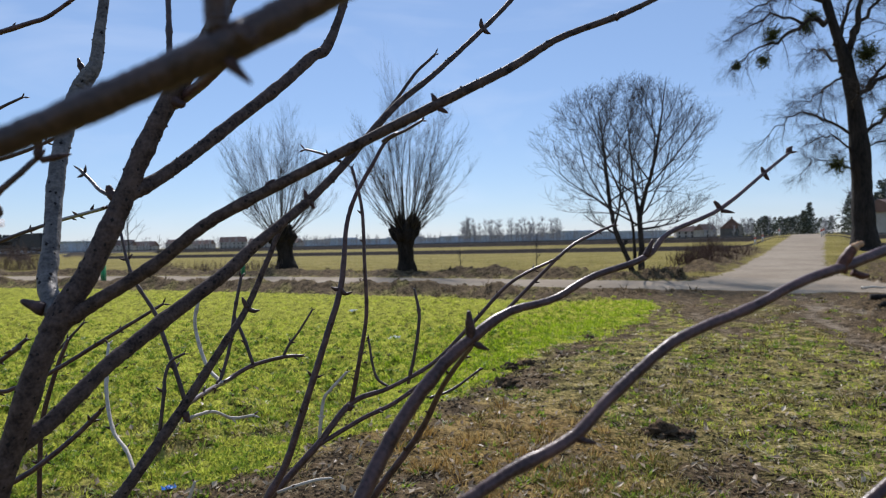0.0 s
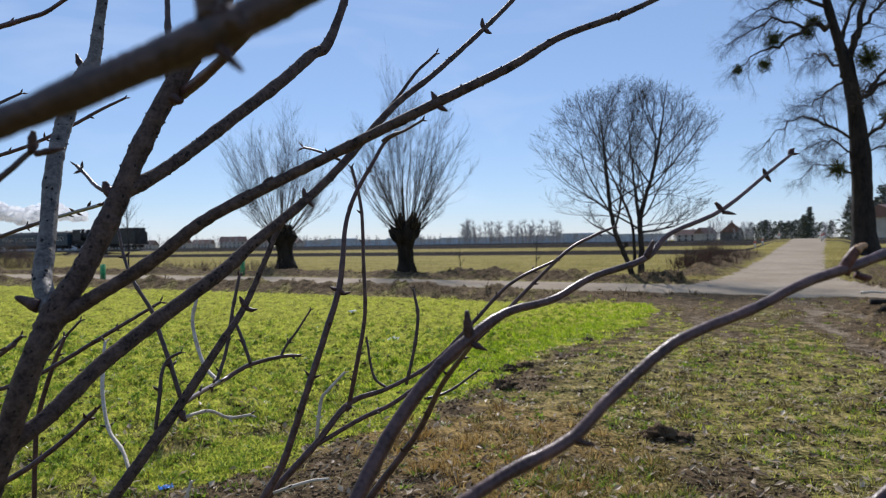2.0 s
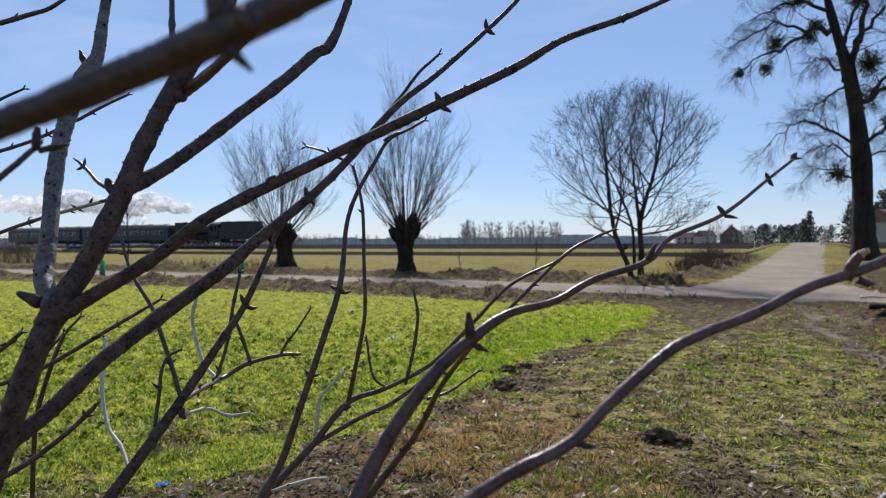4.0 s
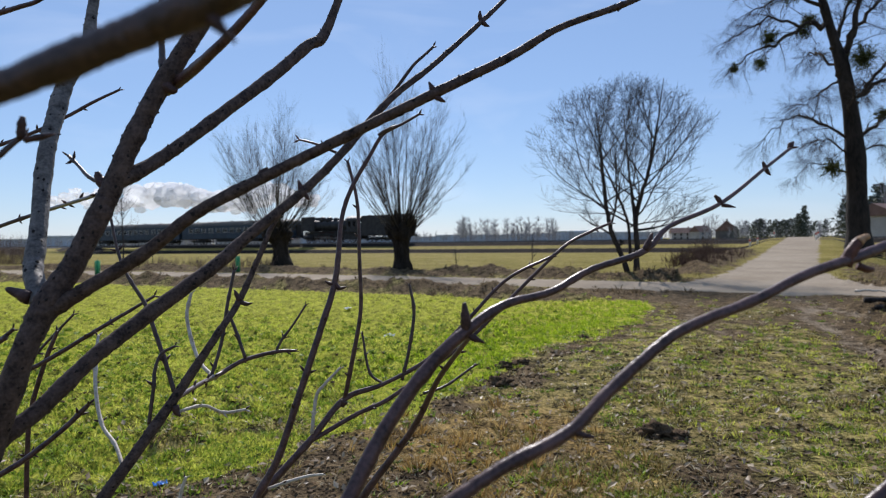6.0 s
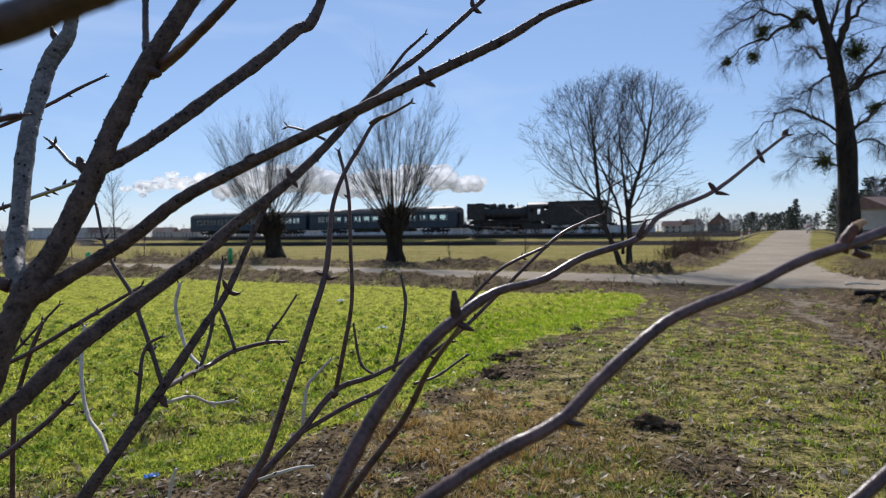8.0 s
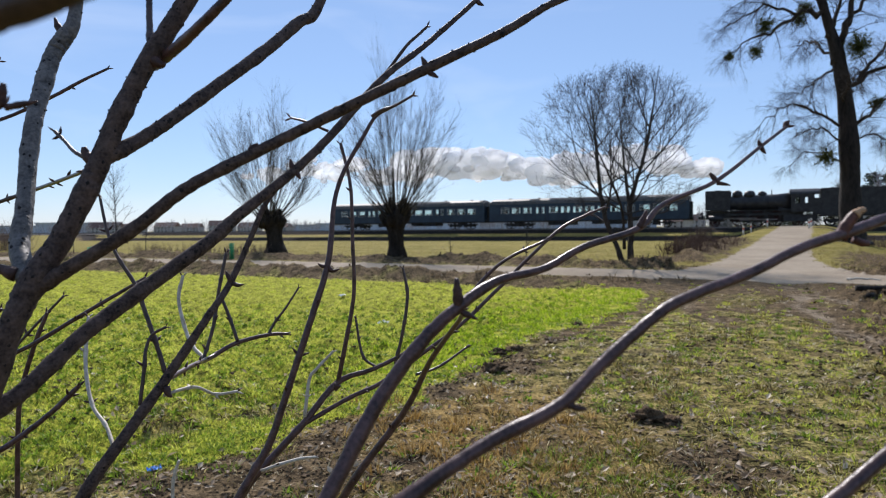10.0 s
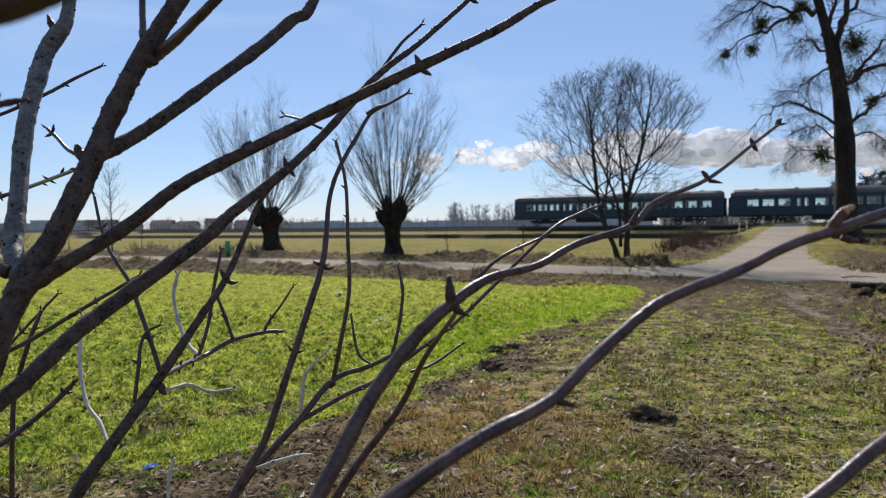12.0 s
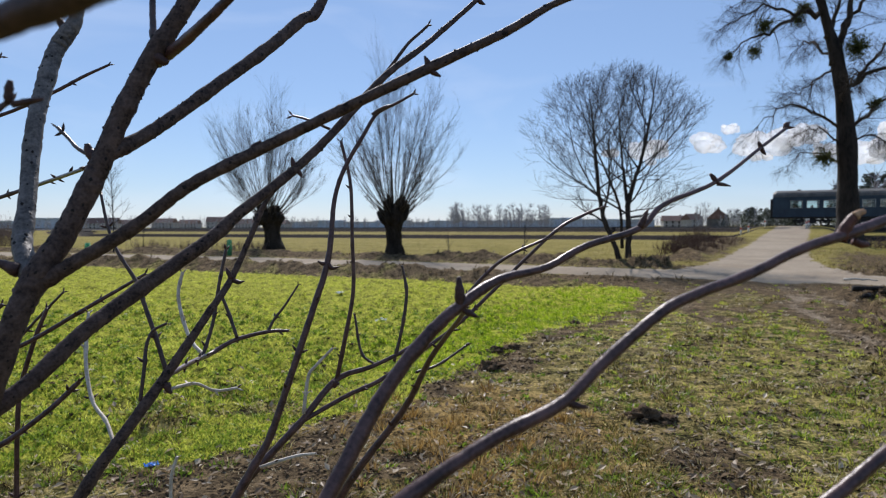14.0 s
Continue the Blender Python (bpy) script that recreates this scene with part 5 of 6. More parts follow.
def locomotive():
    """A black tender engine that runs tender first: the tender leads towards +x. z = 0 on the rails."""
    ob = thing("steam_locomotive", Matrix(), "sooty black steam locomotive with smoke deflectors, running tender first", "locomotive")
    V, F = [], []
    ring_loft(V, F, [(-9.3, 0.55, 2.75), (-9.25, 0.86, 2.75), (-7.2, 0.9, 2.75), (-7.15, 0.84, 2.75), (-2.2, 0.92, 2.75), (-0.6, 1.1, 2.72)])
    part("boiler", mesh_from("boiler", V, F, SOOT), ob)
    V, F = [], []
    tube(V, F, [Vector((-8.3, 0, 3.5)), Vector((-8.3, 0, 3.75)), Vector((-8.3, 0, 4.2)), Vector((-8.3, 0, 4.3))], [0.42, 0.33, 0.33, 0.4], 18)
    part("chimney", mesh_from("chimney", V, F, SOOT), ob)
    for x, r, h in ((-6.2, 0.55, 0.66), (-4.9, 0.6, 0.6), (-3.6, 0.42, 0.5)):
        V, F = [], []
        tube(V, F, [Vector((x, 0, 3.35)), Vector((x, 0, 3.55 + h * 0.5)), Vector((x, 0, 3.55 + h * 0.85)), Vector((x, 0, 3.57 + h))], [r * 1.1, r, r * 0.8, r * 0.3], 18)
        part("dome", mesh_from("dome", V, F, SOOT), ob)
    V, F = [], []
    tube(V, F, [Vector((-2.6, 0, 3.5)), Vector((-2.6, 0, 4.2))], [0.05, 0.05], 8)
    tube(V, F, [Vector((-3.2, 0.25, 3.5)), Vector((-3.2, 0.25, 3.9))], [0.09, 0.09], 8)
    part("whistle", mesh_from("whistle", V, F, SOOT), ob)
    for y in (-1.36, 1.36):
        V, F = [], []
        box(V, F, -9.6, -6.9, y - 0.02, y + 0.02, 1.95, 4.2)
        box(V, F, -9.2, -9.1, min(y, y * 0.6), max(y, y * 0.6), 3.0, 3.06)
        box(V, F, -7.5, -7.4, min(y, y * 0.6), max(y, y * 0.6), 3.0, 3.06)
        part("smoke_deflector", mesh_from("smoke_deflector", V, F, SOOT, False), ob)
        V, F = [], []
        box(V, F, -9.7, -0.2, min(y * 1.03, y * 0.66), max(y * 1.03, y * 0.66), 1.78, 1.86)
        part("running_board", mesh_from("running_board", V, F, SOOT, False), ob)
        V, F = [], []
        tube(V, F, [Vector((-9.2, y * 0.8, 0.95)), Vector((-7.6, y * 0.8, 0.95))], [0.34, 0.34], 16)
        part("cylinder", mesh_from("cylinder", V, F, SOOT), ob)
        V, F = [], []
        box(V, F, -7.6, -4.1, y * 0.78 - 0.04, y * 0.78 + 0.04, 0.88, 1.0)
        box(V, F, -6.0, -2.0, y * 0.72 - 0.03, y * 0.72 + 0.03, 0.72, 0.84)
        part("connecting_rod", mesh_from("connecting_rod", V, F, STEEL, False), ob)
    V, F = [], []
    box(V, F, -9.6, 0.6, -0.55, -0.45, 0.85, 1.75)
    box(V, F, -9.6, 0.6, 0.45, 0.55, 0.85, 1.75)
    box(V, F, -10.0, -9.8, -1.45, 1.45, 0.85, 1.35)
    box(V, F, -1.9, 0.4, -0.75, 0.75, 1.0, 2.2)
    part("frame", mesh_from("frame", V, F, SOOT, False), ob)
    # ashpan and rigging blocks, added to close bright gaps between the wheels
    V, F = [], []
    for y in (-0.95, 0.95):
        box(V, F, -5.2, -4.9, y - 0.04, y + 0.04, 0.35, 1.75)
        box(V, F, -3.3, -3.0, y - 0.04, y + 0.04, 0.3, 1.75)
        box(V, F, -7.4, -1.2, y - 0.05, y + 0.05, 1.25, 1.5)
        box(V, F, -1.4, 1.9, y - 0.05, y + 0.05, 0.55, 1.3)
    box(V, F, -7.0, -1.0, -0.44, 0.44, 0.55, 1.7)
    part("ashpan_and_rigging", mesh_from("ashpan_and_rigging", V, F, SOOT, False), ob)
    # cab
    V, F = [], []
    for y in (-1.48, 1.42):
        box(V, F, -0.6, 1.6, y, y + 0.06, 1.6, 2.55)
        box(V, F, -0.6, 1.6, y, y + 0.06, 3.3, 3.62)
        for a, b in ((-0.6, -0.25), (0.2, 0.7), (1.1, 1.6)):
            box(V, F, a, b, y, y + 0.06, 2.55, 3.3)
    box(V, F, -0.66, -0.6, -1.48, 1.48, 1.6, 3.62)
    for y in (-1.42, 1.36):
        box(V, F, 1.6, 2.2, y, y + 0.05, 1.3, 3.1)
    part("cab", mesh_from("cab", V, F, SOOT, False), ob)
    V, F = [], []
    pr = [(-1.55, 3.6), (-1.3, 3.85), (-0.7, 4.12), (0, 4.2), (0.7, 4.12), (1.3, 3.85), (1.55, 3.6)]
    for x in (-0.8, 2.1):
        V += [Vector((x, y, z)) for y, z in pr]
    F += [(k, k + 7, k + 8, k + 1) for k in range(6)] + [tuple(range(7)), tuple(range(13, 6, -1))]
    part("cab_roof", mesh_from("cab_roof", V, F, SOOT, False), ob)
    # tender
    V, F = [], []
    box(V, F, 2.2, 9.9, -1.45, 1.45, 1.25, 3.35)
    box(V, F, 2.2, 2.3, -1.45, 1.45, 3.35, 4.12)
    box(V, F, 9.3, 9.4, -1.4, 1.4, 3.35, 4.18)
    for y in (-1.4, 1.32):
        box(V, F, 2.3, 9.3, y, y + 0.08, 3.35, 4.15)
    box(V, F, 2.0, 10.1, -1.4, 1.4, 1.05, 1.25)
    box(V, F, 10.1, 10.25, -1.45, 1.45, 0.9, 1.3)
    part("tender_body", mesh_from("tender_body", V, F, SOOT, False), ob)
    V, F = [], []
    rg = random.Random(9)
    for _ in range(150):
        c = Vector((rg.uniform(2.6, 9.0), rg.uniform(-1.15, 1.15), rg.uniform(3.75, 4.12)))
        r = rg.uniform(0.1, 0.26)
        tube(V, F, [c - Vector((0, 0, r)), c - Vector((rg.uniform(-.1, .1), 0, r * 0.3)), c + Vector((0, rg.uniform(-.1, .1), r * 0.6))], [r * 0.6, r, r * 0.5], 5)
    box(V, F, 2.4, 9.2, -1.3, 1.3, 3.36, 3.85)
    part("coal", mesh_from("coal", V, F, SOOT, False), ob)
    V, F = [], []
    for y in (-0.7, 0.7):
        tube(V, F, [Vector((10.25, y, 1.8)), Vector((10.0, y, 3.4))], [0.02, 0.02], 5)
        tube(V, F, [Vector((9.95, y, 3.0)), Vector((10.3, y, 1.3))], [0.025, 0.025], 5)
    part("ladder", mesh_from("ladder", V, F, SOOT), ob)
    for x, s in ((10.25, 1), (-10.0, -1)):
        for y in (-0.875, 0.875):
            V, F = [], []
            tube(V, F, [Vector((x, y, 1.08)), Vector((x + s * 0.3, y, 1.08)), Vector((x + s * 0.3, y, 1.08)), Vector((x + s * 0.38, y, 1.08))], [0.11, 0.1, 0.25, 0.24], 14)
            part("buffer", mesh_from("buffer", V, F, SOOT), ob)
            V, F = [], []
            tube(V, F, [Vector((x, y, 1.55)), Vector((x + s * 0.12, y, 1.55)), Vector((x + s * 0.16, y, 1.55))], [0.15, 0.16, 0.12], 12)
            part("lamp", mesh_from("lamp", V, F, SOOT), ob)
    for x, r, k in ((-8.6, 0.5, 10), (-5.9, 0.875, 14), (-4.05, 0.875, 14), (-2.2, 0.875, 14), (0.1, 0.6, 10)):
        wheelset(ob, x, r, k, RED)
    for x in (3.2, 5.0, 7.0, 8.8):
        wheelset(ob, x, 0.5, 0, DARK)
    for x in (4.1, 7.9):
        V, F = [], []
        for y in (-1.05, 1.05):
            box(V, F, x - 1.5, x + 1.5, y - 0.06, y + 0.06, 0.45, 0.75)
            for dx in (-0.9, 0.9):
                box(V, F, x + dx - 0.18, x + dx + 0.18, y - 0.09, y + 0.09, 0.3, 0.62)
        part("bogie_frame", mesh_from("bogie_frame", V, F, DARK, False), ob)
    MOVING.append(ob)
    return ob


# the train's rear end stands at S_REAR at 11 s and runs at SPEED
S_REAR, SPEED = -2.0, 15.4
rear_coach = coach("dark blue-green passenger coach with a row of pale-framed windows")
front_coach = coach("dark blue-green passenger coach next to the engine")
engine = locomotive()
OFFSET = {rear_coach: 13.2, front_coach: 13.2 + 26.6, engine: 26.4 + 26.8 + 10.9}

# ---- steam ----
STEAM = bpy.data.materials.new("white_steam")
STEAM.use_nodes = True
sn, sl = STEAM.node_tree.nodes, STEAM.node_tree.links
s_diff, s_tr, s_mix = sn.new("ShaderNodeBsdfDiffuse"), sn.new("ShaderNodeBsdfTranslucent"), sn.new("ShaderNodeMixShader")
s_diff.inputs[0].default_value, s_tr.inputs[0].default_value = (0.98, 0.98, 0.98, 1), (0.99, 0.99, 0.99, 1)
s_mix.inputs[0].default_value = 0.7
sl.new(s_diff.outputs[0], s_mix.inputs[1])
sl.new(s_tr.outputs[0], s_mix.inputs[2])
s_clear, s_veil = sn.new("ShaderNodeBsdfTransparent"), sn.new("ShaderNodeMixShader")
s_veil.inputs[0].default_value = 0.28
sl.new(s_mix.outputs[0], s_veil.inputs[1])
sl.new(s_clear.outputs[0], s_veil.inputs[2])
sl.new(s_veil.outputs[0], sn["Material Output"].inputs[0])
WISP = STEAM.copy()
WISP.name = "thin_white_steam"
WISP.node_tree.nodes[s_veil.name].inputs[0].default_value = 0.5


def billow(v, seed):
    """How far a lobe bulges at the unit directions v: rounded bumps over rounded bumps."""
    out = np.zeros(len(v))
    for i, c in enumerate(v):
        p = Vector(c)
        out[i] = 0.72 * abs(noise.noise(p * 1.4 + Vector((seed, 0, 0)))) + 0.2 * abs(noise.noise(p * 2.9 + Vector((0, seed, 3))))
    return out


def puff(seed, size, mat):
    """One cloud of steam: round lobes heaped on one another, as one lumpy skin."""
    rs = random.Random(seed)
    d = LOBE_V
    r = np.full(len(d), 0.5 * size)
    for _ in range(30):
        a, h = rs.uniform(0, 6.283), rs.uniform(-0.4, 0.6)
        c = np.array([math.cos(a) * 1.0, math.sin(a) * 0.7, h]) * size * rs.uniform(0.3, 0.75)
        q = size * rs.uniform(0.17, 0.44)
        along = d @ c
        disc = along ** 2 - c @ c + q * q
        r = np.maximum(r, np.where((disc > 0) & (along > 0), along + np.sqrt(np.clip(disc, 0, None)), 0))
    r = r + size * (0.16 * billow(d * 1.8, seed * 7.3) + 0.09 * billow(d * 4, seed * 3.1) + 0.045 * billow(d * 10, seed * 1.7))
    ob = new("steam_puff", mesh_from("steam_puff", (d * r[:, None] * np.array([1.25, 1.0, 0.86])).tolist(), LOBE_F.tolist(), mat))
    # thin shreds round the rim
    for k in range(5):
        c = d[rs.randrange(len(d))]
        at_rim = c * rs.uniform(0.6, 0.82) * size
        q = size * rs.uniform(0.08, 0.2)
        lump = 1 + 0.9 * billow(WISP_V * 1.6, seed + k * 5.7) + 0.4 * billow(WISP_V * 4, k * 2.3)
        v = at_rim + WISP_V * lump[:, None] * q * np.array([1.3, 1.0, 0.75])
        part("shred", mesh_from("shred", v.tolist(), WISP_F.tolist(), WISP), ob, "thin shred of steam")
    return ob


def puff_sphere(level=5):
    b = bmesh.new()
    bmesh.ops.create_icosphere(b, subdivisions=level, radius=1)
    v = np.array([x.co[:] for x in b.verts])
    f = np.array([[x.index for x in q.verts] for q in b.faces])
    b.free()
    return v, f


LOBE_V, LOBE_F = puff_sphere(5)
ICO3_V, ICO3_F = puff_sphere(4)
WISP_V, WISP_F = puff_sphere(3)
PUFFS = []
rg = random.Random(21)
s, i = 1.0, 0
while s < 74:
    # s metres behind the chimney: the plume climbs, widens, then breaks up
    size = (1.7 + 1.5 * (1 - math.exp(-s / 14))) * rg.uniform(0.55, 1.25)
    if s > 44:
        size *= rg.uniform(0.6, 0.85) if s < 58 else rg.uniform(0.35, 0.7)
    z = 6.3 + 2.6 * (1 - math.exp(-s / 10)) + rg.uniform(-1.1, 1.3) * min(1, s / 10) + 0.5 * math.sin(s / 4.5) * min(1, s / 15) + 0.04 * max(0, s - 40)
    ob = puff(i, size, STEAM if s < 46 else WISP)
    tagged(ob, "billow of white steam trailing from the locomotive", "steam", "plume of steam")
    PUFFS.append((ob, s, rg.uniform(-1, 1) * min(1.5, s / 8), z, rg.uniform(-40, 40)))
    s += size * (rg.uniform(0.75, 1.2) if s < 44 else rg.uniform(1.0, 1.6) if s < 58 else rg.uniform(1.6, 2.8))
    i += 1


def motions():
    """The train and its plume run along the track from left to right."""
    times = [0, 0.1, 0.3] + [k * 0.5 for k in range(1, 28)] + [13.7, 13.9, 14.0]
    for ob in MOVING:
        walk(ob, [(t, track_pose(S_REAR + SPEED * (t - 11.0) + OFFSET[ob])) for t in times])
    chimney = OFFSET[engine] - 8.3
    for ob, back, side, z, turn in PUFFS:
        rows = []
        for t in times:
            p = on_track(S_REAR + SPEED * (t - 11.0) + chimney - back, RAIL_Z + z, side)
            rows.append((t, pose(p.x, p.y, p.z, 0, 0, HEADING + turn + 2.0 * t)))
        walk(ob, rows)
    for ax, x, r in TURNING:
        turn = math.degrees(SPEED / 30 / r)
        rows = [(k / 30, pose(x, 0, r, 0, turn * k, 0)) for k in range(14 * 30 + 1)]
        walk(ax, rows)

# ---- lane side, crossing and distance ----
HEDGE = surface("brown_brush", (0.07, 0.045, 0.035), (0.17, 0.12, 0.09), 5, 0.9, 0.2, 30)
# grey render with the gable's backlit shade put into the colour
BACKLIT_RENDER = surface("backlit_grey_render", (0.085, 0.08, 0.075), (0.15, 0.142, 0.135), 0.8, 0.9, 0.1, 10)
# plaster greyed: distance haze and backlit wall shade are in the colour
PLASTER = surface("hazed_plaster", (0.26, 0.25, 0.235), (0.4, 0.385, 0.36), 0.6, 0.9, 0.1, 10)
TILE = surface("red_brown_roof", (0.11, 0.065, 0.052), (0.2, 0.125, 0.1), 0.8, 0.8, 0.2, 8)
# wall sheet tinted blue-grey, putting the horizon's haze into the colour
SHED = surface("hazed_blue_sheet", (0.3, 0.35, 0.42), (0.5, 0.55, 0.62), 0.3, 0.6, 0.1, 4)
# conifer green lightened towards grey, so that haze sits in the colour
FIR = surface("hazed_conifer", (0.04, 0.05, 0.035), (0.10, 0.115, 0.085), 2, 0.9, 0.3, 10)
WHITE = surface("dirty_white_post_paint", (0.4, 0.38, 0.32), (0.6, 0.57, 0.5), 6, 0.6, 0.1, 40)
POST_RED = surface("red_post_paint", (0.4, 0.05, 0.03), (0.55, 0.09, 0.06), 6, 0.6, 0.1, 40)
# twig bark far paler than near by, with distance haze in its colour
HAZED_TWIG = surface("hazed_distant_twigs", (0.2, 0.2, 0.22), (0.32, 0.32, 0.34), 0.5, 0.9, 0.1, 5)


BROWN_BRUSH = surface("red_brown_brush", (0.05, 0.03, 0.022), (0.13, 0.085, 0.062), 5, 0.9, 0.2, 30, gloss=0.1)


def brush(place, size, seed, label, name="brushwood", mat=None, sticks=200):
    rg = random.Random(seed)
    ob = thing(name, pose(*place), label, "bush")
    V, F = [], []
    for _ in range(sticks):
        a, t = rg.uniform(0, 6.283), rg.uniform(0.05, 0.9)
        o = Vector((rg.uniform(-1, 1) * size[0], rg.uniform(-1, 1) * size[1], -0.05))
        q = shoot_curve(rg, o, (math.cos(a) * t, math.sin(a) * t, 1), size[2] * rg.uniform(0.4, 1.1), 0.2, 0.15, 4)
        tube(V, F, q, [0.016, 0.014, 0.011, 0.008, 0.005], 3, False)
        twigs(rg, V, F, q, 0.008, 5, size[2] * 0.4, 0.8, 0.2, 0.2)
    part("brush", mesh_from("brush", V, F, mat or HEDGE), ob)["kind"] = "stuff"
    return ob


for k, (along, left, width) in enumerate(((9.0, 3.8, 1.0), (12.5, 3.9, 1.3), (16.5, 4.0, 1.5), (21.0, 4.2, 1.6))):
    c = ROAD_A + ROAD_DIR * along + Vector((-ROAD_DIR.y, ROAD_DIR.x)) * left
    brush(at(c.x, c.y), (width, width, 0.75), 50 + k, "brown leafless brushwood on the road bank", mat=BROWN_BRUSH, sticks=170)
brush(at(18.4, 44.0), (0.55, 0.5, 1.7), 32, "dark leafless bush beside the road", sticks=130)
brush(at(-16.5, 41.0), (2.6, 1.0, 0.9), 33, "pale dry weeds by the lane", sticks=160)
brush(at(-12.4, 42.5), (1.6, 0.9, 0.8), 34, "pale dry weeds by the lane", sticks=120)
brush(at(29.6, 41.5), (2.2, 1.2, 0.9), 35, "brushwood pile at the foot of the old tree", sticks=220)
brush(at(-37.5, 56.0), (2.0, 1.5, 2.6), 36, "tall leafless bush at the field's end", sticks=200)


def tree_guard(x, y):
    ob = thing("tree_guard", pose(*at(x, y)), "green mesh guard round a young tree", "tree guard", "tree guards by the lane")
    V, F = [], []
    for k in range(8):
        a = k * math.pi / 4
        tube(V, F, [Vector((math.cos(a) * 0.11, math.sin(a) * 0.11, 0)), Vector((math.cos(a) * 0.11, math.sin(a) * 0.11, 0.85))], [0.022, 0.022], 4)
    tube(V, F, [Vector((0, 0, 0)), Vector((0, 0, 0.9))], [0.03, 0.02], 6)
    part("mesh_tube", mesh_from("mesh_tube", V, F, GUARD), ob)


GUARD = surface("green_plastic_mesh", (0.02, 0.2, 0.08), (0.05, 0.34, 0.15), 12, 0.5, 0.1, 60)
tree_guard(-17.2, 32.2)
tree_guard(-10.9, 34.6)


def sapling(x, y, h, seed):
    rg = random.Random(seed)
    ob = thing("sapling", pose(*at(x, y)), "slim bare sapling with thin upright twigs", "tree", "saplings along the lane")
    V, F = [], []
    q = shoot_curve(rg, (0, 0, -0.05), (0, 0, 1), h, 0.4, 0.03, 8)
    r = 0.008 * h + 0.012
    tube(V, F, q, [r * (1 - 0.85 * k / 8) for k in range(9)], 6, False)
    twigs(rg, V, F, q, r * 0.4, int(10 + 4 * h), h * 0.28, 0.8, 0.35, 0.3, 6)
    part("stem", mesh_from("stem", V, F, TWIG), ob)


sapling(-19.5, 39.5, 5.5, 41)
sapling(4.4, 30.2, 1.9, 42)
sapling(0.8, 31.0, 1.3, 43)
sapling(-23.5, 42, 2.2, 44)
sapling(-17.7, 39.5, 2.0, 45)


def marker_post(x, y):
    ob = thing("marker_post", pose(*at(x, y)), "red and white marker post beside the crossing road", "post", "marker posts at the crossing")
    V, F = [], []
    tube(V, F, [Vector((0, 0, -0.1)), Vector((0, 0, 0.5))], [0.075, 0.07], 10)
    part("post", mesh_from("post", V, F, WHITE), ob)
    V, F = [], []
    tube(V, F, [Vector((0, 0, 0.5)), Vector((0, 0, 0.66))], [0.074, 0.074], 10)
    part("band", mesh_from("band", V, F, POST_RED), ob, "red band")
    V, F = [], []
    tube(V, F, [Vector((0, 0, 0.66)), Vector((0, 0, 0.84)), Vector((0, 0, 0.9))], [0.072, 0.07, 0.025], 10)
    part("cap", mesh_from("cap", V, F, WHITE), ob)


for x, y in ((27.9, 57.0), (31.4, 62.6), (36.2, 68.6), (36.0, 60.6), (38.6, 64.6)):
    marker_post(x, y)


def house(x, y, w, d, h, roof, turn, wall_mat, roof_mat, label, storeys=2):
    ob = thing("house", pose(x, y, 0, 0, 0, turn), label, "house", "houses of the far village")
    V, F = [], []
    box(V, F, -w / 2, w / 2, -d / 2, d / 2, -0.2, h)
    part("wall", mesh_from("wall", V, F, wall_mat, False), ob)
    V, F = [], []
    e = 0.35
    V += [Vector(p) for p in ((-w / 2 - e, -d / 2 - e, h), (w / 2 + e, -d / 2 - e, h), (w / 2 + e, d / 2 + e, h), (-w / 2 - e, d / 2 + e, h), (-w / 2 - e, 0, h + roof), (w / 2 + e, 0, h + roof))]
    F += [(0, 1, 5, 4), (2, 3, 4, 5), (0, 4, 3), (1, 2, 5), (3, 2, 1, 0)]
    part("roof", mesh_from("roof", V, F, roof_mat, False), ob)
    n = max(2, int(w / 3.2))
    for sy in range(storeys):
        for k in range(n):
            V, F = [], []
            cx = -w / 2 + w * (k + 0.5) / n
            cz = h * (sy + 0.55) / storeys
            box(V, F, cx - 0.55, cx + 0.55, -d / 2 - 0.05, -d / 2 + 0.02, cz - 0.65, cz + 0.65)
            part("window", mesh_from("window", V, F, DARK, False), ob)
    V, F = [], []
    box(V, F, w * 0.2, w * 0.2 + 0.6, -0.3, 0.3, h + roof * 0.4, h + roof + 0.7)
    part("chimney", mesh_from("chimney", V, F, roof_mat, False), ob)


def far(bearing, dist):
    return dist * math.sin(radians(bearing)), dist * math.cos(radians(bearing))


house(*far(24.4, 300), 10, 9, 4.2, 4.4, 65, BACKLIT_RENDER, TILE, "gabled house with a dark roof beyond the track")
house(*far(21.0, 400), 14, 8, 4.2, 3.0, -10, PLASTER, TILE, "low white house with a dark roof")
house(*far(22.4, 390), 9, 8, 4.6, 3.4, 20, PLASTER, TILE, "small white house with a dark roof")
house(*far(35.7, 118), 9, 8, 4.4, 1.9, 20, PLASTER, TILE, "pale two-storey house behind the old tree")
rg = random.Random(61)
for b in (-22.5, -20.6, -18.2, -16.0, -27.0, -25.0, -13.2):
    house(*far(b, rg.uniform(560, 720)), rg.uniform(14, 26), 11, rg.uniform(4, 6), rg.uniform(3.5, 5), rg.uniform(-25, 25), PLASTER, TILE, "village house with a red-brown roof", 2)


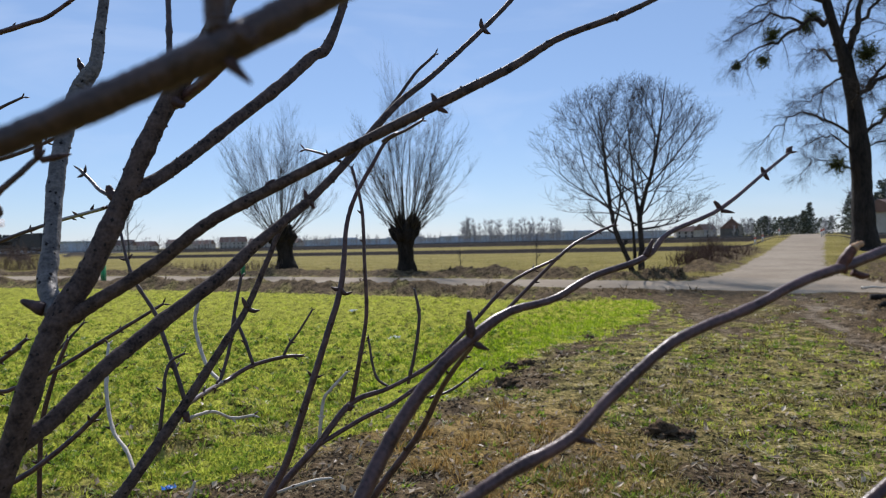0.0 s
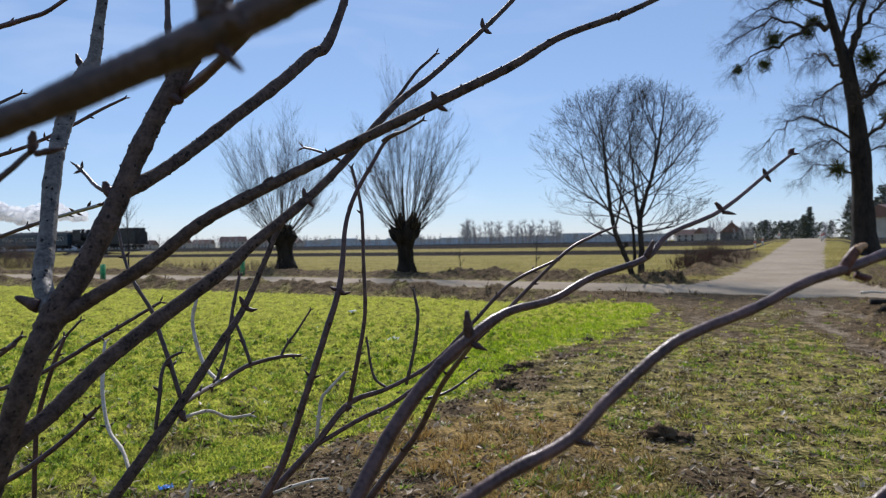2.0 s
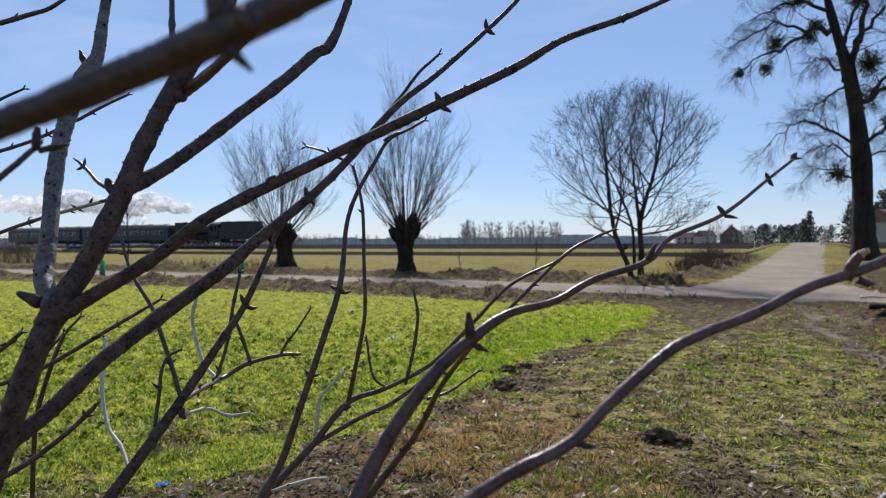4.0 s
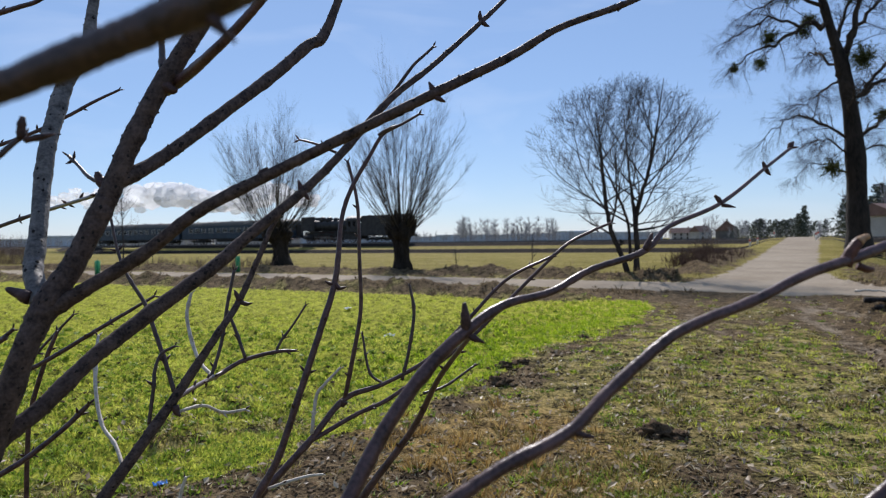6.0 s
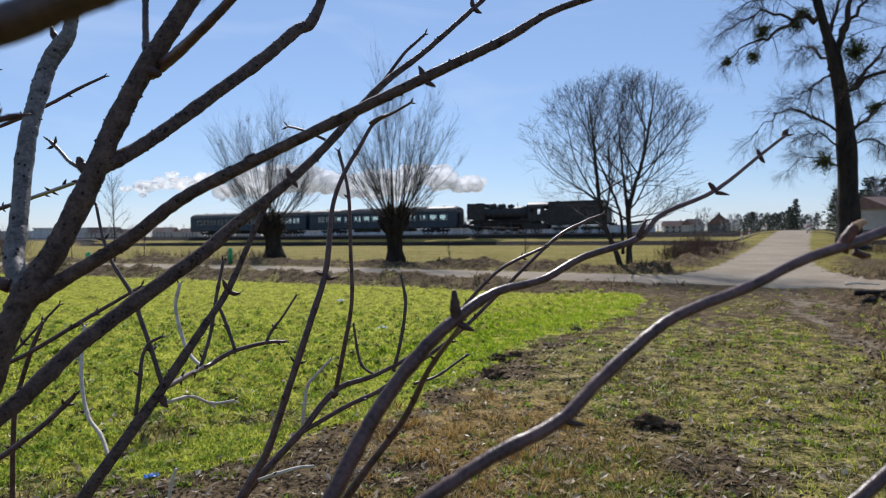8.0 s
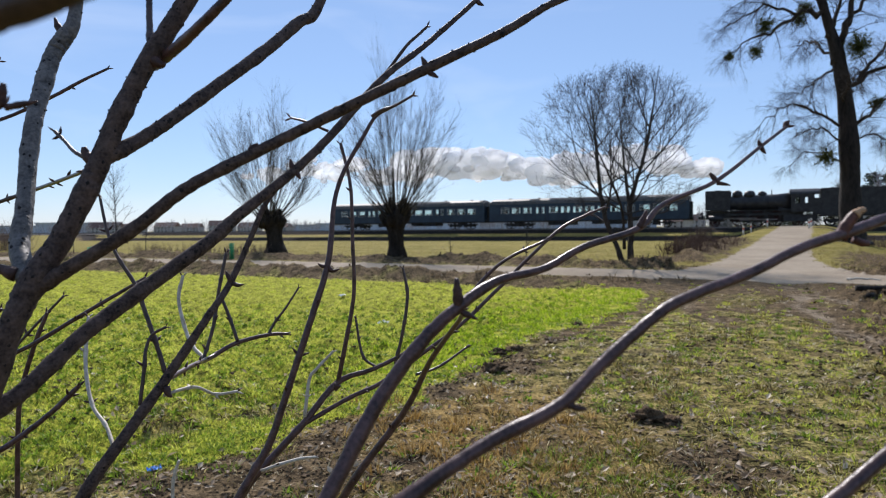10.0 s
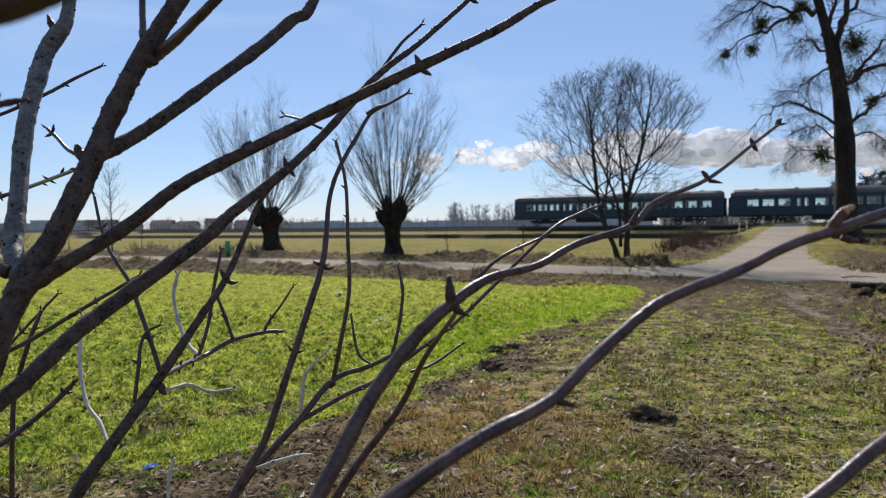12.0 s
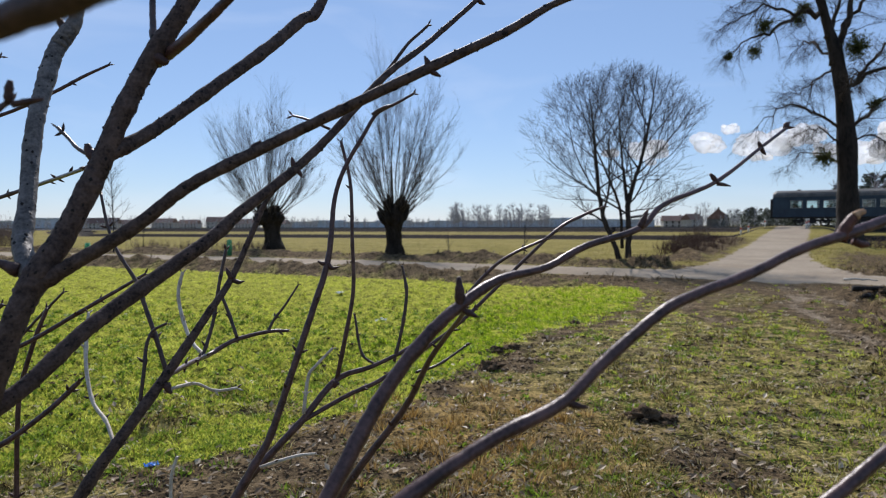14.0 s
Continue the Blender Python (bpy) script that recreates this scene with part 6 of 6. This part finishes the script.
def shed(b, dist, w, h):
    x, y = far(b, dist)
    ob = thing("warehouse", pose(x, y, 0, 0, 0, -b), "long low warehouse on the horizon, haze put into its blue-grey", "building", "warehouses on the horizon")
    V, F = [], []
    box(V, F, -w / 2, w / 2, -15, 15, -0.5, h)
    part("wall", mesh_from("wall", V, F, SHED, False), ob)
    V, F = [], []
    box(V, F, -w / 2 - 1, w / 2 + 1, -16, 16, h, h + 0.8)
    part("roof", mesh_from("roof", V, F, SHED, False), ob)


for b, dist, w, h in ((-11.5, 800, 60, 7), (-9, 860, 40, 9), (-6.5, 850, 70, 7), (-3.4, 900, 50, 9), (-1.2, 780, 60, 6), (2.2, 840, 70, 8), (5.2, 800, 50, 7), (8.5, 820, 80, 8), (11.8, 780, 40, 10), (14.2, 760, 60, 8), (17.3, 700, 50, 7), (-33, 700, 90, 7), (-29, 650, 60, 9)):
    shed(b, dist, w, h)


def far_wood(b0, b1, d0, d1, h0, h1, count, seed, label, conifers=0.0, density=1.0, broad=0.3):
    """A distant belt of bare trees, all in one."""
    rg = random.Random(seed)
    V, F, V2, F2 = [], [], [], []
    for _ in range(count):
        b = rg.uniform(b0, b1)
        x, y = far(b, rg.uniform(d0, d1))
        h = rg.uniform(h0, h1)
        if rg.random() < conifers:
            w = h * broad
            for _ in range(260):
                t = rg.random() ** 0.8
                a, rr = rg.uniform(0, 6.283), w * (1 - t) ** 0.7 * math.sqrt(rg.random()) * rg.uniform(0.7, 1.15)
                c = Vector((x + math.cos(a) * rr, y + math.sin(a) * rr, h * (0.04 + 0.96 * t)))
                n = len(V2)
                for _ in range(3):
                    V2.append(c + Vector((rg.uniform(-1, 1), rg.uniform(-1, 1), rg.uniform(-0.7, 0.5))) * h * 0.075)
                F2.append((n, n + 1, n + 2))
            continue
        r = h * 0.012
        q = shoot_curve(rg, (x, y, 0), (0, 0, 1), h, 0.3, 0.04, 5)
        tube(V, F, q, [r * 1.4, r, r * 0.8, r * 0.6, r * 0.4, r * 0.2], 4, False)
        for _ in range(int(16 * density)):
            t = rg.uniform(0.25, 0.95)
            k = min(int(t * 5), 4)
            a, tilt = rg.uniform(0, 6.283), radians(rg.uniform(20, 60))
            d = Vector((math.cos(a) * math.sin(tilt), math.sin(a) * math.sin(tilt), math.cos(tilt)))
            c = shoot_curve(rg, q[k], d, h * 0.34 * (1.2 - 0.7 * t), 0.2, 0.1, 2)
            tube(V, F, c, [r * 0.5, r * 0.4, r * 0.2], 3, False)
            twigs(rg, V, F, c, r * 0.36, 4, h * 0.13, 0.8, 0.2, 0.2)
    if V:
        tagged(new("far_wood", mesh_from("far_wood", V, F, HAZED_TWIG)), label, "trees", kind="stuff")
    if V2:
        tagged(new("far_conifers", mesh_from("far_conifers", V2, F2, FIR)), "dark conifers behind the crossing", "trees", kind="stuff")


far_wood(1.6, 10.5, 520, 640, 9, 23, 85, 71, "bare tree belt on the horizon", 0.0, 1.7)
far_wood(-14, 24, 560, 700, 5, 11, 300, 72, "low bare trees on the horizon", 0.0, 1.4)
far_wood(-36, -10, 420, 560, 4, 10, 240, 73, "bare trees among the village houses")
far_wood(24.4, 31.5, 230, 300, 5, 8, 80, 74, "trees beyond the crossing", 0.5, 1.6, 0.62)
far_wood(29.4, 30.9, 200, 230, 8, 11, 4, 76, "trees beyond the crossing", 1.0)
far_wood(32.5, 38, 120, 190, 7, 12, 60, 75, "trees beyond the old tree", 0.7, 1.4, 0.42)
far_wood(22.5, 24.6, 330, 380, 9, 13, 10, 77, "trees by the far houses")

# ---- grass, straw and litter ----
GREEN_BLADE = blade_material("crop_blade", [(0.18, 0.21, 0.025), (0.42, 0.46, 0.05), (0.66, 0.67, 0.12), (0.3, 0.39, 0.035)], 0.6)
# darkest dry and straw tints carry the shade between clumps as colour
DRY_BLADE = blade_material("dry_blade", [(0.025, 0.015, 0.006), (0.11, 0.073, 0.022), (0.4, 0.3, 0.1), (0.2, 0.2, 0.03), (0.03, 0.022, 0.008), (0.72, 0.6, 0.27)], 0.4)
STRAW_BLADE = blade_material("straw_blade", [(0.06, 0.03, 0.009), (0.32, 0.19, 0.05), (0.55, 0.4, 0.15), (0.12, 0.062, 0.018), (0.42, 0.27, 0.08)], 0.45)
LEAF = blade_material("dead_leaf", [(0.16, 0.11, 0.065), (0.3, 0.22, 0.14), (0.48, 0.38, 0.25), (0.2, 0.13, 0.075), (0.58, 0.48, 0.34)], 0.3)


def blades(name, count, near, far_, choose, height, width, lean, mat, label, seed, category):
    rs = np.random.RandomState(seed)
    d = near * (far_ / near) ** rs.rand(count)
    x = d * rs.uniform(-0.80, 0.80, count)
    y = d
    keep = rs.rand(count) < choose(x, y)
    x, y, d = x[keep], y[keep], d[keep]
    n = len(x)
    z = land(x, y) - 0.01
    a = rs.uniform(0, 6.283, n)
    clump = np.clip(0.5 + 0.55 * wave(x * 5.5, y * 5.5, seed), 0, 1.4)
    h = height * rs.uniform(0.45, 1.3, n) * (0.7 + 0.3 * wave(x * 0.8, y * 0.8, seed)) * (0.15 + 1.5 * clump ** 1.5)
    h = np.clip(h, 0.012, None)
    w = width * rs.uniform(0.6, 1.4, n) * np.clip(d / 5, 0.8, 2.2)
    ln = lean * np.abs(rs.normal(size=n)) * h
    b = rs.uniform(0, 6.283, n)
    base = np.stack([x, y, z], -1)
    side = np.stack([np.cos(a), np.sin(a), 0 * a], -1) * w[:, None] / 2
    bend = np.stack([np.cos(b) * ln, np.sin(b) * ln, 0 * a], -1)
    mid = base + bend * 0.35 + np.stack([0 * a, 0 * a, h * 0.6], -1)
    tip = base + bend + np.stack([0 * a, 0 * a, h * np.clip(1 - 0.15 * (ln / h), 0.3, 1)], -1)
    V = np.stack([base - side, base + side, mid + side * 0.7, mid - side * 0.7, tip], 1).reshape(-1, 3)
    k = np.arange(n)[:, None] * 5
    quads, tris = (k + [0, 1, 2, 3]).tolist(), (k + [3, 2, 4]).tolist()
    me = mesh_from(name, V.tolist(), quads + tris, mat, False)
    return tagged(new(name, me), label, category, kind="stuff")


def tufts(name, count, per, near, far_, choose, height, width, lean, radius, mat, label, seed, category="grass"):
    """Separate clumps: blades that fan out from a common foot."""
    rs = np.random.RandomState(seed)
    d = near * (far_ / near) ** rs.rand(count)
    x, y = d * rs.uniform(-0.80, 0.80, count), d
    keep = rs.rand(count) < choose(x, y)
    x, y, d = x[keep], y[keep], d[keep]
    size = rs.uniform(0.55, 1.35, len(x))
    x, y, d, size = (np.repeat(v, per) for v in (x, y, d, size))
    n = len(x)
    a, rr = rs.uniform(0, 6.283, n), np.sqrt(rs.rand(n))
    px, py = x + np.cos(a) * rr * radius * size, y + np.sin(a) * rr * radius * size
    h = height * size * rs.uniform(0.6, 1.2, n) * (1.15 - 0.45 * rr)
    ln = lean * h * (0.25 + rr) * rs.uniform(0.6, 1.4, n)
    w = width * rs.uniform(0.7, 1.4, n) * np.clip(d / 5, 0.85, 2.2)
    base = np.stack([px, py, land(px, py) - 0.012], -1)
    b = rs.uniform(0, 6.283, n)
    side = np.stack([np.cos(b), np.sin(b), 0 * b], -1) * w[:, None] / 2
    out = np.stack([np.cos(a) * ln, np.sin(a) * ln, 0 * a], -1)
    mid = base + out * 0.35 + np.stack([0 * a, 0 * a, h * 0.62], -1)
    tip = base + out + np.stack([0 * a, 0 * a, h], -1)
    V = np.stack([base - side, base + side, mid + side * 0.75, mid - side * 0.75, tip], 1).reshape(-1, 3)
    k = np.arange(n)[:, None] * 5
    me = mesh_from(name, V.tolist(), (k + [0, 1, 2, 3]).tolist() + (k + [3, 2, 4]).tolist(), mat, False)
    return tagged(new(name, me), label, category, kind="stuff")


def share(i):
    return lambda x, y: covers(x, y)[i] * (1 - covers(x, y)[3])


def verge(x, y):
    g, d, st, r, f, b = covers(x, y)
    return (1 - g) * (1 - r) * (1 - 0.8 * d) * (lane_off(x, y) < -1.8)


DARK_GREEN = blade_material("dark_green_blade", [(0.06, 0.105, 0.012), (0.16, 0.25, 0.022), (0.32, 0.42, 0.05)], 0.5)
BLEACHED = blade_material("bleached_blade", [(0.36, 0.28, 0.15), (0.62, 0.53, 0.32), (0.8, 0.72, 0.5)], 0.4, 0.3)
blades("crop_grass", 110000, 3.2, 24, lambda x, y: share(0)(x, y) * 0.75, 0.032, 0.006, 0.8, GREEN_BLADE, "young green crop grass", 81, "grass")
tufts("crop_tuft", 9500, 16, 3.0, 22, lambda x, y: share(0)(x, y), 0.052, 0.0068, 0.9, 0.045, GREEN_BLADE, "clumps of bright green crop grass", 86)
tufts("crop_tuft", 3600, 18, 3.0, 14, lambda x, y: share(0)(x, y), 0.06, 0.006, 0.9, 0.05, DARK_GREEN, "clumps of darker green weeds in the crop", 87)
tufts("leafy_weed", 6500, 9, 2.9, 12, lambda x, y: share(0)(x, y) * 0.9 + 0.15 * verge(x, y), 0.04, 0.02, 1.4, 0.035, DARK_GREEN, "low broad-leaved weeds in the crop", 96)
LUSH = blade_material("lush_green_blade", [(0.11, 0.18, 0.008), (0.27, 0.39, 0.015), (0.42, 0.52, 0.03)], 0.6)
tufts("lush_tuft", 12000, 14, 7.0, 20, lambda x, y: share(0)(x, y) * np.exp(-((y - crop_edge(x) - 1.6) / 2.2) ** 2) * smooth(-1.5, 1.0, x), 0.075, 0.006, 0.8, 0.06, LUSH, "lush bright green growth along the crop's edge", 101)
blades("dry_grass", 80000, 2.8, 20, lambda x, y: verge(x, y) * (0.3 + 0.7 * covers(x, y)[2]), 0.036, 0.0068, 1.6, DRY_BLADE, "matted dry grass of the verge", 83, "grass")
tufts("dry_tuft", 5200, 18, 2.9, 18, lambda x, y: verge(x, y) * smooth(-0.2, 0.5, wave(x * 1.2, y * 1.2, 9)), 0.062, 0.0072, 1.1, 0.055, DRY_BLADE, "clumps of dry brown grass on the verge", 88)
tufts("bleached_tuft", 1500, 12, 2.9, 14, lambda x, y: verge(x, y), 0.04, 0.007, 1.8, 0.05, BLEACHED, "flattened bleached grass on the verge", 89)
tufts("green_tuft", 3600, 16, 2.9, 18, lambda x, y: verge(x, y) * smooth(0.0, 0.55, wave(x * 1.4, y * 1.4, 3)), 0.06, 0.006, 0.9, 0.05, DARK_GREEN, "green grass clumps in the dry verge", 82)
tufts("green_tuft", 3600, 16, 2.9, 18, lambda x, y: verge(x, y) * smooth(1.0, 3.5, x), 0.05, 0.006, 0.9, 0.05, GREEN_BLADE, "green grass clumps beside the wheel tracks", 90)
tufts("straw_tuft", 900, 26, 3.4, 6.6, lambda x, y: np.exp(-(((x - 0.2) / 0.75) ** 2 + ((y - 4.8) / 0.95) ** 2)), 0.105, 0.0065, 0.9, 0.06, STRAW_BLADE, "long rust-yellow straw tufts", 84)
blades("field_grass", 90000, 20, 90, lambda x, y: (covers(x, y)[4] * 0.8 + 0.2 * (lane_off(x, y) > 2)) * (1 - covers(x, y)[3]), 0.08, 0.010, 0.9, blade_material("field_blade", [(0.13, 0.11, 0.026), (0.23, 0.19, 0.05), (0.31, 0.25, 0.1)], 0.4), "yellowed field grass beyond the lane", 85, "grass")
# withered brown, darkened to put the backlit bank's shade into the weeds
DARK_WEED = blade_material("shaded_withered_blade", [(0.04, 0.028, 0.016), (0.1, 0.07, 0.04), (0.17, 0.125, 0.07), (0.06, 0.05, 0.02)], 0.3)
tufts("lane_weed", 1500, 12, 18, 46, lambda x, y: covers(x, y)[1] * (1 - covers(x, y)[3]) * (np.abs(lane_off(x, y)) < 6.5) * 0.9, 0.16, 0.01, 1.0, 0.12, DARK_WEED, "dark dry weeds along the lane's edges", 95)


def litter(count, seed):
    """Dead leaves and crumbs of soil on the verge."""
    rs = np.random.RandomState(seed)
    d = 3.0 * (16 / 3.0) ** rs.rand(count)
    x, y = d * rs.uniform(-0.8, 0.8, count), d
    keep = rs.rand(count) < (1 - share(0)(x, y)) * 0.9
    x, y = x[keep], y[keep]
    V, F = [], []
    for px, py, pz in zip(x, y, land(x, y)):
        r = rnd.uniform(0.014, 0.042)
        m = pose(px, py, pz + r * 0.45, rnd.uniform(-40, 40), rnd.uniform(-40, 40), rnd.uniform(0, 360))
        k = len(V)
        V += [m @ Vector(p) for p in ((-r, 0, 0), (-r * 0.2, -r * 0.5, r * 0.2), (r, 0, r * 0.1), (-r * 0.1, r * 0.5, r * 0.25))]
        F += [(k, k + 1, k + 2), (k, k + 2, k + 3)]
    tagged(new("dead_leaves", mesh_from("dead_leaves", V, F, LEAF, False)), "brown dead leaves scattered on the verge", "leaves", kind="stuff")


litter(6500, 91)


def crumbs(count, seed):
    """Small lumps of soil, thickest where the ground is bare."""
    rs = np.random.RandomState(seed)
    d = 2.9 * (9 / 2.9) ** rs.rand(count)
    x, y = d * rs.uniform(-0.8, 0.8, count), d
    keep = rs.rand(count) < 0.12 + 0.88 * covers(x, y)[1]
    x, y = x[keep], y[keep]
    n = len(x)
    r = rs.uniform(0.006, 0.02, n) * np.clip(np.hypot(x, y) / 5, 0.8, 1.6)
    t = np.array([(1, 1, 1), (-1, -1, 1), (-1, 1, -1), (1, -1, -1), (1.3, 0, 0.1), (-1.3, 0.1, 0)]) / 1.6
    f = np.array([(0, 4, 3), (0, 3, 2), (0, 2, 1), (0, 1, 4), (1, 3, 4), (1, 2, 5), (1, 5, 3), (2, 3, 5)])
    v = t[None] * rs.uniform(0.6, 1.4, (n, 6, 3)) * r[:, None, None]
    v[:, :, 2] *= 0.7
    v += np.stack([x, y, land(x, y) + r * 0.3], -1)[:, None]
    me = mesh_from("soil_crumbs", v.reshape(-1, 3).tolist(), (f[None] + np.arange(n)[:, None, None] * 6).reshape(-1, 3).tolist(), SOIL, False)
    tagged(new("soil_crumbs", me), "crumbled lumps of brown soil on bare ground", "soil", kind="stuff")


SOIL = surface("dark_crumbly_soil", (0.02, 0.013, 0.008), (0.16, 0.11, 0.066), 14, 0.95, 1.0, 80, relief=0.02, gloss=0.04)


crumbs(11000, 97)


def clod(x, y, r, seed, flat=0.5):
    v = ICO3_V
    n = np.array([noise.fractal(Vector(p) * 1.7 + Vector((seed * 3.1, 0, 0)), 0.8, 2.1, 5) for p in v])
    v = v * (1 + 0.75 * n)[:, None] * np.array([r * 1.1, r * 0.85, r * flat])
    ob = new("soil_clod", mesh_from("soil_clod", v.tolist(), ICO3_F.tolist(), SOIL, True))
    ob.matrix_world = pose(*at(x, y, r * flat * 0.2), 0, 0, seed * 47 % 360)
    return tagged(ob, "dark clod of turned soil lying in the grass", "soil clod", "soil clods")


for i, (x, y, r) in enumerate(((1.74, 5.15, 0.13), (1.9, 5.06, 0.08), (0.66, 7.0, 0.14), (0.8, 7.95, 0.1), (1.02, 8.15, 0.09), (2.3, 10.2, 0.08), (10.0, 13.9, 0.16), (10.5, 13.8, 0.18), (10.2, 14.5, 0.14))):
    clod(x, y, r, 100 + i)



def fallen_branch(x, y, length, r, turn, seed, mat, label):
    """A crooked broken branch lying on the ground."""
    rs = random.Random(seed)
    q = [Vector((length * (k / 7 - 0.5), rs.uniform(-0.05, 0.05) * length, rs.uniform(0, 0.05) * length + r)) for k in range(8)]
    V, F = [], []
    tube(V, F, q, [r * (1 - 0.6 * k / 7) * rs.uniform(0.85, 1.15) for k in range(8)], 7)
    ob = new("fallen_branch", mesh_from("fallen_branch", V, F, mat))
    ob.matrix_world = pose(*at(x, y, 0.01), 0, 0, turn)
    tagged(ob, label, "branch", "fallen branches beside the lane")


for k, (x, y, ln, r, turn) in enumerate(((9.9, 14.0, 1.2, 0.06, 10), (10.2, 14.3, 1.0, 0.05, -24), (9.6, 13.8, 0.7, 0.05, 48), (10.6, 14.0, 1.1, 0.07, -5), (10.1, 13.7, 0.6, 0.03, 70))):
    fallen_branch(x, y, ln, r, turn, 300 + k, OLD_BARK, "dark broken branch lying by the wheel tracks")
fallen_branch(11.8, 17.3, 0.8, 0.04, -30, 310, BARK_PALE, "bleached barkless branch lying by the lane")

PAPER = surface("white_plastic", (0.7, 0.7, 0.68), (0.85, 0.85, 0.83), 20, 0.5, 0.2, 90)
BLUE_WRAP = surface("blue_wrapper_plastic", (0.02, 0.14, 0.55), (0.08, 0.3, 0.8), 20, 0.3, 0.2, 60)


def crumpled(name, x, y, size, mat, label, seed, category="litter"):
    rs = random.Random(seed)
    V, F = [], []
    n = 7
    for i in range(n):
        for j in range(n):
            V.append(Vector(((i / (n - 1) - 0.5) * size * 1.6 + rs.uniform(-1, 1) * size * 0.06, (j / (n - 1) - 0.5) * size + rs.uniform(-1, 1) * size * 0.06, rs.uniform(0, 0.4) * size)))
    F = [(i * n + j, (i + 1) * n + j, (i + 1) * n + j + 1, i * n + j + 1) for i in range(n - 1) for j in range(n - 1)]
    ob = new(name, mesh_from(name, V, F, mat, False))
    ob.matrix_world = pose(*at(x, y, 0.005), 0, 0, rs.uniform(0, 360))
    sol = ob.modifiers.new("thickness", "SOLIDIFY")
    sol.thickness = 0.003
    return tagged(ob, label, category)


crumpled("plastic_scrap", -0.87, 10.85, 0.13, PAPER, "white plastic scrap lying on the green crop", 5)
crumpled("plastic_scrap", -2.1, 14.6, 0.12, PAPER, "small white scrap on the green crop", 6)
crumpled("candy_wrapper", -1.86, 4.22, 0.055, BLUE_WRAP, "shiny blue crumpled wrapper in the grass", 7)

motions()
